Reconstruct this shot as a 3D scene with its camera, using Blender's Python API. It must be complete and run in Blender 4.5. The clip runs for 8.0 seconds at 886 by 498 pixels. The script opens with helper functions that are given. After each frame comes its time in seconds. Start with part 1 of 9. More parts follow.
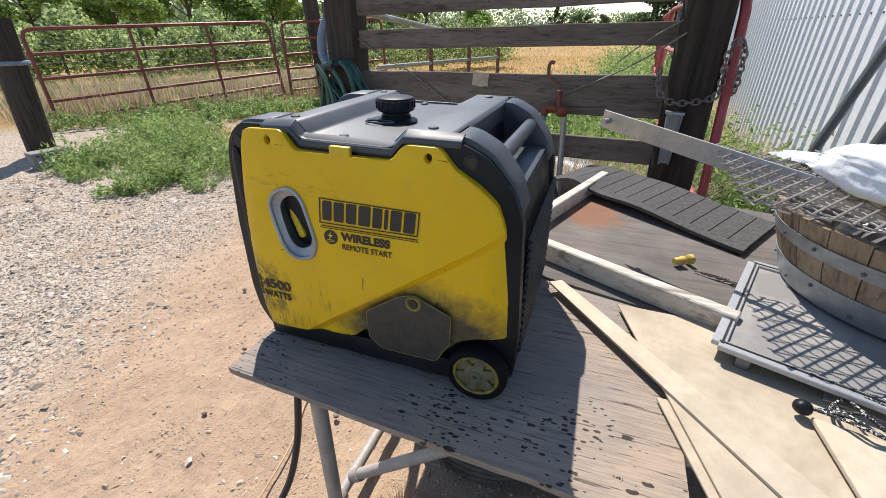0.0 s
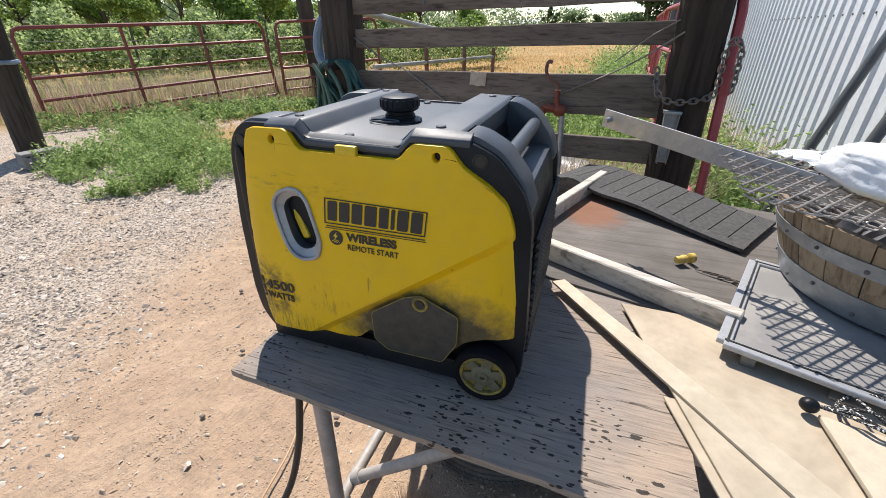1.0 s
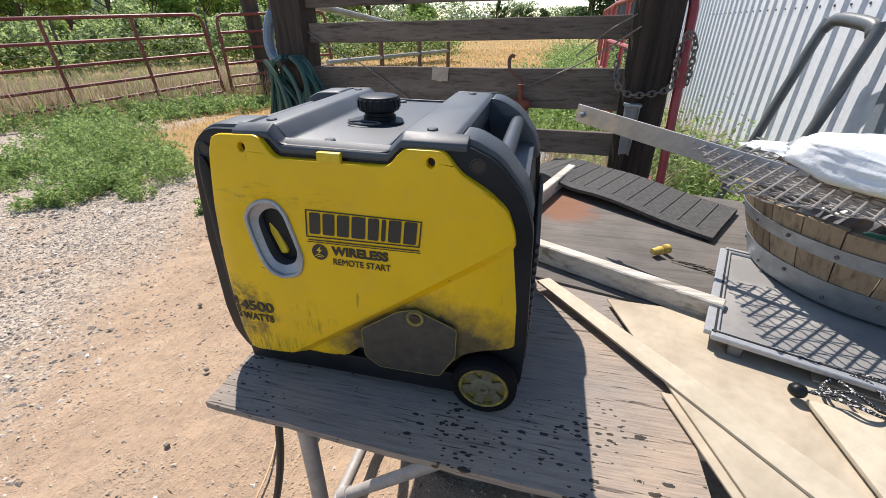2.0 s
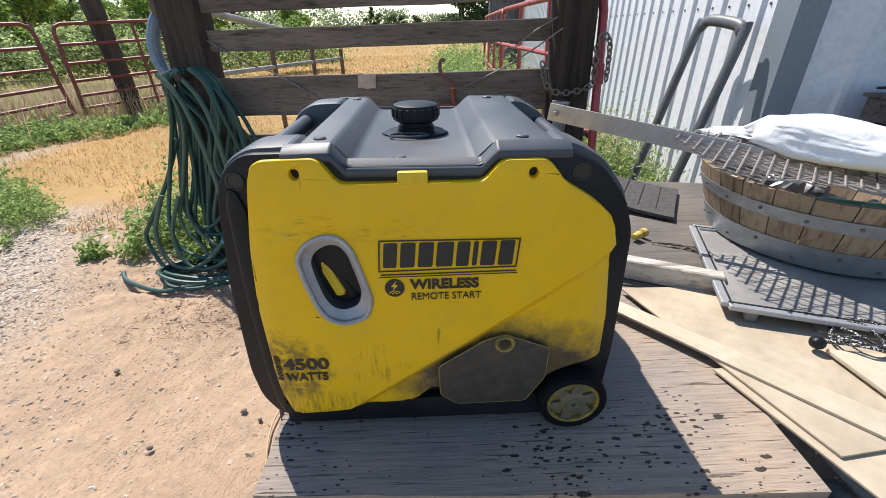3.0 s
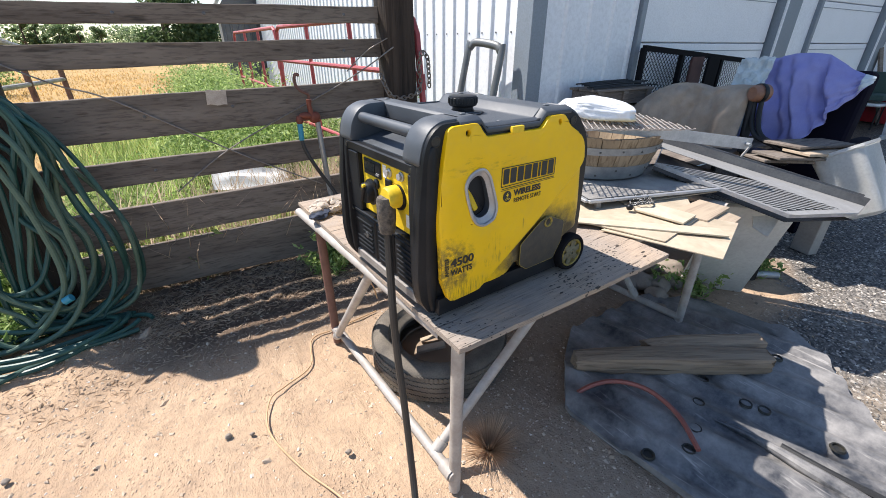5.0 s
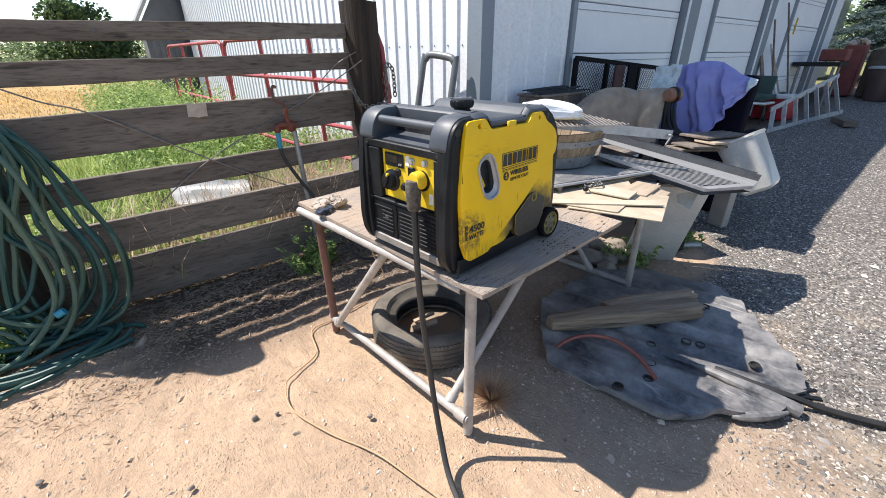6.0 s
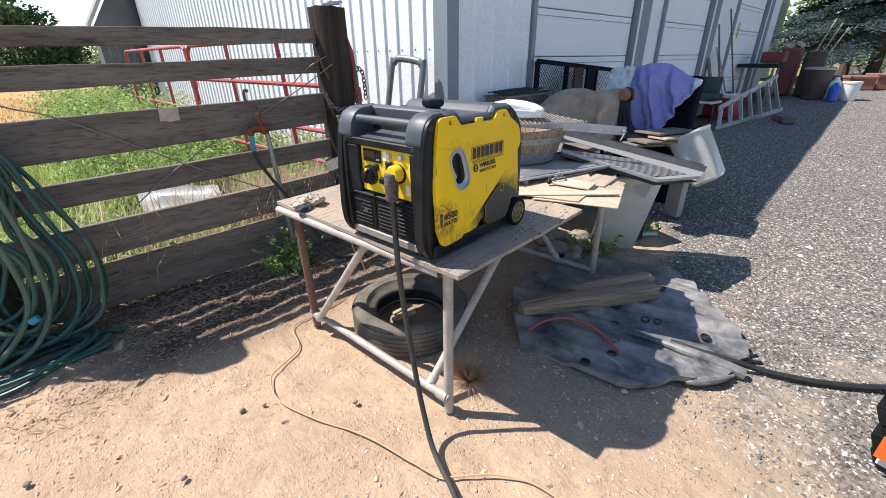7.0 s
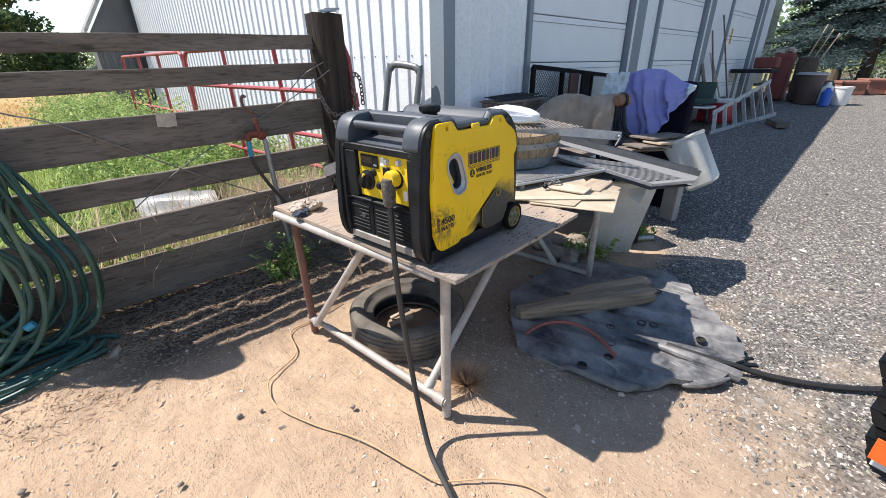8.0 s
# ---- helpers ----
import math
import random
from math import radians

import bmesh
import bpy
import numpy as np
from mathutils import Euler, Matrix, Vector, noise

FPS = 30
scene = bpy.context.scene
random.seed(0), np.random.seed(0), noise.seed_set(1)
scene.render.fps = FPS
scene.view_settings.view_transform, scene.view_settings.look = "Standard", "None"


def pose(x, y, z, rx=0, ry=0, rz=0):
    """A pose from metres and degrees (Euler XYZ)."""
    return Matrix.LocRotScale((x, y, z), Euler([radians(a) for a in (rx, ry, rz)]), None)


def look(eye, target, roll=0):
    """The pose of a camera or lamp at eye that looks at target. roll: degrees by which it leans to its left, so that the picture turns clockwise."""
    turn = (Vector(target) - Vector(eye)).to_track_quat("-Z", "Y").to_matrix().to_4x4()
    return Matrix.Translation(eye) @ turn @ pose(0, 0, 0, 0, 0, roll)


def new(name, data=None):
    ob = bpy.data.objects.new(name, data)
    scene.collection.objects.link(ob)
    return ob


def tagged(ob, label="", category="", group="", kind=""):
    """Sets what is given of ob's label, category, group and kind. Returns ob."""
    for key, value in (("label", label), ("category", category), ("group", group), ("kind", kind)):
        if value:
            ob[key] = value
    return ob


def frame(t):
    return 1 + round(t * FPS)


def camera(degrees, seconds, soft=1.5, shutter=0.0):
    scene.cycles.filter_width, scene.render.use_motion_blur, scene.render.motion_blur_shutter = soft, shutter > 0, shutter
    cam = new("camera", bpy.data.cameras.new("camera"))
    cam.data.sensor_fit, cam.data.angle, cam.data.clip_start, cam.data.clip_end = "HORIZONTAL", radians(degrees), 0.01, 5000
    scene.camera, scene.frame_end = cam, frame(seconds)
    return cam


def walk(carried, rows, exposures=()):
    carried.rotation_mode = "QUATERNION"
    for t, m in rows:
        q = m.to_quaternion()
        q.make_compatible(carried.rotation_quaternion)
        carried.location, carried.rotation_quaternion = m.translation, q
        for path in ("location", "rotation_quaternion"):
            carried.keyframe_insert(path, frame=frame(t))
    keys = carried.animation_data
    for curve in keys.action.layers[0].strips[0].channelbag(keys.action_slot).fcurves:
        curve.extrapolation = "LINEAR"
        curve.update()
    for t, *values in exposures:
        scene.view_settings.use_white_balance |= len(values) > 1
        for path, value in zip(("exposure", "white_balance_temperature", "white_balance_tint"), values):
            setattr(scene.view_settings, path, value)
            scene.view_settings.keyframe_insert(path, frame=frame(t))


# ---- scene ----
cam = camera(94.3, 8.0, 0.9)
PATH = [
    (0, (0.637, -0.685, 1.619), (0.032, 0.971, 0.675), -0.1),
    (0.5, (0.615, -0.689, 1.617), (0.018, 0.969, 0.671), -0.1),
    (1, (0.611, -0.687, 1.616), (0.03, 0.977, 0.671), -0.0),
    (1.5, (0.603, -0.689, 1.617), (0.084, 0.993, 0.669), -0.1),
    (2.8, (0.277, -0.577, 1.618), (0.221, 1.161, 0.629), -0.3),
    (3, (0.2, -0.602, 1.606), (0.26, 1.159, 0.661), -0.7),
    (3.5, (0.025, -0.722, 1.622), (0.384, 1.007, 0.683), -0.8),
    (4, (-0.177, -0.708, 1.618), (0.46, 0.947, 0.694), -1.0),
    (4.5, (-0.434, -0.696, 1.622), (0.449, 0.852, 0.715), -0.4),
    (5, (-0.687, -0.835, 1.623), (0.369, 0.61, 0.729), 0.1),
    (5.2, (-0.776, -0.908, 1.638), (0.327, 0.509, 0.757), 0.0),
    (6.5, (-1.191, -0.947, 1.636), (0.145, 0.275, 0.786), -0.6),
    (7, (-1.207, -1.017, 1.635), (0.158, 0.178, 0.792), -0.7),
    (7.5, (-1.214, -1.031, 1.641), (0.161, 0.158, 0.807), -0.7),
    (8, (-1.214, -1.023, 1.64), (0.167, 0.167, 0.816), -0.7),
]
EXPOSURES = [(0.0, 0.42), (1.5, 0.42), (3.0, 0.50), (4.0, 0.72), (5.0, 0.82), (6.5, 0.76), (8.0, 0.73)]
walk(cam, [(t, look(eye, target, roll)) for t, eye, target, roll in PATH], EXPOSURES)

# ---------------------------------------------------------------- light
SUN_TO = Vector((0.377, -0.61, -1.0)).normalized()
world = bpy.data.worlds.new("sky")
scene.world = world
world.use_nodes = True
wn = world.node_tree
wn.nodes.clear()
w_out = wn.nodes.new("ShaderNodeOutputWorld")
w_bg = wn.nodes.new("ShaderNodeBackground")
w_sky = wn.nodes.new("ShaderNodeTexSky")
w_sky.sky_type = "NISHITA"
w_sky.sun_disc = False
w_sky.sun_elevation = radians(54.4)
w_sky.sun_rotation = math.atan2(-SUN_TO.x, -SUN_TO.y)
w_sky.air_density, w_sky.dust_density, w_sky.ozone_density = 1.0, 0.25, 1.3
w_bg.inputs["Strength"].default_value = 0.126
wn.links.new(w_sky.outputs[0], w_bg.inputs[0])
wn.links.new(w_bg.outputs[0], w_out.inputs[0])
sun = new("sun", bpy.data.lights.new("sun", "SUN"))
sun.data.energy, sun.data.angle, sun.data.color = 5.0, radians(0.55), (1.0, 0.932, 0.862)
sun.matrix_world = look((0, 0, 30), Vector((0, 0, 30)) + SUN_TO * 5)

U = Vector((0.995, -0.0998, 0.0))
V = Vector((0.0998, 0.995, 0.0))
UP = Vector((0, 0, 1))


# ---------------------------------------------------------------- materials
class Mat:
    """A node material built step by step."""

    def __init__(self, name, coords="Object"):
        self.m = bpy.data.materials.new(name)
        self.m.use_nodes = True
        self.t = self.m.node_tree
        self.b = self.t.nodes["Principled BSDF"]
        self.tc = self.t.nodes.new("ShaderNodeTexCoord")
        self.co = self.tc.outputs[coords]

    def link(self, a, b):
        self.t.links.new(a, b)

    def node(self, kind):
        return self.t.nodes.new(kind)

    def stretch(self, sx, sy, sz, rz=0.0, rx=0.0, ry=0.0):
        n = self.node("ShaderNodeMapping")
        n.inputs["Scale"].default_value = (sx, sy, sz)
        n.inputs["Rotation"].default_value = (radians(rx), radians(ry), radians(rz))
        self.link(self.co, n.inputs["Vector"])
        return n.outputs[0]

    def noise(self, scale, detail=4.0, rough=0.6, at=None, distort=0.0):
        n = self.node("ShaderNodeTexNoise")
        n.inputs["Scale"].default_value = scale
        n.inputs["Detail"].default_value = detail
        n.inputs["Roughness"].default_value = rough
        n.inputs["Distortion"].default_value = distort
        self.link(at if at else self.co, n.inputs["Vector"])
        return n.outputs[0]

    def cells(self, scale, at=None, feature="F1", out="Distance"):
        n = self.node("ShaderNodeTexVoronoi")
        n.feature = feature
        n.inputs["Scale"].default_value = scale
        self.link(at if at else self.co, n.inputs["Vector"])
        return n.outputs[out]

    def ramp(self, v, lo, hi):
        n = self.node("ShaderNodeMapRange")
        n.inputs["From Min"].default_value, n.inputs["From Max"].default_value = lo, hi
        self.link(v, n.inputs["Value"])
        return n.outputs[0]

    def math(self, op, a, b=None):
        n = self.node("ShaderNodeMath")
        n.operation = op
        for i, v in enumerate((a, b)):
            if v is None:
                continue
            if isinstance(v, (int, float)):
                n.inputs[i].default_value = v
            else:
                self.link(v, n.inputs[i])
        return n.outputs[0]

    def mix(self, fac, a, b):
        n = self.node("ShaderNodeMix")
        n.data_type = "RGBA"
        if isinstance(fac, (int, float)):
            n.inputs[0].default_value = fac
        else:
            self.link(fac, n.inputs[0])
        for i, v in ((6, a), (7, b)):
            if isinstance(v, tuple):
                n.inputs[i].default_value = (*v, 1.0)
            else:
                self.link(v, n.inputs[i])
        return n.outputs[2]

    def axis(self, which):
        n = self.node("ShaderNodeSeparateXYZ")
        self.link(self.co, n.inputs[0])
        return n.outputs[which]

    def rand(self):
        return self.node("ShaderNodeObjectInfo").outputs["Random"]

    def island(self):
        return self.node("ShaderNodeNewGeometry").outputs["Random Per Island"]

    def bump(self, h, strength=0.3, dist=0.01):
        n = self.node("ShaderNodeBump")
        n.inputs["Strength"].default_value = strength
        n.inputs["Distance"].default_value = dist
        self.link(h, n.inputs["Height"])
        self.link(n.outputs[0], self.b.inputs["Normal"])

    def done(self, color, rough=0.6, metal=0.0, spec=0.5):
        for key, v in (("Base Color", color), ("Roughness", rough), ("Metallic", metal)):
            if isinstance(v, tuple):
                self.b.inputs[key].default_value = (*v, 1.0)
            elif isinstance(v, (int, float)):
                self.b.inputs[key].default_value = v
            else:
                self.link(v, self.b.inputs[key])
        self.b.inputs["Specular IOR Level"].default_value = spec
        return self.m


def plain(name, a, b, scale=6.0, rough=0.6, metal=0.0, fine=60.0, bump=0.15, dist=0.004, spec=0.5, vary=0.0):
    """Two tones in blotches, with fine grain and relief."""
    k = Mat(name)
    blot = k.ramp(k.noise(scale, 5), 0.35, 0.68)
    grain = k.noise(fine, 3)
    c = k.mix(blot, a, b)
    c = k.mix(k.math("MULTIPLY", k.ramp(grain, 0.4, 0.75), 0.35), c, tuple(0.55 * x for x in a))
    if vary:
        c = k.mix(k.math("MULTIPLY", k.rand(), vary), c, tuple(0.35 * x for x in a))
    k.bump(grain, bump, dist)
    r = k.math("ADD", k.math("MULTIPLY", blot, 0.15), rough - 0.07)
    return k.done(c, r, metal, spec)


def wood(name, a, b, dark, along="x", grain=60.0, rough=0.85, bump=0.5, vary=0.25, dist=0.004, cracks=0.5):
    """Grain that runs along one axis of the piece, with cracks and patches."""
    k = Mat(name)
    s = {"x": (0.06, 1, 1), "y": (1, 0.06, 1), "z": (1, 1, 0.06)}[along]
    at = k.stretch(*s)
    g = k.noise(grain, 6, 0.65, at, 0.4)
    big = k.noise(7.0, 4, 0.6, at)
    c = k.mix(k.ramp(big, 0.3, 0.7), a, b)
    c = k.mix(k.math("MULTIPLY", k.ramp(g, 0.48, 0.72), 0.75), c, dark)
    split = k.ramp(k.noise(grain * 0.45, 2, 0.5, at), 0.66, 0.72)
    c = k.mix(k.math("MULTIPLY", split, cracks), c, tuple(0.25 * x for x in dark))
    c = k.mix(k.math("MULTIPLY", k.rand(), vary), c, dark)
    k.bump(k.math("SUBTRACT", g, k.math("MULTIPLY", split, 0.8)), bump, dist)
    return k.done(c, rough, 0.0, 0.25)


M = {}
M["fence"] = wood("weathered_grey_plank", (0.13, 0.105, 0.088), (0.265, 0.225, 0.19), (0.036, 0.028, 0.023), grain=70.0, bump=0.7)
M["tar_post"] = wood("tarred_post", (0.016, 0.013, 0.012), (0.092, 0.068, 0.053), (0.004, 0.0035, 0.003), "z", 40.0, bump=0.9, dist=0.01)
M["fence_post"] = wood("creosoted_post", (0.045, 0.036, 0.031), (0.10, 0.078, 0.063), (0.015, 0.012, 0.010), "z", 40.0, bump=0.9, dist=0.01)
M["log"] = wood("split_log", (0.46, 0.345, 0.245), (0.34, 0.26, 0.19), (0.065, 0.045, 0.032), "x", 46.0, bump=1.0, dist=0.014)
M["stave"] = wood("oak_stave", (0.39, 0.30, 0.20), (0.29, 0.225, 0.155), (0.09, 0.052, 0.028), "z", 55.0, vary=0.45)
M["timber"] = wood("whitewashed_timber", (0.66, 0.62, 0.55), (0.55, 0.50, 0.43), (0.25, 0.21, 0.17), "x", 50.0, vary=0.1)


def stained_ply():
    """Grey plywood with a rust-red stain."""
    k = Mat("grey_plywood")
    at = k.stretch(0.06, 1, 1)
    g = k.noise(60.0, 6, 0.7, at, 0.3)
    c = k.mix(k.ramp(k.noise(4.0, 5), 0.35, 0.65), (0.12, 0.11, 0.10), (0.19, 0.168, 0.15))
    c = k.mix(k.math("MULTIPLY", k.ramp(g, 0.46, 0.66), 0.6), c, (0.075, 0.065, 0.055))
    x, y = k.axis(0), k.axis(1)
    d = k.math("SQRT", k.math("ADD", k.math("POWER", k.math("MULTIPLY", k.math("ADD", x, 0.595), 6.0), 2.0), k.math("POWER", k.math("MULTIPLY", k.math("SUBTRACT", y, 0.26), 4.5), 2.0)))
    st = k.ramp(k.math("ADD", d, k.math("MULTIPLY", k.math("SUBTRACT", k.noise(9.0, 6, 0.7), 0.5), 1.4)), 1.0, 0.5)
    c = k.mix(k.math("MULTIPLY", st, 0.75), c, (0.24, 0.105, 0.055))
    k.bump(g, 0.4, 0.003)
    return k.done(c, 0.85, 0.0, 0.25)


M["ply_grey"] = stained_ply()

M["board"] = plain("beige_hardboard", (0.52, 0.435, 0.32), (0.37, 0.30, 0.215), 6.0, 0.75, 0, 45.0, 0.08)
M["board_light"] = plain("pale_board", (0.57, 0.49, 0.37), (0.46, 0.39, 0.285), 7.0, 0.75, 0, 45.0, 0.06)
M["board_brown"] = wood("brown_plywood_scrap", (0.40, 0.32, 0.235), (0.46, 0.37, 0.275), (0.25, 0.19, 0.14), "x", 50.0, bump=0.2)
M["black_plastic"] = plain("black_plastic", (0.008, 0.0092, 0.0115), (0.017, 0.0185, 0.022), 9.0, 0.42, 0, 500.0, 0.25, 0.0008, 0.24)
M["grey_plastic"] = plain("charcoal_plastic", (0.048, 0.056, 0.068), (0.078, 0.088, 0.102), 6.0, 0.48, 0, 700.0, 0.3, 0.0008)
M["rubber"] = plain("tyre_rubber", (0.065, 0.058, 0.050), (0.19, 0.165, 0.135), 6.0, 0.9, 0, 120.0, 0.3)
M["black_rubber"] = plain("black_rubber", (0.014, 0.014, 0.015), (0.03, 0.03, 0.03), 8.0, 0.6, 0, 150.0, 0.2)
M["rubber_mat"] = plain("dusty_rubber_mat", (0.045, 0.044, 0.043), (0.105, 0.10, 0.096), 60.0, 0.9, 0, 160.0, 0.6, 0.003)
M["galv"] = plain("galvanised_steel", (0.40, 0.42, 0.44), (0.30, 0.32, 0.335), 14.0, 0.5, 0.75, 60.0, 0.12)
M["alu"] = plain("aluminium", (0.50, 0.51, 0.53), (0.38, 0.39, 0.41), 14.0, 0.55, 0.65, 90.0, 0.1)
M["steel_dark"] = plain("dark_steel", (0.16, 0.16, 0.17), (0.24, 0.235, 0.23), 12.0, 0.5, 0.7, 80.0, 0.15)
M["rack_steel"] = plain("weathered_rack_wire", (0.46, 0.43, 0.40), (0.27, 0.23, 0.20), 25.0, 0.45, 0.5, 90.0, 0.1)
M["pipe_paint"] = plain("chalky_silver_paint", (0.45, 0.42, 0.39), (0.33, 0.295, 0.265), 12.0, 0.6, 0.15, 70.0, 0.15)
M["pipe_rust"] = plain("rust_brown_pipe", (0.20, 0.10, 0.075), (0.13, 0.07, 0.055), 14.0, 0.75, 0.1, 80.0, 0.3)
M["gate_red"] = plain("faded_red_gate_paint", (0.24, 0.055, 0.05), (0.17, 0.055, 0.045), 5.0, 0.55, 0.1, 50.0, 0.1)
M["gate_pink"] = plain("sun_faded_red_paint", (0.42, 0.075, 0.08), (0.31, 0.055, 0.06), 5.0, 0.5, 0.1, 50.0, 0.1)
M["gate_grey"] = plain("grey_gate_pipe", (0.42, 0.41, 0.39), (0.28, 0.25, 0.22), 4.0, 0.6, 0.3, 40.0, 0.1)
M["blue_grey"] = plain("blue_grey_enamel", (0.13, 0.19, 0.27), (0.22, 0.27, 0.33), 9.0, 0.45, 0.1)
M["hydrant_red"] = plain("rusty_red_iron", (0.17, 0.045, 0.028), (0.24, 0.075, 0.04), 20.0, 0.6, 0.2, 90.0, 0.3)
M["chain"] = plain("rusty_chain", (0.19, 0.165, 0.145), (0.28, 0.24, 0.205), 30.0, 0.55, 0.7)
M["hose"] = plain("green_garden_hose", (0.014, 0.064, 0.054), (0.030, 0.100, 0.084), 3.0, 0.5, 0, 90.0, 0.12)
M["hose_pale"] = plain("sun_bleached_hose", (0.060, 0.115, 0.080), (0.10, 0.15, 0.105), 4.0, 0.55, 0, 90.0, 0.12)
M["blue_hose"] = plain("blue_hose", (0.03, 0.25, 0.38), (0.04, 0.30, 0.42), 5.0, 0.5)
M["cord_orange"] = plain("tan_extension_cord", (0.55, 0.36, 0.20), (0.48, 0.30, 0.16), 5.0, 0.6)
M["cord_black"] = plain("black_power_cable", (0.02, 0.02, 0.021), (0.035, 0.034, 0.033), 6.0, 0.5, 0, 120.0, 0.1)
M["yellow_plug"] = plain("yellow_rubber_plug", (0.78, 0.55, 0.02), (0.70, 0.47, 0.02), 20.0, 0.5)
M["red_tube"] = plain("copper_red_tube", (0.36, 0.115, 0.085), (0.28, 0.09, 0.07), 8.0, 0.5, 0.1)
M["white_plastic"] = plain("white_plastic", (0.80, 0.79, 0.76), (0.72, 0.71, 0.68), 5.0, 0.45, 0, 60.0, 0.04)
M["white_metal"] = plain("white_enamel_sheet", (0.70, 0.69, 0.66), (0.60, 0.585, 0.56), 4.0, 0.4, 0, 50.0, 0.06)
M["grey_sheet"] = plain("grey_sheet_metal", (0.42, 0.41, 0.39), (0.34, 0.325, 0.31), 6.0, 0.5, 0.35, 60.0, 0.1)
M["brown_cloth"] = plain("brown_canvas", (0.37, 0.30, 0.235), (0.25, 0.20, 0.155), 7.0, 0.95, 0, 220.0, 0.4, 0.002)
M["blue_cloth"] = plain("faded_blue_tarp", (0.20, 0.205, 0.47), (0.28, 0.285, 0.54), 4.0, 0.8, 0, 200.0, 0.3, 0.002)
M["pale_cloth"] = plain("pale_blue_plastic_sheet", (0.52, 0.58, 0.60), (0.42, 0.49, 0.53), 9.0, 0.35)
k = Mat("dark_navy_fabric")
M["navy"] = k.done(k.mix(k.noise(6.0), (0.006, 0.006, 0.012), (0.010, 0.009, 0.018)), 0.95, 0.0, 0.08)
k = Mat("black_enamel")
M["gate_black"] = k.done(k.mix(k.noise(6.0), (0.006, 0.006, 0.008), (0.011, 0.011, 0.012)), 0.8, 0.0, 0.12)
M["plate_brown"] = plain("dark_red_brown_steel", (0.075, 0.028, 0.024), (0.05, 0.024, 0.022), 6.0, 0.75)
M["rag"] = plain("dirty_rag", (0.52, 0.45, 0.38), (0.40, 0.33, 0.27), 25.0, 0.95, 0, 200.0, 0.5)
M["mitt"] = plain("navy_glove", (0.02, 0.03, 0.055), (0.03, 0.04, 0.07), 25.0, 0.9)
M["concrete"] = plain("concrete_block", (0.30, 0.285, 0.27), (0.24, 0.23, 0.215), 9.0, 0.95, 0, 140.0, 0.6)
M["rock"] = plain("river_rock", (0.30, 0.25, 0.205), (0.21, 0.175, 0.145), 9.0, 0.9, 0, 60.0, 0.4, 0.006, vary=0.15)
M["trim"] = plain("grey_blue_trim", (0.20, 0.235, 0.275), (0.22, 0.255, 0.295), 3.0, 0.45, 0.1)
M["siding"] = plain("white_painted_steel", (0.78, 0.80, 0.83), (0.73, 0.75, 0.785), 1.2, 0.42, 0.0, 30.0, 0.03)
M["siding_dark"] = plain("bare_barn_steel", (0.115, 0.12, 0.135), (0.085, 0.09, 0.10), 1.5, 0.5, 0.3, 30.0, 0.05)
M["door_white"] = plain("white_garage_door", (0.80, 0.81, 0.83), (0.76, 0.77, 0.79), 1.5, 0.5, 0.0, 70.0, 0.05)
M["cooler_red"] = plain("red_plastic", (0.42, 0.02, 0.03), (0.36, 0.02, 0.03), 5.0, 0.45)
M["rust_red"] = plain("oxide_red_steel", (0.20, 0.05, 0.045), (0.15, 0.045, 0.04), 6.0, 0.7, 0.1)
M["brown_bin"] = plain("brown_plastic_bin", (0.075, 0.05, 0.05), (0.10, 0.07, 0.065), 5.0, 0.55)
M["terracotta"] = plain("terracotta", (0.27, 0.115, 0.08), (0.21, 0.09, 0.065), 9.0, 0.85)
M["blue_jug"] = plain("blue_plastic", (0.02, 0.10, 0.45), (0.02, 0.12, 0.50), 5.0, 0.4)
M["green_fabric"] = plain("dark_green_fabric", (0.04, 0.075, 0.065), (0.055, 0.09, 0.08), 6.0, 0.9)
M["orange"] = plain("orange_reflective_film", (0.85, 0.13, 0.02), (0.75, 0.12, 0.02), 10.0, 0.4)
M["bark"] = plain("bark", (0.10, 0.075, 0.055), (0.06, 0.045, 0.035), 9.0, 0.95, 0, 60.0, 0.8, 0.01)
M["ink"] = plain("black_decal_ink", (0.018, 0.018, 0.018), (0.03, 0.028, 0.02), 40.0, 0.5, 0, 200.0, 0.02)
M["screw"] = plain("dull_screw", (0.10, 0.10, 0.105), (0.16, 0.16, 0.165), 40.0, 0.4, 0.6)
M["wire"] = plain("fence_wire", (0.30, 0.28, 0.26), (0.2, 0.18, 0.16), 20.0, 0.5, 0.6)
M["brick_red"] = plain("red_carton", (0.32, 0.06, 0.03), (0.28, 0.05, 0.03), 9.0, 0.7)
M["green_can"] = plain("green_bottle_plastic", (0.05, 0.30, 0.16), (0.06, 0.34, 0.2), 9.0, 0.35)
M["shed_roof"] = plain("pale_roof_steel", (0.55, 0.55, 0.54), (0.48, 0.48, 0.48), 0.3, 0.6)


def leaf_mat(name, a, b, dry=None):
    k = Mat(name)
    r = k.island()
    c = k.mix(r, a, b)
    if dry:
        c = k.mix(k.ramp(k.noise(0.8, 3), 0.45, 0.65), c, dry)
    k.b.inputs["Transmission Weight"].default_value = 0.0
    m = k.done(c, 0.55, 0.0, 0.3)
    tr = k.node("ShaderNodeBsdfTranslucent")
    k.link(c, tr.inputs[0])
    mx = k.node("ShaderNodeMixShader")
    mx.inputs[0].default_value = 0.5
    k.link(k.b.outputs[0], mx.inputs[1])
    k.link(tr.outputs[0], mx.inputs[2])
    k.link(mx.outputs[0], k.t.nodes["Material Output"].inputs[0])
    return m


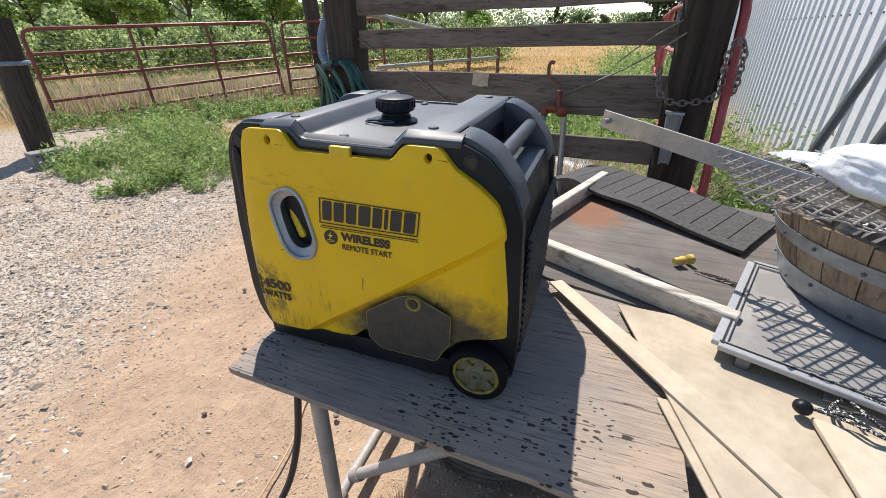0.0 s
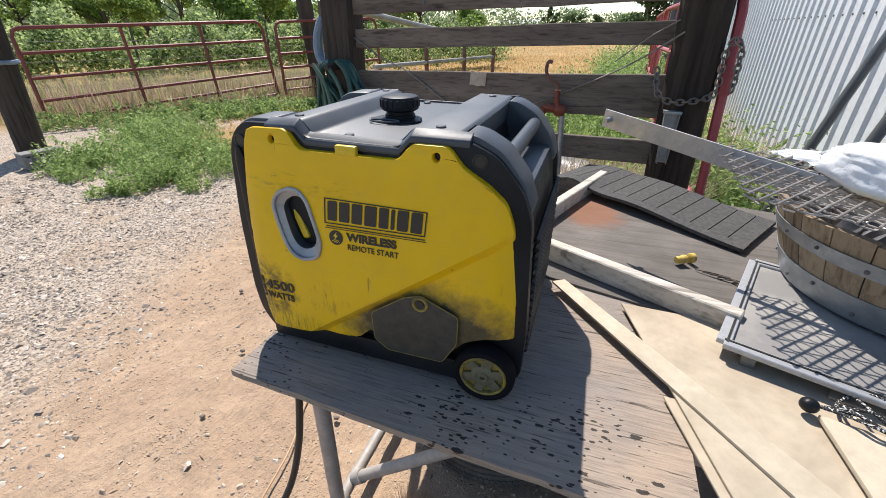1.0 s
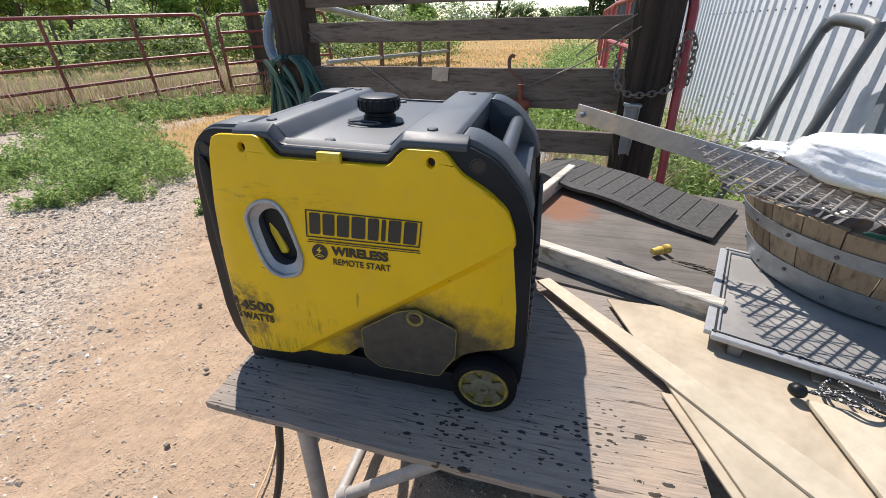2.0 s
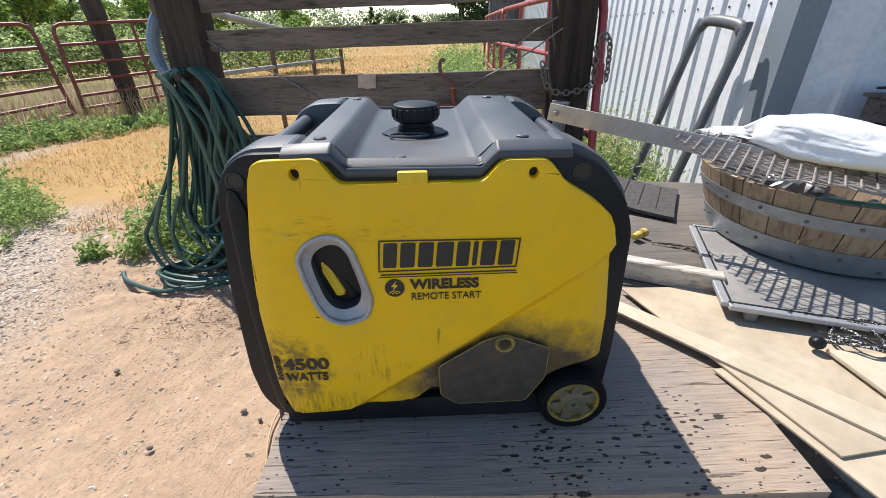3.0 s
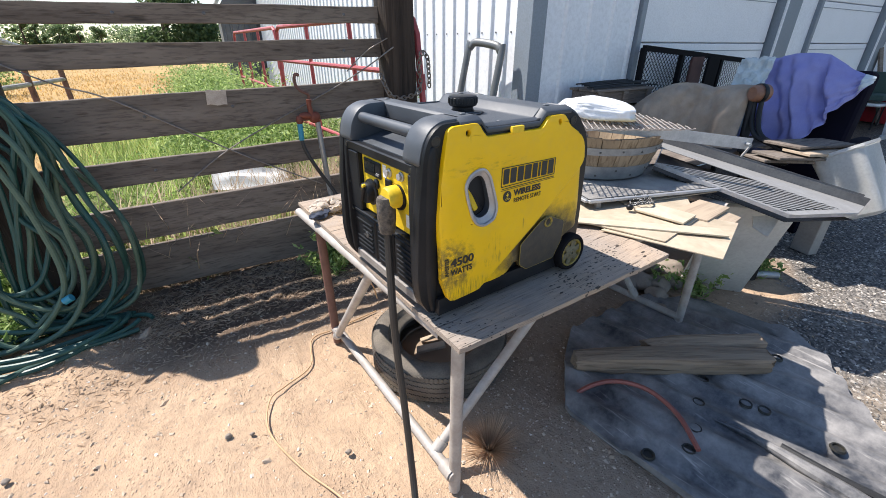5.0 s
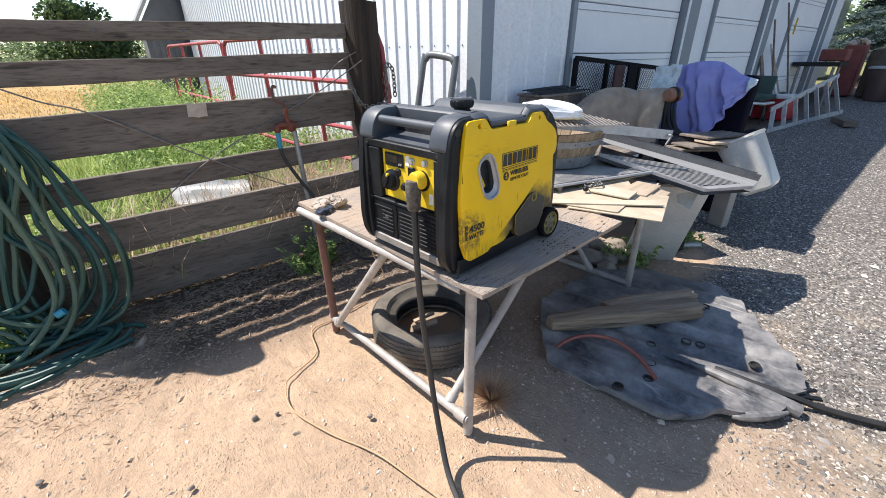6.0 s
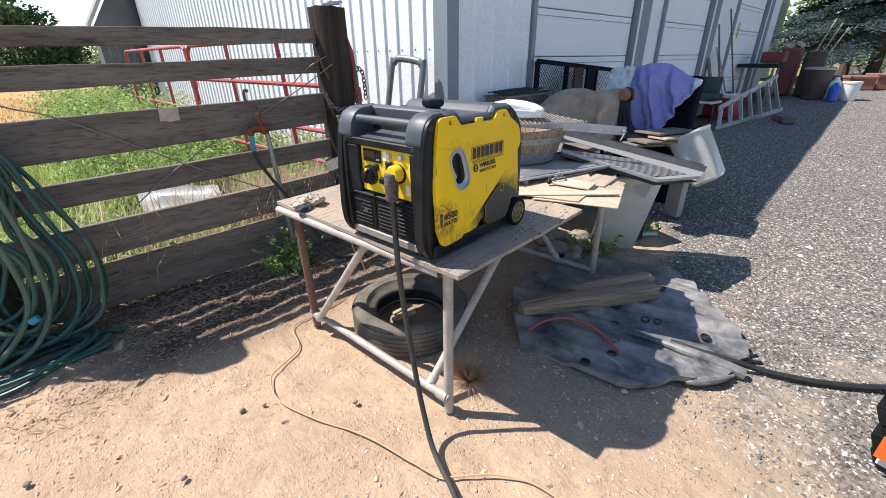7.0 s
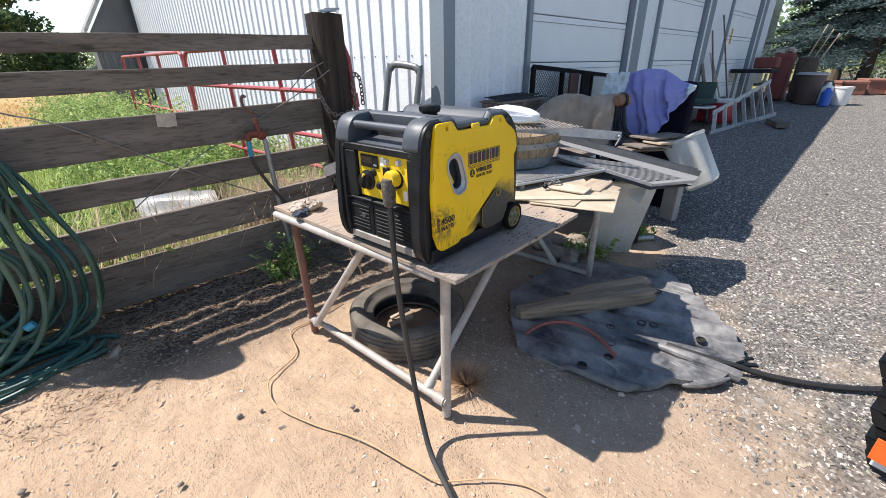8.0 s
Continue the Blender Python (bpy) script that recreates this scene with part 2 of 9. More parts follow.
M["leaf_vine"] = leaf_mat("vine_leaf", (0.045, 0.10, 0.025), (0.56, 0.66, 0.28))
M["leaf_weed"] = leaf_mat("weed_leaf", (0.13, 0.23, 0.055), (0.48, 0.58, 0.23))
M["leaf_tree"] = leaf_mat("tree_leaf", (0.05, 0.09, 0.035), (0.13, 0.19, 0.08))
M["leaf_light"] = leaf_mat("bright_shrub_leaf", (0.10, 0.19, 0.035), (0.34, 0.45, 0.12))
# Far-tree leaf, paled and greyed to carry distance haze in its colour.
M["leaf_hazed"] = leaf_mat("hazed_leaf", (0.13, 0.19, 0.09), (0.34, 0.42, 0.22))
M["needle"] = leaf_mat("blue_spruce_needle", (0.035, 0.06, 0.06), (0.15, 0.21, 0.21))
M["grass_dry"] = leaf_mat("dry_grass", (0.44, 0.28, 0.10), (0.58, 0.40, 0.17))
M["grass_green"] = leaf_mat("green_grass", (0.22, 0.34, 0.07), (0.54, 0.60, 0.24))
M["straw"] = leaf_mat("dead_stalk", (0.40, 0.30, 0.22), (0.62, 0.49, 0.36))
M["dead_needle"] = leaf_mat("dead_pine_needle", (0.42, 0.28, 0.18), (0.64, 0.47, 0.33))


def chip_mat(name, a, b, c3):
    k = Mat(name)
    r = k.island()
    c = k.mix(k.ramp(r, 0.0, 0.7), a, b)
    c = k.mix(k.ramp(r, 0.88, 0.95), c, c3)
    k.bump(k.noise(200.0, 2), 0.3, 0.003)
    return k.done(c, 0.9, 0.0, 0.3)


M["gravel"] = chip_mat("crushed_gravel", (0.085, 0.08, 0.076), (0.32, 0.295, 0.27), (0.62, 0.57, 0.51))
M["pebble"] = chip_mat("yard_pebble", (0.20, 0.168, 0.14), (0.57, 0.485, 0.395), (0.72, 0.65, 0.57))
M["sand_chip"] = chip_mat("sandy_crumb", (0.34, 0.265, 0.20), (0.54, 0.43, 0.32), (0.62, 0.57, 0.50))
M["sand_stone"] = chip_mat("sandy_stone", (0.38, 0.30, 0.23), (0.58, 0.47, 0.36), (0.70, 0.63, 0.55))
M["clod"] = chip_mat("dry_clod", (0.22, 0.165, 0.12), (0.36, 0.275, 0.20), (0.42, 0.35, 0.27))


def glass_pane():
    k = Mat("dark_display_glass")
    return k.done((0.012, 0.014, 0.016), 0.12)


M["display"] = glass_pane()


def insect_screen():
    """Fine grey mesh cloth with pale dust."""
    k = Mat("insect_screen")
    d = k.ramp(k.noise(5.0, 5), 0.45, 0.7)
    c = k.mix(d, (0.25, 0.24, 0.23), (0.42, 0.395, 0.36))
    k.bump(k.noise(700.0, 1), 0.5, 0.001)
    return k.done(c, 0.7, 0.2)


M["screen"] = insect_screen()


def table_plywood():
    """Sun-greyed plywood, brown where it is worn, spotted with oil."""
    k = Mat("weathered_table_plywood")
    at = k.stretch(0.045, 1, 1, rz=3)
    g = k.noise(190.0, 7, 0.74, at, 0.12)
    blot = k.ramp(k.noise(3.2, 5), 0.38, 0.66)
    c = k.mix(blot, (0.30, 0.262, 0.232), (0.42, 0.325, 0.245))
    c = k.mix(k.math("MULTIPLY", k.ramp(g, 0.45, 0.62), 0.45), c, (0.14, 0.118, 0.10))
    crack = k.ramp(k.noise(150.0, 3, 0.5, at), 0.64, 0.68)
    c = k.mix(k.math("MULTIPLY", crack, 0.6), c, (0.05, 0.042, 0.037))
    # oil splashes: fine drops and a few larger smears
    warp = k.stretch(0.7, 1.6, 1)
    near = k.ramp(k.axis(1), 0.10, -0.02)
    rag = k.math("MULTIPLY", k.math("SUBTRACT", k.noise(70.0, 4, 0.7), 0.5), 0.5)
    fine = k.math("LESS_THAN", k.math("ADD", k.cells(62.0, warp), rag), k.math("MULTIPLY", k.ramp(k.noise(5.0, 3), 0.40, 0.70), 0.36))
    big = k.math("LESS_THAN", k.math("ADD", k.cells(24.0, warp), k.math("MULTIPLY", rag, 0.8)), k.math("MULTIPLY", k.ramp(k.noise(3.6, 2), 0.42, 0.70), 0.26))
    spots = k.math("MULTIPLY", k.math("MAXIMUM", fine, big), k.math("GREATER_THAN", near, 0.4))
    c = k.mix(k.math("MULTIPLY", spots, 0.9), c, (0.014, 0.013, 0.012))
    k.bump(k.math("SUBTRACT", g, k.math("MULTIPLY", crack, 1.5)), 0.8, 0.003)
    return k.done(c, k.math("SUBTRACT", 0.85, k.math("MULTIPLY", spots, 0.3)), 0.0, 0.25)


M["table_ply"] = table_plywood()


def ground_mat():
    """Sandy yard, grey crushed gravel on the drive, dry and green growth past the fence."""
    k = Mat("yard_ground")
    x, y = k.axis(0), k.axis(1)
    wob = k.math("MULTIPLY", k.math("SUBTRACT", k.noise(0.9, 5), 0.5), 1.5)
    fine = k.noise(38.0, 5, 0.7)
    mid = k.noise(5.0, 5)
    sand = k.mix(k.ramp(mid, 0.3, 0.7), (0.52, 0.375, 0.255), (0.42, 0.30, 0.205))
    sand = k.mix(k.math("MULTIPLY", k.ramp(k.noise(1.7, 6, 0.65), 0.46, 0.66), 0.55), sand, (0.40, 0.275, 0.185))
    sand = k.mix(k.math("MULTIPLY", k.ramp(k.noise(16.0, 6, 0.75), 0.50, 0.72), 0.6), sand, (0.29, 0.215, 0.155))
    sand = k.mix(k.math("MULTIPLY", k.ramp(fine, 0.5, 0.72), 0.5), sand, (0.24, 0.185, 0.14))
    grit = k.cells(70.0, None, "F1", "Color")
    sp = k.node("ShaderNodeSeparateColor")
    k.link(grit, sp.inputs[0])
    grav = k.mix(sp.outputs[0], (0.06, 0.057, 0.055), (0.235, 0.215, 0.195))
    grav = k.mix(k.ramp(sp.outputs[1], 0.90, 0.96), grav, (0.52, 0.48, 0.43))
    grav = k.mix(k.math("MULTIPLY", k.ramp(k.noise(1.9, 4), 0.5, 0.70), k.math("MULTIPLY", k.ramp(x, 3.4, 1.4), 0.8)), grav, (0.46, 0.36, 0.26))
    # the drive: past the line that runs along the building's shade
    drive = k.math("ADD", k.math("MULTIPLY", x, 0.60), k.math("MULTIPLY", y, -0.80))
    f_drive = k.ramp(k.math("ADD", drive, k.math("MULTIPLY", wob, 0.55)), 1.15, 1.75)
    px = k.math("POWER", k.math("DIVIDE", k.math("SUBTRACT", x, 2.55), 0.95), 2.0)
    py = k.math("POWER", k.math("DIVIDE", k.math("SUBTRACT", y, 0.25), 0.62), 2.0)
    bare = k.math("ADD", k.math("SQRT", k.math("ADD", px, py)), k.math("MULTIPLY", wob, 0.5))
    f_drive = k.math("MULTIPLY", f_drive, k.ramp(bare, 0.75, 1.1))
    left = k.math("ADD", k.math("MULTIPLY", x, -1.0), k.math("MULTIPLY", y, -0.38))
    f_left = k.math("MULTIPLY", k.ramp(k.math("ADD", left, k.math("MULTIPLY", wob, 0.6)), 1.55, 2.2), k.ramp(k.noise(1.3, 4), 0.28, 0.48))
    c = k.mix(f_drive, sand, grav)
    pale = k.mix(sp.outputs[0], (0.35, 0.29, 0.235), (0.62, 0.52, 0.415))
    pale = k.mix(k.ramp(sp.outputs[2], 0.7, 0.8), pale, (0.15, 0.14, 0.13))
    c = k.mix(k.math("MULTIPLY", f_left, 0.9), c, pale)
    # fence foot: trodden litter, and the fence's shade put into the dark soil colour
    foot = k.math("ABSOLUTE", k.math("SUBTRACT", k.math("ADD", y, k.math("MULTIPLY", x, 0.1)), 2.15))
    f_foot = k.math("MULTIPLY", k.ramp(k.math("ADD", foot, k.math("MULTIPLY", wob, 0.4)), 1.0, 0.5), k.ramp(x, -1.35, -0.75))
    shaded_soil = k.mix(k.ramp(fine, 0.4, 0.65), (0.050, 0.036, 0.028), (0.145, 0.103, 0.076))
    c = k.mix(k.math("MULTIPLY", f_foot, 0.95), c, shaded_soil)
    # darker brown mix from beneath the table across to the drive
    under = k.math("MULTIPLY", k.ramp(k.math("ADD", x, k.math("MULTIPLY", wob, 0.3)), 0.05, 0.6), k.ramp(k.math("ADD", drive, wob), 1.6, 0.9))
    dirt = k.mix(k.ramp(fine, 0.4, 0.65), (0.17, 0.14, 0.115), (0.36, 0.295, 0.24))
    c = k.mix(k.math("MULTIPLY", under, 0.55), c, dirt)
    # growth behind the fence
    back = k.math("SUBTRACT", k.math("ADD", y, k.math("MULTIPLY", x, 0.1)), k.math("MULTIPLY", wob, 0.5))
    f_green = k.math("MULTIPLY", k.ramp(back, 2.5, 2.9), k.ramp(x, -2.2, -1.2))
    green = k.mix(k.ramp(mid, 0.35, 0.65), (0.12, 0.16, 0.05), (0.30, 0.25, 0.12))
    c = k.mix(k.math("MULTIPLY", f_green, 0.9), c, green)
    straw = k.mix(k.ramp(k.noise(0.35, 5), 0.35, 0.62), (0.47, 0.30, 0.13), (0.36, 0.25, 0.115))
    f_straw = k.math("MAXIMUM", k.ramp(k.math("ADD", back, wob), 6.0, 7.5), k.ramp(k.math("ADD", k.math("SUBTRACT", y, k.math("MULTIPLY", x, 0.8)), wob), 10.6, 12.2))
    track = k.math("MULTIPLY", k.ramp(k.math("ADD", k.math("SUBTRACT", y, k.math("MULTIPLY", x, 0.12)), k.math("MULTIPLY", wob, 0.5)), 3.75, 4.25), k.ramp(k.math("ADD", x, k.math("MULTIPLY", y, -0.08)), -6.4, -5.9))
    f_straw = k.math("MAXIMUM", f_straw, k.math("MULTIPLY", track, k.ramp(x, -1.4, -1.9)))
    f_straw = k.math("MULTIPLY", f_straw, k.ramp(x, 18.0, 8.0))
    c = k.mix(f_straw, c, straw)
    crumb = k.math("MULTIPLY", k.ramp(k.cells(60.0), 0.32, 0.0), k.ramp(k.noise(2.6, 4), 0.42, 0.62))
    scuff = k.noise(7.0, 7, 0.74, k.stretch(1, 0.55, 1, rz=35), 0.3)
    h = k.math("ADD", k.math("ADD", k.math("MULTIPLY", fine, 0.30), k.math("MULTIPLY", k.noise(150.0, 3), 0.30)), k.math("ADD", k.math("MULTIPLY", crumb, 0.8), k.math("MULTIPLY", scuff, 3.2)))
    k.bump(h, 0.8, 0.014)
    return k.done(c, 0.95, 0.0, 0.15)


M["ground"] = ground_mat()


# ---------------------------------------------------------------- building helpers
ORIGIN = {}


def thing(name, base, label="", category="", group="", kind=""):
    """An Empty at the base of a thing; its parts are given in world metres."""
    ob = new(name)
    ob.location = base
    ob.empty_display_size = 0.05
    ORIGIN[ob.name] = Vector(base)
    return tagged(ob, label, category, group, kind)


def to_mesh(name, bm, mat, origin, angle=0.6):
    bmesh.ops.recalc_face_normals(bm, faces=bm.faces)
    bm.transform(Matrix.Translation(-Vector(origin)))
    me = bpy.data.meshes.new(name)
    for f in bm.faces:
        f.smooth = True
    bm.to_mesh(me)
    bm.free()
    me.set_sharp_from_angle(angle=angle)
    me.materials.append(mat)
    return me


def part(name, bm, mat, parent, label=""):
    """One mesh under a thing or a part."""
    o = ORIGIN[parent.name]
    ob = new(name, to_mesh(name, bm, mat, o))
    ob.parent = parent
    ORIGIN[ob.name] = o
    return tagged(ob, label)


def solo(name, bm, mat, base, label="", category="", group="", kind=""):
    """A thing that is a single mesh."""
    ob = new(name, to_mesh(name, bm, mat, base))
    ob.location = base
    ORIGIN[ob.name] = Vector(base)
    return tagged(ob, label, category, group, kind)


def spin(rx=0, ry=0, rz=0):
    return Euler([radians(a) for a in (rx, ry, rz)]).to_matrix().to_4x4()


def frame_of(o, x, z=None):
    """A matrix whose x axis runs along x and whose z axis is as near as can be to z."""
    x = Vector(x).normalized()
    z = Vector(z) if z else UP
    y = z.cross(x).normalized()
    z = x.cross(y)
    m = Matrix((x, y, z)).transposed().to_4x4()
    m.translation = o
    return m


def box(bm, c, s, rot=None, bev=0.0, seg=1):
    m = Matrix.Translation(c) @ (rot if rot else Matrix()) @ Matrix.Diagonal((*s, 1))
    r = bmesh.ops.create_cube(bm, size=1.0, matrix=m)
    if bev:
        es = list({e for v in r["verts"] for e in v.link_edges})
        bmesh.ops.bevel(bm, geom=es, offset=bev, segments=seg, affect="EDGES", profile=0.6)
    return bm


def new_box(c, s, rot=None, bev=0.0, seg=1):
    return box(bmesh.new(), c, s, rot, bev, seg)


def bar(bm, a, b, w, h, bev=0.0, up=None):
    """A box from a to b, w wide and h high."""
    a, b = Vector(a), Vector(b)
    m = frame_of((a + b) / 2, b - a, up)
    return box(bm, m.translation, ((b - a).length, w, h), m.to_3x3().to_4x4(), bev)


def tube(bm, pts, r, seg=8, closed=False, cap=True):
    """A round tube along points; r is a number or one for each point."""
    pts = [Vector(p) for p in pts]
    n = len(pts)
    rings = []
    side = None
    for i, p in enumerate(pts):
        if closed:
            d = pts[(i + 1) % n] - pts[i - 1]
        else:
            d = pts[min(i + 1, n - 1)] - pts[max(i - 1, 0)]
        d.normalize()
        if side is None:
            side = d.orthogonal().normalized()
        side = (side - d * side.dot(d)).normalized()
        other = d.cross(side)
        rad = r[i] if isinstance(r, (list, tuple)) else r
        rings.append([bm.verts.new(p + rad * (math.cos(a) * side + math.sin(a) * other)) for a in [2 * math.pi * j / seg for j in range(seg)]])
    last = n if closed else n - 1
    for i in range(last):
        a, b = rings[i], rings[(i + 1) % n]
        for j in range(seg):
            bm.faces.new((a[j], a[(j + 1) % seg], b[(j + 1) % seg], b[j]))
    if cap and not closed:
        bm.faces.new(rings[0])
        bm.faces.new(rings[-1])
    return bm


def curve(pts, n=8):
    """A smooth line through points (Catmull-Rom)."""
    pts = [Vector(p) for p in pts]
    out = []
    for i in range(len(pts) - 1):
        p0, p1, p2, p3 = pts[max(i - 1, 0)], pts[i], pts[i + 1], pts[min(i + 2, len(pts) - 1)]
        for k in range(n):
            t = k / n
            out.append(0.5 * (2 * p1 + (p2 - p0) * t + (2 * p0 - 5 * p1 + 4 * p2 - p3) * t * t + (3 * p1 - p0 - 3 * p2 + p3) * t**3))
    out.append(pts[-1])
    return out


def lathe(bm, prof, centre, seg=24, m=None):
    """A turned shape; prof holds (radius, height); m turns it."""
    m = m if m else Matrix()
    rings = []
    for r, h in prof:
        ring = []
        for j in range(seg):
            a = 2 * math.pi * j / seg
            ring.append(bm.verts.new(Vector(centre) + (m @ Vector((r * math.cos(a), r * math.sin(a), h)))))
        rings.append(ring)
    for a, b in zip(rings, rings[1:]):
        for j in range(seg):
            bm.faces.new((a[j], a[(j + 1) % seg], b[(j + 1) % seg], b[j]))
    if prof[0] != prof[-1]:
        if prof[0][0] > 1e-4:
            bm.faces.new(rings[0])
        if prof[-1][0] > 1e-4:
            bm.faces.new(rings[-1])
    bmesh.ops.remove_doubles(bm, verts=[v for ring in (rings[0], rings[-1]) for v in ring], dist=1e-5)
    return bm


def slab(bm, outline, off, bev=0.0):
    """A solid from an outline of world points, pushed by off."""
    vs = [bm.verts.new(Vector(p)) for p in outline]
    f = bm.faces.new(vs)
    r = bmesh.ops.extrude_face_region(bm, geom=[f])
    bmesh.ops.translate(bm, vec=Vector(off), verts=[v for v in r["geom"] if isinstance(v, bmesh.types.BMVert)])
    if bev:
        es = [e for e in bm.edges if len(e.link_faces) == 2 and e.calc_face_angle(0) > 0.5]
        bmesh.ops.bevel(bm, geom=es, offset=bev, segments=2, affect="EDGES", profile=0.6)
    return bm


def lump(bm, c, s, rough=0.25, sub=2, seed=0.0, rot=None, freq=1.3):
    """A rounded uneven body."""
    r = bmesh.ops.create_icosphere(bm, subdivisions=sub, radius=1.0)
    m = Matrix.Translation(c) @ (rot if rot else Matrix()) @ Matrix.Diagonal((*s, 1))
    for v in r["verts"]:
        k = 1.0 + rough * noise.noise(v.co * freq + Vector((seed, seed * 1.7, -seed)))
        v.co = m @ (v.co * k)
    return bm


def sheet(bm, fn, nu, nv, thick=0.0):
    """A surface from fn(u, v) with u and v in 0 to 1."""
    g = [[bm.verts.new(fn(i / nu, j / nv)) for j in range(nv + 1)] for i in range(nu + 1)]
    fs = [bm.faces.new((g[i][j], g[i + 1][j], g[i + 1][j + 1], g[i][j + 1])) for i in range(nu) for j in range(nv)]
    if thick:
        bm.normal_update()
        bmesh.ops.solidify(bm, geom=fs, thickness=thick)
    return bm


def raw(name, verts, faces, mat, label="", category="", kind="stuff", base=(0, 0, 0)):
    """One object from arrays of points and faces."""
    me = bpy.data.meshes.new(name)
    v = np.asarray(verts, float) - np.asarray(base, float)
    me.from_pydata(v.tolist(), [], np.asarray(faces).tolist())
    me.materials.append(mat)
    ob = new(name, me)
    ob.location = base
    return tagged(ob, label, category, "", kind)


RNG = np.random.default_rng(7)


def leaves(centres, size, flat=0.3, long=1.8):
    """Folded four-sided leaves round the centres."""
    c = np.asarray(centres, float)
    n = len(c)
    s = size * RNG.uniform(0.6, 1.3, (n, 1))
    d = RNG.normal(size=(n, 3))
    d[:, 2] *= flat
    d /= np.linalg.norm(d, axis=1, keepdims=True)
    e = np.cross(d, RNG.normal(size=(n, 3)))
    e /= np.linalg.norm(e, axis=1, keepdims=True)
    k = np.cross(d, e)
    v = np.stack([c - d * s * long / 2, c + e * s * 0.5 + k * s * 0.12, c + d * s * long / 2, c - e * s * 0.5 + k * s * 0.12], 1).reshape(-1, 3)
    q = np.arange(n)[:, None] * 4
    return v, np.concatenate([q + [0, 1, 2], q + [0, 2, 3]])


def blades(roots, height, width, lean=0.35):
    """Tapered bent blades that stand on their roots."""
    c = np.asarray(roots, float)
    n = len(c)
    h = height * RNG.uniform(0.5, 1.25, (n, 1))
    a = RNG.uniform(0, 2 * np.pi, n)
    out = np.stack([np.cos(a), np.sin(a), 0 * a], 1)
    side = np.stack([-np.sin(a), np.cos(a), 0 * a], 1) * width / 2
    ln = lean * RNG.uniform(0.1, 1.2, (n, 1))
    up = np.array([0, 0, 1.0])
    mid = c + up * h * 0.55 + out * h * ln * 0.35
    tip = c + up * h + out * h * ln
    v = np.stack([c - side, c + side, mid + side * 0.8, mid - side * 0.8, tip], 1).reshape(-1, 3)
    q = np.arange(n)[:, None] * 5
    f3 = q + [3, 2, 4]
    f4 = np.concatenate([q + [0, 1, 2], q + [0, 2, 3]])
    return v, np.concatenate([f4, f3])


def chips(centres, size, flat=0.55):
    """Small angular stones (uneven octahedra)."""
    c = np.asarray(centres, float)
    n = len(c)
    s = (size * RNG.lognormal(0, 0.45, n))[:, None]
    a = RNG.uniform(0, 2 * np.pi, n)
    x = np.stack([np.cos(a), np.sin(a), RNG.normal(0, 0.2, n)], 1) * s
    y = np.stack([-np.sin(a), np.cos(a), RNG.normal(0, 0.2, n)], 1) * s * RNG.uniform(0.45, 0.9, (n, 1))
    z = np.stack([RNG.normal(0, 0.25, n), RNG.normal(0, 0.25, n), np.ones(n)], 1) * s * flat
    j = lambda: RNG.uniform(0.7, 1.1, (n, 1))
    v = np.stack([c + x * j(), c + y * j(), c - x * j(), c - y * j(), c + z * j(), c - z * 0.5, c + (x + y) * 0.45 + z * 0.7, c - (x + y) * 0.4 + z * 0.6], 1).reshape(-1, 3)
    q = np.arange(n)[:, None] * 8
    f = [[0, 1, 6], [0, 6, 4], [6, 1, 4], [1, 2, 4], [2, 3, 7], [2, 7, 4], [7, 3, 4], [3, 0, 4], [1, 0, 5], [2, 1, 5], [3, 2, 5], [0, 3, 5]]
    return v, np.concatenate([q + t for t in f])


def text_mesh(words, size, bold=0.0):
    """Letters as flat mesh data in the xy plane, in the built-in font."""
    cu = bpy.data.curves.new("letters", "FONT")
    cu.body, cu.size, cu.offset, cu.extrude = words, size, bold, 0.0006
    ob = bpy.data.objects.new("letters", cu)
    scene.collection.objects.link(ob)
    me = bpy.data.meshes.new_from_object(ob)
    bpy.data.objects.remove(ob)
    return me


# ---------------------------------------------------------------- ground
def rise(x):
    """The drive climbs gently along the building."""
    return 0.047 * min(max(x - 3.5, 0.0), 13.0)


def ground_height(x, y):
    p = Vector((x, y, 0.0))
    h = 0.016 * noise.noise(p * 1.1) + 0.012 * noise.noise(p * 3.3 + Vector((3, 1, 0))) + 0.007 * noise.noise(p * 8.0) + 0.004 * noise.noise(p * 17.0)
    # small ruts and ridges along the fence foot
    d = y + 0.1 * x
    if 1.2 < d < 2.6 and -2.2 < x < 1.4:
        w = math.sin((d - 1.2) / 1.4 * math.pi)
        h += 0.036 * w * noise.noise(Vector((x * 2.6, y * 8.0, 4.0))) + 0.018 * w * noise.noise(Vector((x * 14.0, y * 16.0, 9.0)))
    return h - 0.012 + rise(x)


def build_ground():
    def line(lo, hi, step, far):
        c = list(np.arange(lo, hi, step))
        s = step
        while c[-1] < far:
            s *= 1.22
            c.append(c[-1] + s)
        s = step
        while c[0] > -far:
            s *= 1.22
            c.insert(0, c[0] - s)
        return np.array(c)

    xs, ys = line(-3.0, 2.8, 0.026, 2200), line(-2.2, 2.8, 0.026, 2200)
    nx, ny = len(xs), len(ys)
    verts = [(x, y, ground_height(x, y) if abs(x) < 40 and abs(y) < 40 else rise(x) - 0.012) for x in xs for y in ys]
    i = np.arange((nx - 1) * (ny - 1))
    a = i // (ny - 1) * ny + i % (ny - 1)
    faces = np.stack([a, a + ny, a + ny + 1, a + 1], 1)
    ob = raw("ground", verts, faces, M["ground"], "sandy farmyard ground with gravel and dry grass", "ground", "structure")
    for p in ob.data.polygons:
        p.use_smooth = True


build_ground()


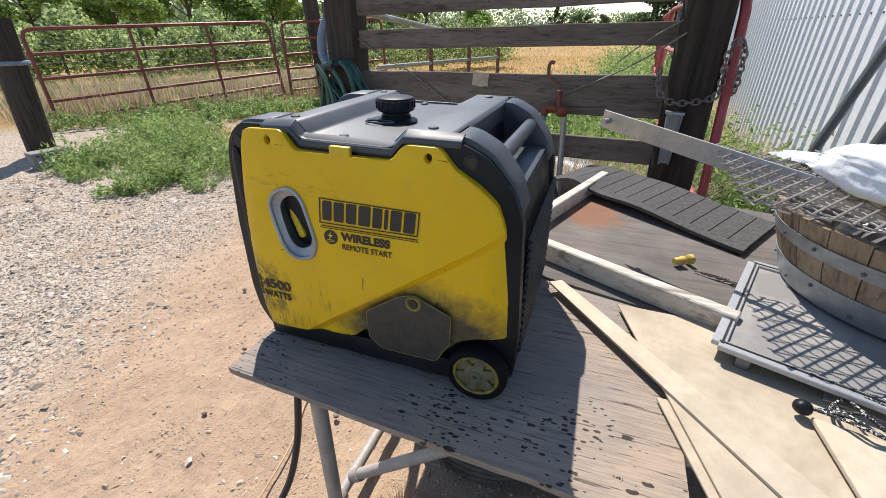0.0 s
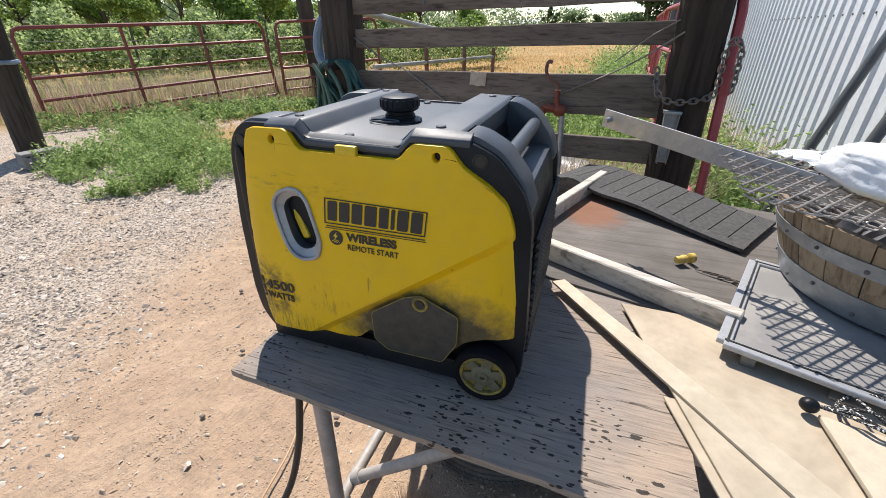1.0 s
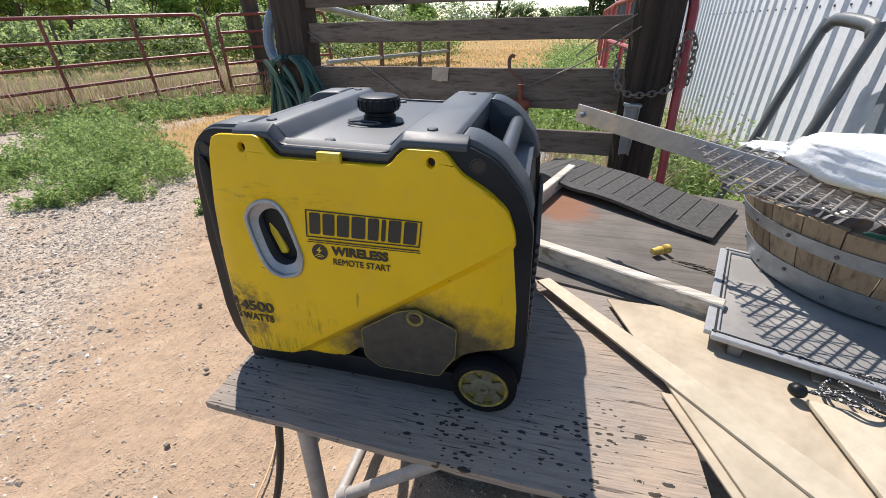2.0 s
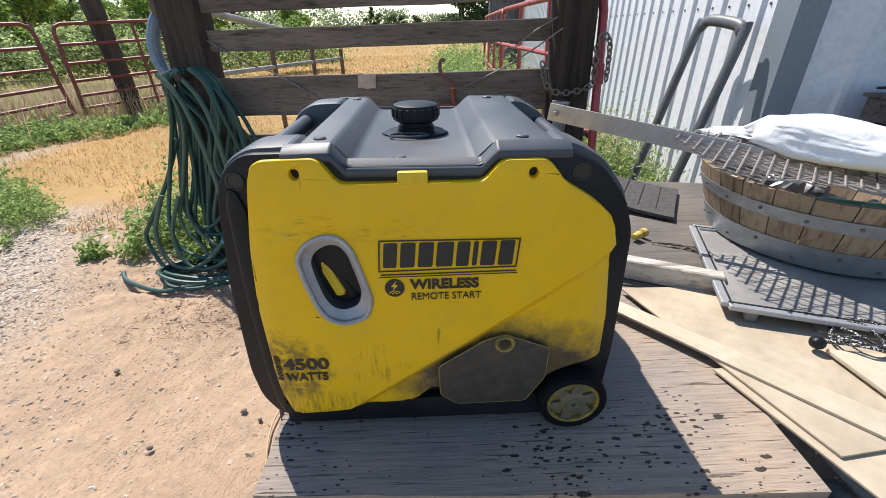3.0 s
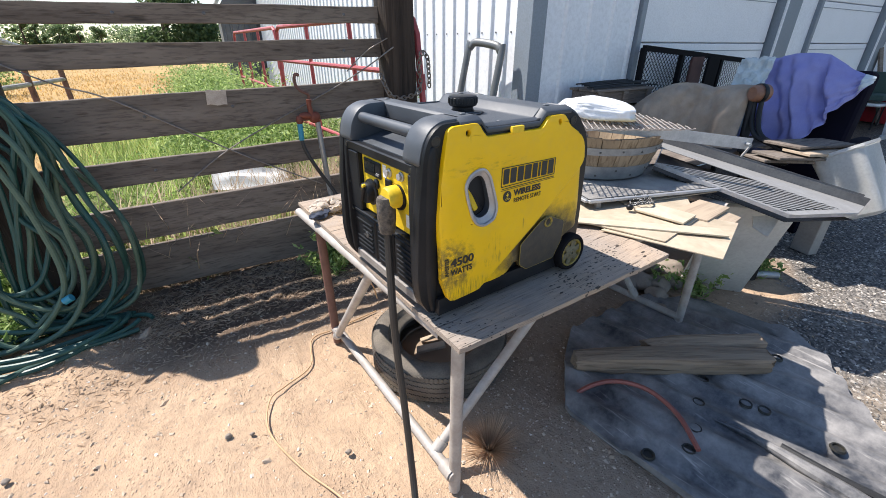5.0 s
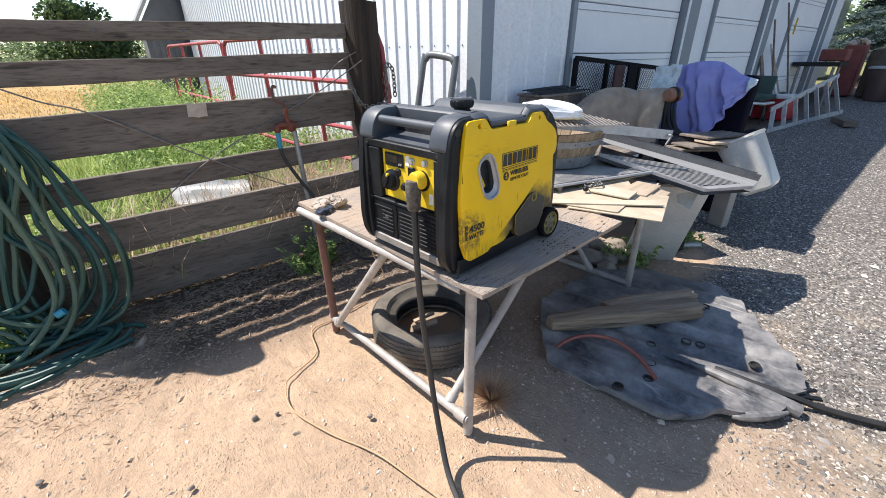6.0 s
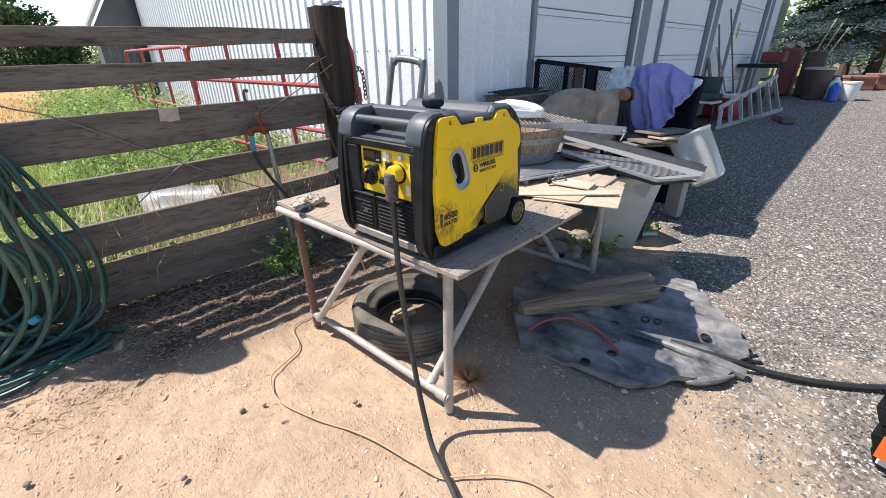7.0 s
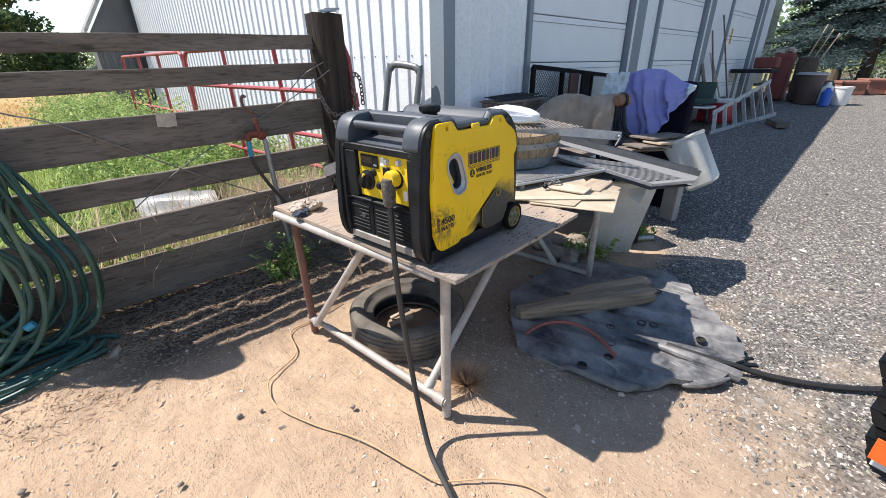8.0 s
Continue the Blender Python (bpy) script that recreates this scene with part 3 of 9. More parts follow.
# ---------------------------------------------------------------- steel building and garage doors
CORNER = Vector((2.275, 1.94, 0.0))
EAVE = 4.0


def front(x, out=0.0, z=0.0):
    """A point of the building's front face at the world's x; out: metres proud of it."""
    return CORNER + U * ((x - CORNER.x) / U.x) - V * out + UP * z


def side(d, out=0.0, z=0.0):
    """A point of the building's long side, d metres behind the corner."""
    return CORNER + V * d - U * out + UP * z


def ribbed(place, d0, d1, z0, z1, pitch, depth, rib, back=0.10):
    """A wall sheet with raised trapezoid ribs; place(d, out, z) gives its face."""
    prof = []
    d = d0
    while d < d1 - 1e-6:
        e = min(d + pitch, d1)
        prof += [(d, 0.0), (min(d + pitch - rib, e), 0.0), (min(d + pitch - rib * 0.75, e), depth), (min(d + pitch - rib * 0.25, e), depth)]
        d = e
    prof.append((d1, 0.0))
    bm = bmesh.new()
    lo = [bm.verts.new(place(d, o, z0)) for d, o in prof]
    hi = [bm.verts.new(place(d, o, z1)) for d, o in prof]
    for i in range(len(prof) - 1):
        if (prof[i + 1][0] - prof[i][0]) > 1e-6:
            bm.faces.new((lo[i], lo[i + 1], hi[i + 1], hi[i]))
    b0, b1, b2, b3 = [bm.verts.new(place(*p)) for p in ((d0, -back, z0), (d1, -back, z0), (d1, -back, z1), (d0, -back, z1))]
    bm.faces.new((b0, b1, b2, b3))
    bm.faces.new((lo[0], hi[0], b3, b0))
    bm.faces.new((lo[-1], hi[-1], b2, b1))
    bm.faces.new(hi + [b2, b3])
    bm.faces.new(lo + [b1, b0])
    return bm


def build_building():
    wl = thing("wall_west", side(6.5), "white corrugated steel wall in full sun", "wall", kind="structure")
    part("cladding", ribbed(lambda d, o, z: side(d, o, z), 0.17, 13.6, 0.0, EAVE + 0.05, 0.228, 0.022, 0.085), M["siding"], wl)
    part("corner_trim", slab(bmesh.new(), [side(-0.03, 0.03), side(0.17, 0.03), side(0.17, 0.004), side(0.0, 0.004), front(2.275 + 0.13, 0.005), front(2.275 + 0.13, 0.03), front(2.275, 0.03)], UP * EAVE), M["trim"], wl, "grey-blue painted corner trim")
    for k in range(46):
        d = 0.3 + k * 0.228
        bm = bmesh.new()
        lathe(bm, [(0.009, 0), (0.007, 0.006), (0.0, 0.007)], side(d - 0.03, 0.002, 1.72), 8, frame_of((0, 0, 0), V, -U).to_3x3().to_4x4())
        part("screw", bm, M["screw"], wl)
        if k > 20:
            break
    wf = thing("wall_south", front(9.0), "white ribbed steel front wall in shade", "wall", kind="structure")
    part("cladding", ribbed(lambda d, o, z: front(d, o, z), 2.41, 3.64, 0.0, EAVE, 0.30, 0.020, 0.075), M["siding"], wf)
    doors = [(3.69, 6.35), (7.43, 9.79), (11.58, 14.2)]
    for k, (a, b) in enumerate(doors):
        d = thing("garage_door", front((a + b) / 2, 0, 0), "white sectional garage door, closed", "garage door", "row of garage doors", "structure")
        for j in range(6):
            z0 = 0.02 + j * 0.54
            bm = bmesh.new()
            c = front((a + b) / 2, -0.06, z0 + 0.265)
            box(bm, c, (b - a - 0.04, 0.045, 0.53), frame_of((0, 0, 0), U).to_3x3().to_4x4(), 0.008)
            pn = part("panel", bm, M["door_white"], d)
            # pressed groove near the top of each section, its shadow line a dark bar
            for q in (0.455,):
                bm = bmesh.new()
                bar(bm, front(a + 0.06, -0.0345, z0 + q), front(b - 0.06, -0.0345, z0 + q), 0.006, 0.008)
                part("groove_shade", bm, M["trim"], pn)
        part("jamb", bar(bmesh.new(), front(a - 0.035, -0.01, 0), front(a - 0.035, -0.01, 3.28), 0.12, 0.07, 0.004, U), M["trim"], d)
        w = 0.42 if k < 2 else 0.5
        part("jamb", bar(bmesh.new(), front(b + w / 2, -0.005, 0), front(b + w / 2, -0.005, 3.28), 0.13, w, 0.004, U), M["trim"], d)
        part("stop", bar(bmesh.new(), front(b + 0.02, 0.07, 0), front(b + 0.02, 0.07, 3.25), 0.02, 0.04, 0.003, U), M["siding"], d)
        part("head", bar(bmesh.new(), front(a - 0.07, -0.005, 3.35), front(b + w, -0.005, 3.35), 0.13, 0.14, 0.004), M["trim"], d)
    # wall above and between the doors
    part("panel", bar(bmesh.new(), front(3.64, -0.06, 3.71), front(15.7, -0.06, 3.71), 0.10, 0.58), M["siding"], wf)
    for a, b in ((6.78, 7.39), (10.22, 11.54), (14.71, 15.75)):
        part("panel", bar(bmesh.new(), front(a, -0.055, 1.71), front(b, -0.055, 1.71), 0.10, 3.42), M["siding"], wf)
    # back walls, far end and roof close the building
    part("end_wall", bar(bmesh.new(), front(15.7, -0.15, 2.0), front(15.7, -13.6, 2.0), 0.1, 4.0), M["siding"], wf)
    part("back_wall", bar(bmesh.new(), side(13.6, -0.1, 2.0), side(13.6, -13.4, 2.0), 0.1, 4.0), M["siding"], wl)
    roof = thing("roof", front(9, -6, EAVE), "grey steel roof of the long shed", "roof", kind="structure")
    bm = bmesh.new()
    a, b = front(2.05, 0.25, EAVE + 0.03), front(16.0, 0.25, EAVE + 0.03)
    c, d = front(16.0, -6.8, EAVE + 1.5), front(2.05, -6.8, EAVE + 1.5)
    e, f = front(16.0, -13.9, EAVE + 0.03), front(2.05, -13.9, EAVE + 0.03)
    slab(bm, [a, b, c, d], UP * 0.06)
    part("slope", bm, M["siding_dark"], roof)
    part("slope", slab(bmesh.new(), [d, c, e, f], UP * 0.06), M["siding_dark"], roof)
    part("fascia", bar(bmesh.new(), front(2.05, 0.26, EAVE - 0.04), front(16.0, 0.26, EAVE - 0.04), 0.03, 0.14), M["trim"], roof)
    # yellow notice on the third door
    sg = thing("door_notice", front(12.17, -0.03, 2.0), "narrow yellow notice with dark marks on a door", "sign")
    part("plate", bar(bmesh.new(), front(12.17, -0.03, 2.0), front(12.17, -0.03, 2.34), 0.01, 0.09, 0, U), M["yellow_plug"], sg)
    for j in range(7):
        part("mark", bar(bmesh.new(), front(12.14, -0.022, 2.03 + j * 0.045), front(12.20, -0.022, 2.03 + j * 0.045), 0.004, 0.02), M["ink"], sg)


build_building()


def build_far_barn():
    """The unpainted barn end behind the long shed."""
    o = Vector((3.75, 15.9, 0.0))
    pl = lambda d, out, z: o - U * d - V * out + UP * z
    barn = thing("barn", pl(0.6, 0, 0), "bare steel barn end behind the white shed", "barn")
    bm = ribbed(pl, -3.0, 1.25, 0.0, 2.62, 0.2, 0.02, 0.08)
    part("wall", bm, M["siding_dark"], barn)
    bm = bmesh.new()
    slab(bm, [pl(1.25, 0.02, 2.62), pl(-3.0, 0.02, 2.62), pl(-3.0, 0.02, 7.4), pl(-1.6, 0.02, 7.0)], V * 0.08)
    part("gable", bm, M["siding_dark"], barn)
    bm = bmesh.new()
    slab(bm, [pl(1.40, 0.12, 2.50), pl(-1.7, 0.12, 7.35), pl(-1.7, -0.8, 7.35), pl(1.40, -0.8, 2.50)], UP * 0.16)
    part("roof", bm, M["grey_sheet"], barn)
    bm = bmesh.new()
    box(bm, pl(1.2, -0.5, 1.3), (0.1, 0.8, 2.6), frame_of((0, 0, 0), U).to_3x3().to_4x4())
    part("wall", bm, M["siding_dark"], barn)


build_far_barn()


# ---------------------------------------------------------------- plank fence
F0 = Vector((-0.262, 2.411, 0.0))
FD = Vector((0.994, -0.1083, 0.0)).normalized()
FN = Vector((0.1083, 0.994, 0.0)).normalized()


def fence(x, out=0.0, z=0.0):
    """A point of the planks' front face; out: metres towards the table."""
    return F0 + FD * ((x - F0.x) / FD.x) - FN * out + UP * (z + 0.022 * (x + 0.05) if z > 0.3 else z)


def plank(x0, x1, z0, z1, thick, out, seed):
    """A sawn plank with slightly wandering edges and a cracked end."""
    n = 26
    bm = bmesh.new()
    rows = []
    for i in range(n + 1):
        x = x0 + (x1 - x0) * i / n
        wt = 0.006 * noise.noise(Vector((x * 2.1, seed, 0))) + 0.003 * noise.noise(Vector((x * 11, seed, 5)))
        wb = 0.006 * noise.noise(Vector((x * 2.1, seed, 9))) + 0.003 * noise.noise(Vector((x * 11, seed, 15)))
        bow = 0.008 * noise.noise(Vector((x * 0.9, seed, 20)))
        c = 0.004
        ring = [(out + bow, z0 + wb + c), (out + bow, z1 + wt - c), (out + bow - c, z1 + wt), (out + bow - thick + c, z1 + wt), (out + bow - thick, z1 + wt - c), (out + bow - thick, z0 + wb + c), (out + bow - thick + c, z0 + wb), (out + bow - c, z0 + wb)]
        rows.append([bm.verts.new(fence(x, o, z)) for o, z in ring])
    for a, b in zip(rows, rows[1:]):
        for j in range(8):
            bm.faces.new((a[j], a[(j + 1) % 8], b[(j + 1) % 8], b[j]))
    bm.faces.new(rows[0])
    bm.faces.new(rows[-1])
    return bm


def post(bm, x, y, w, d, z1, seed, square=0.75, rz=-6.0, taper=0.0, lean=(0.0, 0.0)):
    """A rough-hewn timber post with checks and uneven faces."""
    seg, n = 20, 14
    rows = []
    for i in range(n + 1):
        z = -0.05 + (z1 + 0.05) * i / n
        ring = []
        for j in range(seg):
            a = 2 * math.pi * j / seg + 0.16
            cs, sn = math.cos(a), math.sin(a)
            k = (abs(cs) ** (2 / (1 - square + 0.25)) + abs(sn) ** (2 / (1 - square + 0.25))) ** (-(1 - square + 0.25) / 2)
            k *= 1 + 0.05 * noise.noise(Vector((cs * 2, sn * 2, z * 1.2 + seed))) + 0.035 * noise.noise(Vector((cs * 7, sn * 7, z * 0.8 + seed)))
            k *= 1 - taper * i / n
            p = spin(0, 0, rz) @ Vector((cs * k * w / 2, sn * k * d / 2, 0))
            ring.append(bm.verts.new((x + p.x + lean[0] * z, y + p.y + lean[1] * z, z + (0.012 * noise.noise(Vector((cs * 3, sn * 3, seed))) if i == n else 0))))
        rows.append(ring)
    for a, b in zip(rows, rows[1:]):
        for j in range(seg):
            bm.faces.new((a[j], a[(j + 1) % seg], b[(j + 1) % seg], b[j]))
    bm.faces.new(rows[0])
    bm.faces.new(rows[-1])
    return bm


def build_fence():
    fc = thing("plank_fence", fence(-0.2), "weathered grey plank fence with wide gaps", "fence", kind="structure")
    rows = [(1.735, 1.843), (1.508, 1.637), (1.092, 1.345), (0.80, 0.955), (0.416, 0.655), (0.02, 0.365)]
    for k, (a, b) in enumerate(rows):
        x0, x1 = (-1.56, 1.05) if k == 0 else (-1.36, 1.01)
        part("plank", plank(x0, x1, a, b, 0.04, 0.0 if k else 0.012, 3.7 * k + 1), M["fence"], fc)
    for x, z in ((0.72, 1.79), (-0.16, 1.79), (-0.62, 1.79), (-0.62, 1.22), (-0.11, 1.24), (0.7, 1.56), (-0.65, 0.88)):
        bm = bmesh.new()
        lathe(bm, [(0.011, 0), (0.011, 0.004), (0.004, 0.007), (0.0, 0.007)], fence(x, 0.013 if z > 1.7 else 0.002, z), 8, frame_of((0, 0, 0), FD, -FN).to_3x3().to_4x4())
        part("bolt", bm, M["screw"], fc)
    p = solo("fence_post", post(bmesh.new(), 1.165, 2.29, 0.265, 0.25, 2.02, 2.0, lean=(-0.03, -0.02)), M["tar_post"], (1.135, 2.27, 0), "thick dark creosoted corner post with chain", "post", "fence posts", "structure")
    bm = bmesh.new()
    bar(bm, (1.04, 2.21, 2.035), (1.19, 2.19, 2.05), 0.03, 0.02, 0.003)
    bar(bm, (1.10, 2.22, 2.055), (1.22, 2.18, 2.062), 0.018, 0.015, 0.002)
    solo("scrap_block", bm, M["galv"], (1.12, 2.2, 2.025), "small scrap of metal on the post top", "scrap")
    solo("fence_post", post(bmesh.new(), -1.43, 2.57, 0.30, 0.25, 2.02, 8.0, taper=0.03, lean=(0.035, 0.0)), M["fence_post"], (-1.43, 2.56, 0), "dark weathered fence post with coiled hose", "post", "fence posts", "structure")
    # pale card nailed to the wide plank
    bm = bmesh.new()
    sheet(bm, lambda u, v: fence(-0.26 + 0.12 * u + 0.008 * v, 0.016 + 0.006 * math.sin(3 * u), 1.262 + 0.09 * v - 0.008 * u + 0.004 * math.sin(9 * u)), 6, 4, 0.004)
    solo("card", bm, M["rag"], fence(-0.2, 0.01, 1.3), "torn pale card stapled to a fence plank", "card")


build_fence()


def chain(pts, name, label, link=0.05, wire=0.006):
    """A hanging chain of oval links along a line."""
    pts = curve(pts, 10)
    ch = thing(name, pts[0], label, "chain")
    acc, d, k = [], 0.0, 0
    step = link * 0.72
    nxt = 0.0
    for a, b in zip(pts, pts[1:]):
        seg = (b - a).length
        while nxt <= d + seg:
            acc.append((a.lerp(b, (nxt - d) / max(seg, 1e-6)), (b - a).normalized()))
            nxt += step
        d += seg
    for k, (p, t) in enumerate(acc):
        n = t.orthogonal().normalized()
        n = Matrix.Rotation(radians(90 * (k % 2) + 30), 3, t) @ n
        ring = []
        for j in range(12):
            a = 2 * math.pi * j / 12
            ring.append(p + t * (link / 2 * math.cos(a)) + n * (link * 0.33 * math.sin(a)))
        part("link", tube(bmesh.new(), ring, wire, 5, True), M["chain"], ch)


chain([(0.93, 2.17, 1.40), (0.945, 2.12, 1.30), (0.99, 2.11, 1.257), (1.058, 2.105, 1.24), (1.19, 2.11, 1.262), (1.245, 2.12, 1.31), (1.240, 2.125, 1.46), (1.246, 2.12, 1.525), (1.268, 2.115, 1.565), (1.29, 2.105, 1.545), (1.306, 2.10, 1.515), (1.312, 2.095, 1.41), (1.314, 2.095, 1.32)], "chain", "rusty chain looped round the corner post", 0.047, 0.0056)


def build_bracket():
    """A folded galvanised hanger on the face of the corner post."""
    bk = thing("post_bracket", (1.06, 2.14, 0.88), "galvanised folded steel bracket on a dark post", "bracket")
    cap = [(1.008, 1.192), (1.106, 1.190), (1.104, 1.172), (1.010, 1.174)]
    part("cap", slab(bmesh.new(), [(x, 2.150, z) for x, z in cap], (0, -0.055, 0), 0.002), M["galv"], bk)
    web = [(1.018, 1.172), (1.098, 1.170), (1.088, 0.88), (1.036, 0.88)]
    part("web", slab(bmesh.new(), [(x, 2.144, z) for x, z in web], (0, -0.005, 0)), M["galv"], bk)
    for (xa, za), (xb, zb) in ((web[0], web[3]), (web[1], web[2])):
        part("flange", bar(bmesh.new(), (xa, 2.122, za), (xb, 2.122, zb), 0.004, 0.044, 0.0005, (0, 1, 0)), M["galv"], bk)


build_bracket()


# ---------------------------------------------------------------- generator
def yellow_shell():
    """Yellow moulded plastic, scuffed and sooty round the lower corner and the rating plate."""
    k = Mat("scuffed_yellow_plastic")
    x, y, z = k.axis(0), k.axis(1), k.axis(2)
    big = k.noise(9.0, 5)
    sm = k.noise(70.0, 5, 0.7)
    streak = k.noise(170.0, 5, 0.7, k.stretch(1, 1, 0.10, ry=35))
    base = k.mix(k.ramp(big, 0.3, 0.7), (0.86, 0.53, 0.002), (0.80, 0.48, 0.003))

    def oval(cx, cz, rx, rz, amp):
        a = k.math("POWER", k.math("DIVIDE", k.math("SUBTRACT", x, cx), rx), 2.0)
        b = k.math("POWER", k.math("DIVIDE", k.math("SUBTRACT", z, cz), rz), 2.0)
        d = k.math("SQRT", k.math("ADD", a, b))
        d = k.math("ADD", d, k.math("MULTIPLY", k.math("SUBTRACT", k.noise(22.0, 7, 0.75), 0.5), amp))
        return k.ramp(d, 1.12, 0.62)

    below = k.ramp(k.math("SUBTRACT", k.math("ADD", 0.1795, k.math("MULTIPLY", x, 0.70)), z), -0.02, 0.015)
    soot = k.math("MULTIPLY", oval(0.135, 0.140, 0.230, 0.130, 0.85), below)
    soot2 = k.math("MULTIPLY", oval(-0.265, 0.185, 0.085, 0.075, 1.8), k.ramp(sm, 0.36, 0.56))
    soot3 = k.math("MULTIPLY", oval(-0.25, 0.09, 0.11, 0.05, 1.6), k.ramp(streak, 0.45, 0.6))
    drag = k.math("MULTIPLY", k.ramp(k.noise(120.0, 6, 0.75, k.stretch(0.16, 1, 1, ry=4)), 0.50, 0.62), k.ramp(k.noise(18.0, 4), 0.42, 0.62))
    rub = k.math("MULTIPLY", oval(-0.16, 0.452, 0.15, 0.022, 1.6), drag)
    rub2 = k.math("MULTIPLY", oval(-0.06, 0.245, 0.05, 0.02, 2.4), drag)
    rub3 = k.math("MULTIPLY", oval(-0.10, 0.185, 0.06, 0.05, 2.2), k.math("MULTIPLY", k.ramp(streak, 0.5, 0.6), k.ramp(k.noise(20.0, 4), 0.45, 0.6)))
    grime = k.mix(k.ramp(k.noise(45.0, 6, 0.75), 0.35, 0.7), (0.036, 0.033, 0.029), (0.10, 0.085, 0.055))
    keep = k.ramp(k.noise(26.0, 6, 0.8, k.stretch(1, 1, 0.45, ry=-40)), 0.82, 0.62)
    c = k.mix(k.math("MULTIPLY", k.math("MULTIPLY", soot, keep), 0.95), base, grime)
    for m, a in ((soot2, 0.75), (soot3, 0.6), (rub, 0.8), (rub2, 0.6), (rub3, 0.5)):
        c = k.mix(k.math("MULTIPLY", m, a), c, (0.085, 0.07, 0.03))
    scr = k.math("MULTIPLY", k.ramp(k.noise(25.0, 2, 0.5, k.stretch(1, 1, 0.05, ry=-28)), 0.70, 0.72), k.ramp(k.noise(4.0, 2), 0.48, 0.6))
    c = k.mix(k.math("MULTIPLY", scr, 0.6), c, (0.13, 0.10, 0.03))
    fine = k.math("MULTIPLY", k.ramp(k.noise(60.0, 2, 0.5, k.stretch(1, 1, 0.03, ry=24)), 0.69, 0.71), k.ramp(k.noise(7.0, 3), 0.46, 0.58))
    c = k.mix(k.math("MULTIPLY", fine, 0.55), c, (0.12, 0.09, 0.03))
    dust = k.math("MULTIPLY", k.ramp(k.noise(30.0, 6, 0.7), 0.5, 0.8), 0.12)
    c = k.mix(dust, c, (0.45, 0.36, 0.22))
    k.bump(k.math("ADD", sm, k.math("MULTIPLY", scr, -0.5)), 0.05, 0.002)
    r = k.math("ADD", k.math("MULTIPLY", soot, 0.25), 0.42)
    return k.done(c, r, 0.0, 0.35)


M["yellow"] = yellow_shell()
M["old_yellow"] = plain("faded_yellow_plastic", (0.66, 0.47, 0.10), (0.55, 0.38, 0.09), 40.0, 0.55, 0, 120.0, 0.1)
M["kick_strip"] = plain("dull_dusty_aluminium", (0.30, 0.28, 0.26), (0.22, 0.20, 0.185), 20.0, 0.62, 0.3, 120.0, 0.15)
M["wheel_grey"] = plain("dirty_olive_wheel_plastic", (0.17, 0.15, 0.085), (0.10, 0.09, 0.06), 60.0, 0.6, 0, 160.0, 0.15)
M["soot_grey"] = plain("sooty_hatch", (0.032, 0.030, 0.028), (0.072, 0.063, 0.046), 34.0, 0.6, 0, 90.0, 0.1)
M["sooty_yellow"] = plain("sooty_yellow_plastic", (0.34, 0.25, 0.03), (0.11, 0.09, 0.045), 45.0, 0.55, 0, 120.0, 0.1)
M["worn_plug"] = plain("scraped_plug_grip", (0.035, 0.032, 0.03), (0.17, 0.14, 0.11), 70.0, 0.7, 0, 160.0, 0.4)
M["silver"] = plain("satin_silver_plastic", (0.42, 0.42, 0.43), (0.34, 0.34, 0.35), 15.0, 0.38, 0.3, 200.0, 0.05)
GB = Vector((0.20, 0.26, 0.876))


def shell_y(x, z):
    """How far the yellow side stands out at a place of it."""
    t = [(0.86, -0.030), (1.106, -0.027), (1.31, -0.010), (1.41, -0.001), (1.46, 0.004)]
    y = t[-1][1]
    for (a, ya), (b, yb) in zip(t, t[1:]):
        if z <= b:
            y = ya + (yb - ya) * max(0.0, (z - a) / (b - a))
            break
    if x < -0.06:
        y += 0.016 * min(1.3, ((-0.06 - x) / 0.045)) ** 2
    if x > 0.465:
        y += 0.016 * min(1.3, ((x - 0.465) / 0.05)) ** 2
    s = min(1.0, max(0.0, ((0.9155 + 0.70 * x) - z) / 0.022 + 0.5))
    return y + 0.015 * s - 0.005


OUTER = [(-0.12, 0.895), (-0.15, 0.95), (-0.158, 1.02), (-0.150, 1.21), (-0.130, 1.376), (-0.113, 1.418), (-0.079, 1.446), (0.055, 1.447), (0.073, 1.424), (0.282, 1.422), (0.307, 1.446), (0.413, 1.444), (0.471, 1.418), (0.520, 1.36), (0.541, 1.30), (0.553, 1.05), (0.55, 0.93), (0.53, 0.905)]
SHELL = [(-0.05, 1.438), (0.036, 1.44), (0.064, 1.401), (0.283, 1.40), (0.312, 1.433), (0.382, 1.433), (0.411, 1.397), (0.46, 1.368), (0.494, 1.338), (0.510, 1.295), (0.517, 1.24), (0.525, 1.13), (0.532, 1.03), (0.475, 1.034), (0.43, 1.014), (0.402, 0.985), (0.38, 0.956), (0.24, 0.948), (0.215, 0.985), (0.195, 0.986), (0.165, 0.957), (0.145, 0.953), (-0.075, 0.945), (-0.095, 1.008), (-0.099, 1.195), (-0.090, 1.294), (-0.072, 1.40), (-0.064, 1.43)]
WINDOW = [(-0.016, 1.282), (0.0, 1.306), (0.029, 1.319), (0.054, 1.317), (0.072, 1.295), (0.088, 1.241), (0.098, 1.2), (0.087, 1.168), (0.049, 1.156), (0.021, 1.166), (0.005, 1.192), (-0.010, 1.244)]
HATCH = [(0.209, 1.048), (0.293, 1.108), (0.330, 1.12), (0.414, 1.084), (0.412, 1.012), (0.378, 0.952), (0.245, 0.950), (0.212, 0.975)]


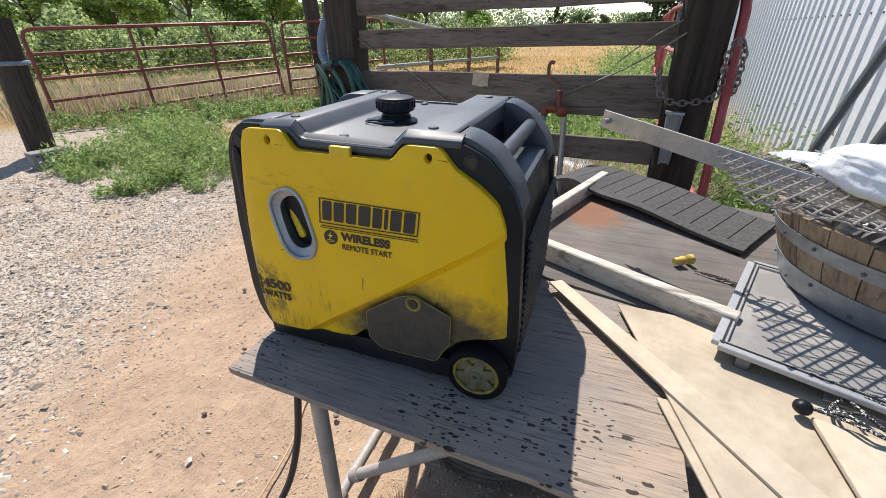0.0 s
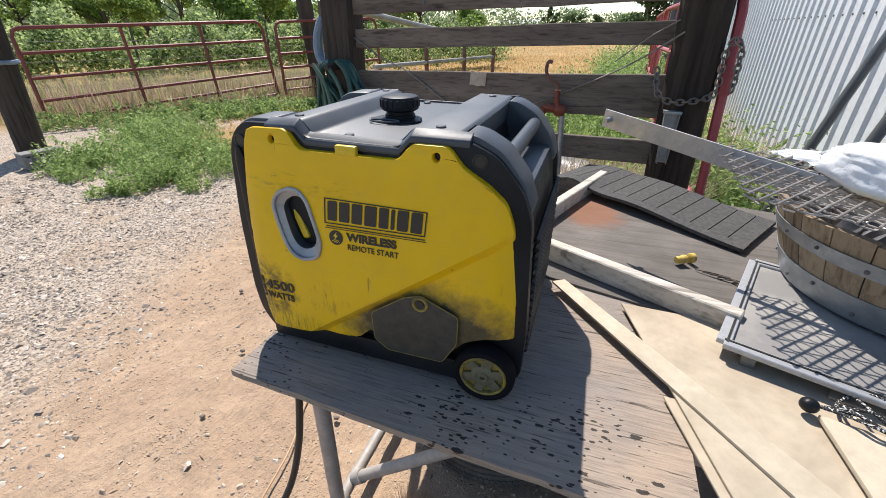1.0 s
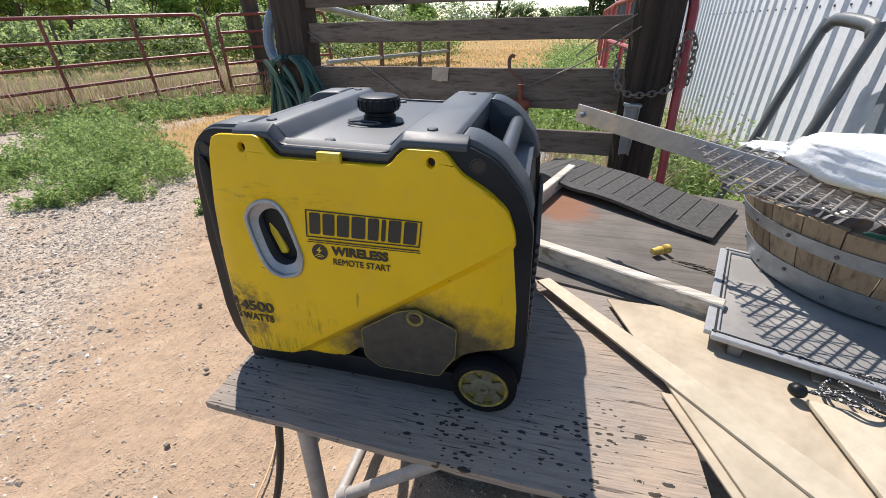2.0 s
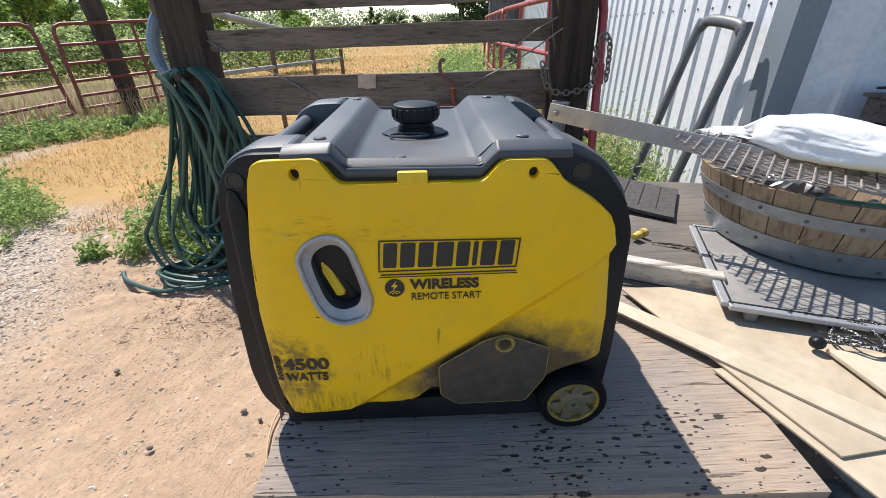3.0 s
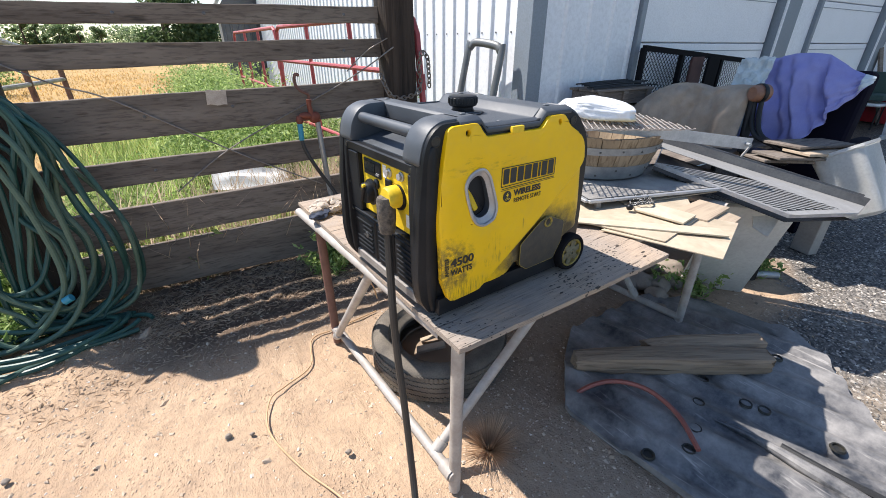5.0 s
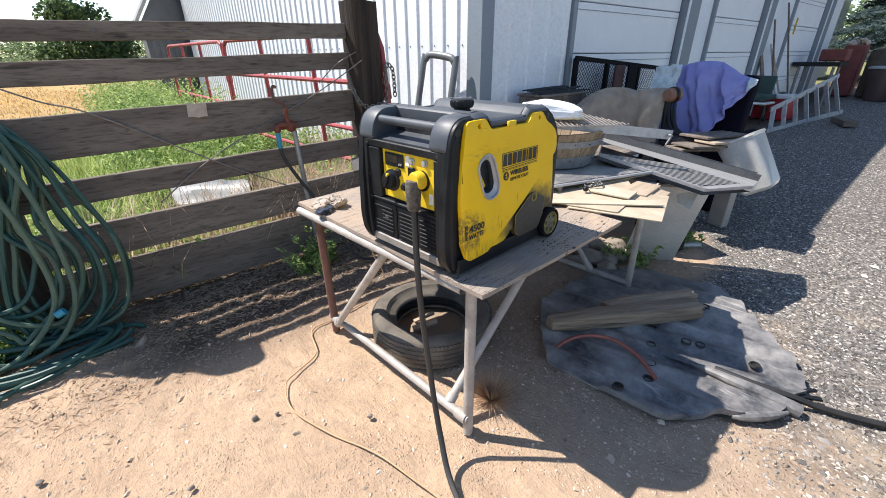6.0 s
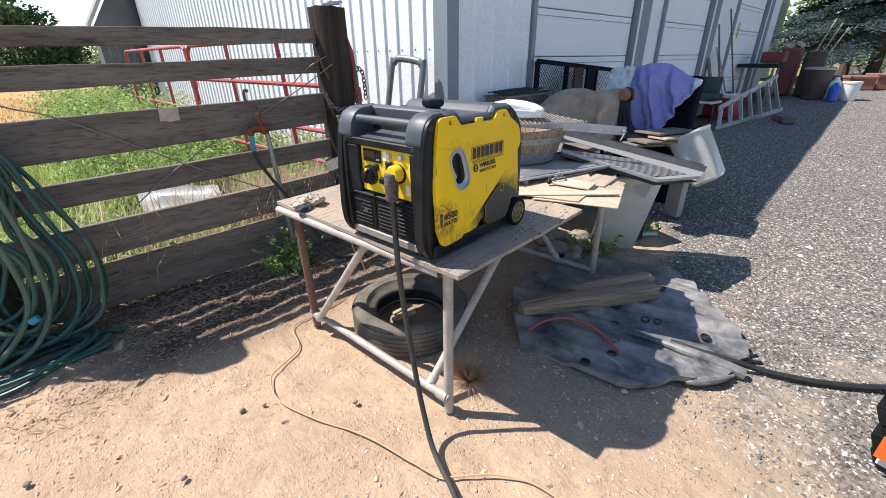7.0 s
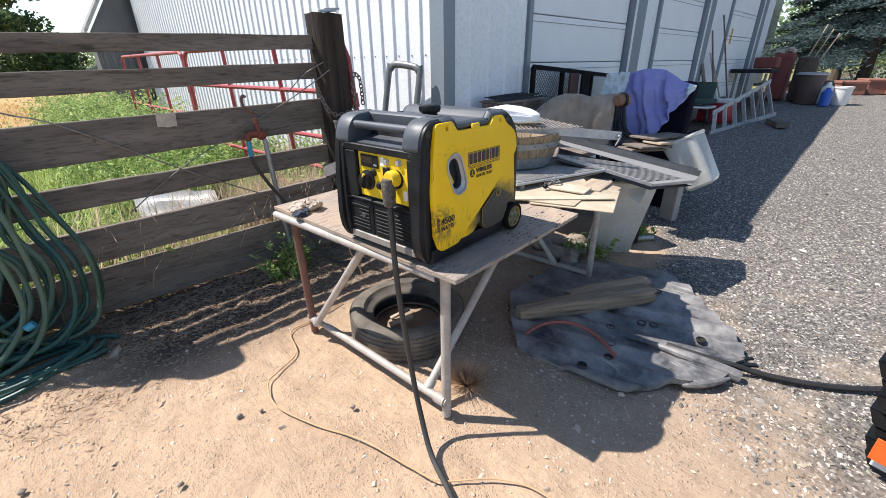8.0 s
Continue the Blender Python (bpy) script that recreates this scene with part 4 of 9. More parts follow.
def rounded(poly, r, n=3):
    """A closed outline with its corners rounded."""
    out = []
    m = len(poly)
    for i in range(m):
        p, a, b = Vector(poly[i]), Vector(poly[i - 1]), Vector(poly[(i + 1) % m])
        da, db = (a - p), (b - p)
        k = min(r, 0.45 * da.length, 0.45 * db.length)
        s, e = p + da.normalized() * k, p + db.normalized() * k
        for j in range(n + 1):
            t = j / n
            out.append(tuple((1 - t) ** 2 * s + 2 * t * (1 - t) * p + t * t * e))
    return out


def side_shell(mirror=False):
    bm = bmesh.new()

    def loop(pts):
        vs = [bm.verts.new((x, 0, z)) for x, z in pts]
        return [bm.edges.new((vs[i], vs[(i + 1) % len(vs)])) for i in range(len(vs))]

    es = loop(rounded(SHELL, 0.012)) + loop(rounded(WINDOW, 0.012))
    for hx, hz in ((0.0, 1.417), (0.36, 1.412)):
        es += loop([(hx + 0.0075 * math.cos(a), hz + 0.0085 * math.sin(a)) for a in [2 * math.pi * j / 10 for j in range(10)]])
    bmesh.ops.triangle_fill(bm, use_beauty=True, use_dissolve=False, edges=es, normal=(0, -1, 0))
    cuts = [((0, 0, z), (0, 0, 1)) for z in (0.99, 1.05, 1.106, 1.17, 1.24, 1.31, 1.36, 1.41)]
    cuts += [((x, 0, 0), (1, 0, 0)) for x in (-0.09, -0.075, -0.06, 0.0, 0.1, 0.2, 0.3, 0.4, 0.465, 0.485, 0.5)]
    for q in (-0.011, 0.011):
        cuts.append(((0.0, 0, 0.9155 + q), (-0.70, 0, 1.0)))
    for co, no in cuts:
        bmesh.ops.bisect_plane(bm, geom=bm.verts[:] + bm.edges[:] + bm.faces[:], plane_co=co, plane_no=Vector(no).normalized(), dist=1e-5)
    for v in bm.verts:
        v.co.y = shell_y(v.co.x, v.co.z)
    bm.normal_update()
    rim = [e for e in bm.edges if len(e.link_faces) == 1]
    r = bmesh.ops.extrude_edge_only(bm, edges=rim)
    for v in r["geom"]:
        if isinstance(v, bmesh.types.BMVert):
            v.co.y += 0.02
    edge = [e for e in bm.edges if len(e.link_faces) == 2 and e.calc_face_angle(0) > 0.9]
    bmesh.ops.bevel(bm, geom=edge, offset=0.0035, segments=2, affect="EDGES", profile=0.5)
    if mirror:
        for v in bm.verts:
            v.co.y = 0.53 - v.co.y
    return bm


def on_shell(bm, extra=0.0015):
    for v in bm.verts:
        v.co.y += shell_y(v.co.x, v.co.z) - extra
    return bm


def words(text, size, x, z, parent, mat, width=None, bold=0.0, turn=0.0):
    """Lettering on the yellow side, its left foot at (x, z)."""
    me = text_mesh(text, size, bold)
    bm = bmesh.new()
    bm.from_mesh(me)
    xs = [v.co.x for v in bm.verts]
    k = width / (max(xs) - min(xs)) if width else 1.0
    x0 = min(xs)
    c, s = math.cos(radians(turn)), math.sin(radians(turn))
    for v in bm.verts:
        a, b, d = (v.co.x - x0) * k, v.co.y, v.co.z
        v.co = Vector((x + a * c - b * s, -d, z + a * s + b * c))
    cut = [((0, 0, q), (0, 0, 1)) for q in (1.106, 1.31)]
    for co, no in cut:
        bmesh.ops.bisect_plane(bm, geom=bm.verts[:] + bm.edges[:] + bm.faces[:], plane_co=co, plane_no=no, dist=1e-5)
    return part("lettering", on_shell(bm), mat, parent, "black printed lettering")


def flat_marks(polys):
    """Thin raised shapes on the yellow side, from outlines in x and z."""
    bm = bmesh.new()
    for p in polys:
        vs = [bm.verts.new((x, 0, z)) for x, z in p]
        f = bm.faces.new(vs)
        r = bmesh.ops.extrude_face_region(bm, geom=[f])
        bmesh.ops.translate(bm, vec=(0, -0.0006, 0), verts=[v for v in r["geom"] if isinstance(v, bmesh.types.BMVert)])
    return on_shell(bm, 0.0012)


def prof_y(bm, poly, y0, y1, bev=0.0):
    return slab(bm, [(x, y0, z) for x, z in poly], (0, y1 - y0, 0), bev)


def wheel(y, parent, sgn):
    turn = spin(90 * sgn, 0, 0)
    c = Vector((0.475, y, 0.945))
    w = part("wheel", lathe(bmesh.new(), [(0.052, -0.018), (0.062, -0.020), (0.067, -0.017), (0.069, -0.008), (0.069, 0.010), (0.066, 0.018), (0.060, 0.021), (0.053, 0.017), (0.052, -0.018)], c, 36, turn), M["gate_black"], parent, "black rubber tyre on a small wheel")
    part("rim", lathe(bmesh.new(), [(0.053, 0.004), (0.053, 0.016), (0.050, 0.019), (0.046, 0.017), (0.045, 0.008), (0.0, 0.008)], c, 32, turn), M["sooty_yellow"], w)
    for j in range(6):
        a = math.pi * j / 3 + 0.3
        p = c + (turn @ Vector((0.033 * math.cos(a), 0.033 * math.sin(a), 0.0115)))
        bm = new_box(p, (0.026, 0.023, 0.007), turn @ spin(0, 0, math.degrees(a)), 0.002)
        part("spoke", bm, M["wheel_grey"], w)
    part("hub", lathe(bmesh.new(), [(0.027, 0.006), (0.027, 0.0145), (0.024, 0.0165), (0.014, 0.0170), (0.012, 0.020), (0.006, 0.020), (0.005, 0.015), (0.0, 0.015)], c, 24, turn), M["wheel_grey"], w)
    return w


def build_generator():
    g = thing("generator", GB, "scuffed yellow and black portable inverter generator on a plywood table", "generator")
    # dark core with the carrying pockets at both ends
    core = [(-0.112, 0.90), (-0.112, 1.335), (-0.012, 1.352), (0.0, 1.41), (0.40, 1.41), (0.412, 1.352), (0.525, 1.335), (0.538, 1.20), (0.545, 0.90)]
    part("body", prof_y(bmesh.new(), core, 0.03, 0.50, 0.006), M["black_plastic"], g)
    for y0, y1 in ((0.008, 0.04), (0.49, 0.522)):
        part("side_frame", prof_y(bmesh.new(), rounded(OUTER, 0.02), y0, y1, 0.005), M["black_plastic"], g)
    part("base_tray", prof_y(bmesh.new(), [(-0.10, 0.892), (0.50, 0.892), (0.50, 0.95), (-0.10, 0.95)], -0.012, 0.54, 0.006), M["black_plastic"], g)
    # top cover: two ridges and the sunk middle
    top = [(0.0, 1.395), (-0.004, 1.447), (0.006, 1.4545), (0.052, 1.4545), (0.060, 1.450), (0.080, 1.428), (0.090, 1.425), (0.262, 1.424), (0.274, 1.427), (0.298, 1.450), (0.307, 1.4545), (0.395, 1.4535), (0.404, 1.447), (0.40, 1.395)]
    cover = part("top_cover", prof_y(bmesh.new(), top, 0.030, 0.505, 0.004), M["grey_plastic"], g, "charcoal grey moulded top cover")
    lip = [(-0.02, 1.455), (0.053, 1.456), (0.074, 1.431), (0.281, 1.429), (0.306, 1.455), (0.42, 1.4545)]
    for y0, y1, s in ((0.004, 0.032, 1), (0.503, 0.528, -1)):
        bm = bmesh.new()
        ring = lip + [(x, z - 0.012) for x, z in reversed(lip)]
        prof_y(bm, ring, y0, y1, 0.003)
        for v in bm.verts:
            q = (0.032 - v.co.y) / 0.028 if s > 0 else (v.co.y - 0.503) / 0.025
            v.co.z -= 0.012 * max(0.0, q) ** 2
        part("edge_lip", bm, M["grey_plastic"], cover)
    # shoulders and grips at both ends
    for name, poly in (("left", [(0.004, 1.455), (-0.070, 1.453), (-0.105, 1.435), (-0.128, 1.400), (-0.140, 1.345), (-0.112, 1.33), (0.004, 1.335)]), ("right", [(0.396, 1.4545), (0.430, 1.451), (0.478, 1.425), (0.520, 1.372), (0.540, 1.315), (0.520, 1.30), (0.396, 1.335)])):
        for y0, y1 in ((0.020, 0.105), (0.425, 0.51)):
            part("shoulder", prof_y(bmesh.new(), rounded(poly, 0.016), y0, y1, 0.010), M["grey_plastic"], g, "charcoal grey moulded shoulder")
        x, z = (-0.088, 1.412) if name == "left" else (0.474, 1.398)
        part("grip", tube(bmesh.new(), [(x, 0.09, z), (x, 0.44, z)], 0.0165, 16), M["grey_plastic"], g, "round carrying bar")
        xa, xb = (-0.108, -0.006) if name == "left" else (0.406, 0.522)
        za, zb = (1.338, 1.356) if name == "left" else (1.356, 1.338)
        part("pocket", slab(bmesh.new(), [(xa, 0.10, za), (xb, 0.10, zb), (xb, 0.43, zb), (xa, 0.43, za)], (0, 0, 0.006), 0.002), M["grey_plastic"], g)
    for x, y in ((0.03, 0.06), (0.35, 0.05), (0.155, 0.045), (0.03, 0.47), (0.35, 0.47), (0.155, 0.48)):
        z = 1.4265 if 0.08 < x < 0.27 else 1.455
        part("screw_cover", lathe(bmesh.new(), [(0.010, -0.003), (0.010, 0.0015), (0.008, 0.003), (0.0, 0.003)], (x, y, z), 14), M["grey_plastic"], g)
    # filler plate and cap
    plate = [(0.176 + 0.058 * math.cos(a) * (1 + 0.15 * (math.sin(a) < 0)), 0.232 + 0.055 * math.sin(a)) for a in [2 * math.pi * j / 28 for j in range(28)]]
    part("filler_plate", slab(bmesh.new(), [(x, y, 1.4225) for x, y in plate], (0, 0, 0.006), 0.002), M["black_plastic"], g)
    rl = [(0.165 + 0.036 * math.cos(a), 0.183 + 0.015 * math.sin(a), 1.430) for a in [2 * math.pi * j / 24 for j in range(24)]]
    part("plate_ring", tube(bmesh.new(), rl, 0.0022, 6, True), M["grey_plastic"], g)
    cap = part("fuel_cap", lathe(bmesh.new(), [(0.036, 1.4275), (0.036, 1.436), (0.033, 1.437), (0.033, 1.444), (0.040, 1.446), (0.0445, 1.449), (0.0455, 1.4535), (0.0455, 1.472), (0.043, 1.4765), (0.038, 1.4785), (0.0, 1.479)], (0.178, 0.243, 0.0), 40), M["black_plastic"], g, "black ribbed fuel cap")
    for j in range(20):
        a = 2 * math.pi * j / 20
        part("rib", new_box((0.178 + 0.0455 * math.cos(a), 0.243 + 0.0455 * math.sin(a), 1.463), (0.004, 0.007, 0.018), spin(0, 0, math.degrees(a)), 0.001), M["black_plastic"], cap)
    # yellow sides
    sh = part("side_panel", side_shell(), M["yellow"], g, "scuffed yellow side panel with black soot")
    part("side_panel", side_shell(True), M["yellow"], g)
    part("latch", new_box((0.176, -0.006, 1.4095), (0.046, 0.012, 0.020), None, 0.004, 2), M["yellow_plug"], sh, "yellow pull tab")
    bm = bmesh.new()
    prof_y(bm, rounded(HATCH, 0.008), 0.0, -0.0035, 0.001)
    for v in bm.verts:
        v.co.y += -0.0245 - 0.0015
    part("hatch", bm, M["soot_grey"], sh, "soot-blackened hatch cover")
    hx = [(x, -0.0285, z) for x, z in rounded(HATCH, 0.008)]
    part("hatch_edge", tube(bmesh.new(), hx, 0.0014, 5, True), M["sooty_yellow"], sh)
    turn = spin(90, 0, 0)
    part("hatch_ring", lathe(bmesh.new(), [(0.018, -0.002), (0.019, 0.004), (0.017, 0.007), (0.013, 0.006), (0.011, 0.001), (0.0, 0.0005)], (0.33, -0.027, 1.10), 24, turn), M["sooty_yellow"], sh, "worn yellow ring round the hatch screw")
    part("hatch_screw", lathe(bmesh.new(), [(0.008, 0), (0.008, 0.003), (0.0, 0.004)], (0.33, -0.028, 1.10), 12, turn), M["ink"], sh)
    for hx_, hz in ((0.0, 1.417), (0.36, 1.412)):
        part("bolt_hole", lathe(bmesh.new(), [(0.0095, -0.006), (0.0075, -0.004), (0.0, -0.004)], (hx_, 0.008, hz), 12, turn), M["ink"], sh)
    for hx_, hz in ((-0.094, 1.405), (0.438, 1.408)):
        part("bolt_hole", lathe(bmesh.new(), [(0.013, 0.0), (0.0145, 0.0012), (0.012, 0.002), (0.0105, 0.0005), (0.0, 0.0004)], (hx_, 0.0075, hz), 16, turn), M["ink"], g)
    # window with the recoil grip
    wr = part("window_frame", tube(bmesh.new(), [(x, shell_y(x, z) - 0.001, z) for x, z in rounded(WINDOW, 0.012)], 0.0046, 8, True), M["silver"], g, "satin silver window surround")
    inner = rounded([(0.041 + (x - 0.041) * 0.70, 1.238 + (z - 1.238) * 0.76) for x, z in WINDOW], 0.012)
    bm = bmesh.new()
    a = [bm.verts.new((x, shell_y(x, z) + 0.001, z)) for x, z in rounded(WINDOW, 0.012)]
    b = [bm.verts.new((x, shell_y(x, z) + 0.011, z)) for x, z in inner]
    for j in range(len(a)):
        bm.faces.new((a[j], a[(j + 1) % len(a)], b[(j + 1) % len(a)], b[j]))
    part("window_slope", bm, M["silver"], wr, "sloping silver wall of the surround")
    bm = bmesh.new()
    a = [bm.verts.new((x, shell_y(x, z) + 0.0115, z)) for x, z in inner]
    b = [bm.verts.new((x, 0.036, z)) for x, z in inner]
    for j in range(len(a)):
        bm.faces.new((a[j], a[(j + 1) % len(a)], b[(j + 1) % len(a)], b[j]))
    bm.faces.new(b)
    part("window_well", bm, M["grey_plastic"], wr, "dark grey recess")
    bm = bmesh.new()
    bar(bm, (0.012, 0.018, 1.262), (0.043, 0.008, 1.194), 0.018, 0.020, 0.005)
    gp = part("recoil_grip", bm, M["yellow_plug"], wr, "yellow starter grip")
    bm = bmesh.new()
    bar(bm, (0.004, 0.022, 1.284), (0.058, 0.012, 1.180), 0.014, 0.040, 0.006)
    part("grip_body", bm, M["black_plastic"], gp)
    # brand plate as plain shapes
    fr = []
    for (x0, z0), (x1, z1) in (((0.117, 1.310), (0.346, 1.308)), ((0.113, 1.256), (0.341, 1.259))):
        fr.append([(x0, z0 - 0.0022), (x1, z1 - 0.0022), (x1, z1), (x0, z0)])
    fr.append([(0.113, 1.256), (0.1155, 1.256), (0.1195, 1.310), (0.117, 1.310)])
    fr.append([(0.339, 1.259), (0.3415, 1.259), (0.346, 1.308), (0.3435, 1.308)])
    pos = part("brand_plate", flat_marks(fr), M["ink"], sh, "black outlined brand plate drawn as plain bars")
    x = 0.121
    for w in (0.027, 0.029, 0.029, 0.032, 0.026, 0.013, 0.029, 0.029):
        sk = 0.004
        part("mark", flat_marks([rounded([(x, 1.2615), (x + w - 0.005, 1.2615), (x + w - 0.005 + sk, 1.3045), (x + sk, 1.3045)], 0.003, 2)]), M["ink"], pos)
        x += w + 0.0005
    part("mark", flat_marks([[(0.117, 1.2475), (0.341, 1.2495), (0.341, 1.2515), (0.117, 1.2495)]]), M["ink"], pos)
    part("mark", flat_marks([[(0.113, 1.2435), (0.343, 1.2455), (0.343, 1.2468), (0.113, 1.2448)]]), M["ink"], pos)
    words("WIRELESS", 0.0245, 0.1635, 1.2215, sh, M["ink"], 0.116, 0.0010)
    words("REMOTE START", 0.0185, 0.1655, 1.2005, sh, M["ink"], 0.118)
    part("badge", flat_marks([[(0.138 + 0.0165 * math.cos(a), 1.224 + 0.0165 * math.sin(a)) for a in [2 * math.pi * j / 28 for j in range(28)]]]), M["ink"], sh, "round black badge with a yellow bolt")
    bolt = [(0.142, 1.238), (0.132, 1.227), (0.1375, 1.2265), (0.134, 1.219), (0.144, 1.2295), (0.1385, 1.230)]
    bm = flat_marks([bolt])
    for k in (0.006, 0.011):
        arc = [(0.138 + k * math.cos(a), 1.212 + k * 0.75 * math.sin(a)) for a in [math.pi * (0.15 + 0.7 * j / 6) for j in range(7)]]
        arc += [(0.138 + (k - 0.002) * math.cos(a), 1.212 + (k - 0.002) * 0.75 * math.sin(a)) for a in [math.pi * (0.85 - 0.7 * j / 6) for j in range(7)]]
        vs = [bm.verts.new((p, shell_y(p, q) - 0.0022, q)) for p, q in arc]
        bm.faces.new(vs)
    for v in bm.verts:
        v.co.y -= 0.0009
    part("badge_mark", bm, M["yellow_plug"], sh)
    words("4500", 0.0345, -0.074, 1.0595, sh, M["ink"], 0.083, 0.0009)
    words("WATTS", 0.0255, -0.074, 1.0325, sh, M["ink"], 0.078, 0.0006)
    words("INVERTER", 0.0150, -0.0795, 1.0315, sh, M["ink"], 0.058, 0.0002, 90)
    # corner bumpers
    bump = [(-0.147, 1.03), (-0.142, 0.945), (-0.124, 0.902), (-0.098, 0.905), (-0.092, 1.02), (-0.086, 1.20), (-0.086, 1.36), (-0.096, 1.394), (-0.115, 1.396), (-0.131, 1.37), (-0.139, 1.31), (-0.145, 1.20)]
    for y0, y1, face in ((0.002, 0.066, 0.002), (0.464, 0.528, 0.528)):
        bm = prof_y(bmesh.new(), rounded(bump, 0.012), y0, y1, 0.008)
        for v in bm.verts:
            # the corner is rounded off in plan
            q = max(0.0, 1.0 - abs(v.co.y - face) / 0.045)
            v.co.x += 0.022 * q * q * max(0.0, min(1.0, (-0.100 - v.co.x) / 0.04))
        part("bumper", bm, M["black_plastic"], g, "black rounded corner bumper")
    # front: frame, control panel and vents
    fx = -0.128

    def plate_x(y0, y1, z0, z1, x0, x1, bev=0.003):
        return new_box(((x0 + x1) / 2, (y0 + y1) / 2, (z0 + z1) / 2), (abs(x1 - x0), y1 - y0, z1 - z0), None, bev)

    ff = part("front_frame", plate_x(0.055, 0.475, 1.312, 1.342, -0.108, -0.134, 0.004), M["black_plastic"], g, "black front frame")
    for y0, y1, z0, z1 in ((0.395, 0.475, 1.1105, 1.3115), (0.055, 0.088, 1.1105, 1.3115), (0.055, 0.475, 1.095, 1.110)):
        part("frame_bar", plate_x(y0, y1, z0, z1, -0.108, -0.133, 0.004), M["black_plastic"], ff)
    cp = part("control_panel", plate_x(0.090, 0.392, 1.118, 1.312, -0.108, -0.117, 0.003), M["yellow_plug"], g, "yellow control panel")
    dp = part("display", plate_x(0.262, 0.372, 1.248, 1.300, -0.117, -0.123, 0.003), M["black_plastic"], cp, "black display unit")
    part("screen", plate_x(0.295, 0.362, 1.264, 1.294, -0.1232, -0.1245, 0), M["display"], dp)
    for y in (0.282, 0.272):
        part("button", lathe(bmesh.new(), [(0.004, 0), (0.004, 0.003), (0, 0.003)], (-0.1232, y, 1.262), 10, spin(0, -90, 0)), M["silver"], dp)
    rx = spin(0, -90, 0)
    kn = part("knob", lathe(bmesh.new(), [(0.043, 0.0), (0.043, 0.006), (0.035, 0.010), (0.033, 0.028), (0.030, 0.032), (0.0, 0.033)], (-0.117, 0.335, 1.192), 28, rx), M["black_plastic"], cp, "black rotary switch")
    bm = new_box((-0.151, 0.335, 1.192), (0.014, 0.016, 0.058), spin(25, 0, 0), 0.004)
    part("knob_bar", bm, M["black_plastic"], kn)
    bm = new_box((-0.1515, 0.327, 1.214), (0.012, 0.010, 0.026), spin(25, 0, 0), 0.002)
    part("knob_mark", bm, M["yellow_plug"], kn)
    for y, z in ((0.212, 1.283), (0.142, 1.288)):
        bt = part("push_button", lathe(bmesh.new(), [(0.014, 0), (0.014, 0.004), (0.010, 0.006), (0.010, 0.013), (0.0, 0.014)], (-0.117, y, z), 16, rx), M["silver"], cp)
    part("socket", lathe(bmesh.new(), [(0.038, 0), (0.038, 0.006), (0.030, 0.010), (0.0, 0.010)], (-0.117, 0.160, 1.222), 28, rx), M["black_plastic"], cp)
    part("socket", plate_x(0.196, 0.238, 1.195, 1.262, -0.117, -0.122), M["black_plastic"], cp)
    for y, z in ((0.262, 1.178), (0.225, 1.160), (0.296, 1.228)):
        part("terminal", lathe(bmesh.new(), [(0.016, 0), (0.016, 0.006), (0.011, 0.010), (0.011, 0.014), (0.0, 0.015)], (-0.117, y, z), 16, rx), M["black_plastic"], cp)
    part("warning_label", plate_x(0.232, 0.252, 1.262, 1.300, -0.1172, -0.1185, 0), M["white_plastic"], cp)
    part("warning_label", plate_x(0.106, 0.126, 1.140, 1.180, -0.1172, -0.1185, 0), M["white_plastic"], cp)
    for y0, y1, slots in ((0.315, 0.470, 7), (0.195, 0.308, 7), (0.068, 0.188, 7)):
        vp = part("vent_panel", plate_x(y0, y1, 0.948, 1.092, -0.108, -0.128, 0.004), M["black_plastic"], g)
        for j in range(slots):
            z = 0.966 + j * 0.0165
            part("vent_slat", plate_x(y0 + 0.018, y1 - 0.018 - (0.05 if y0 > 0.3 and 2 < j < 6 else 0), z, z + 0.0075, -0.126, -0.1325, 0.0015), M["black_plastic"], vp)
    part("lock", lathe(bmesh.new(), [(0.012, 0), (0.012, 0.004), (0.008, 0.006), (0.0, 0.004)], (-0.1285, 0.372, 1.028), 16, rx), M["screw"], g)
    part("front_strip", plate_x(0.062, 0.472, 0.908, 0.943, -0.105, -0.131, 0.004), M["kick_strip"], g, "dull aluminium kick strip")
    for y, z in ((0.465, 1.326), (0.066, 1.326), (0.462, 1.102), (0.07, 1.102), (0.466, 1.20)):
        part("screw", lathe(bmesh.new(), [(0.007, 0), (0.007, 0.003), (0.0, 0.004)], (-0.1335, y, z), 10, rx), M["ink"], g)
    # exhaust end: slats
    for j in range(15):
        z = 0.965 + j * 0.020
        part("rear_slat", new_box((0.549, 0.265, z), (0.012, 0.42, 0.010), spin(0, 25, 0), 0.002), M["black_plastic"], g)
    wheel(-0.020, g, 1)
    wheel(0.552, g, -1)
    for x, y in ((-0.075, 0.075), (-0.075, 0.455), (0.44, 0.10), (0.44, 0.42)):
        part("foot", lathe(bmesh.new(), [(0.018, 0.8765), (0.020, 0.895), (0.0, 0.896)], (x, y, 0), 12), M["black_rubber"], g)


build_generator()


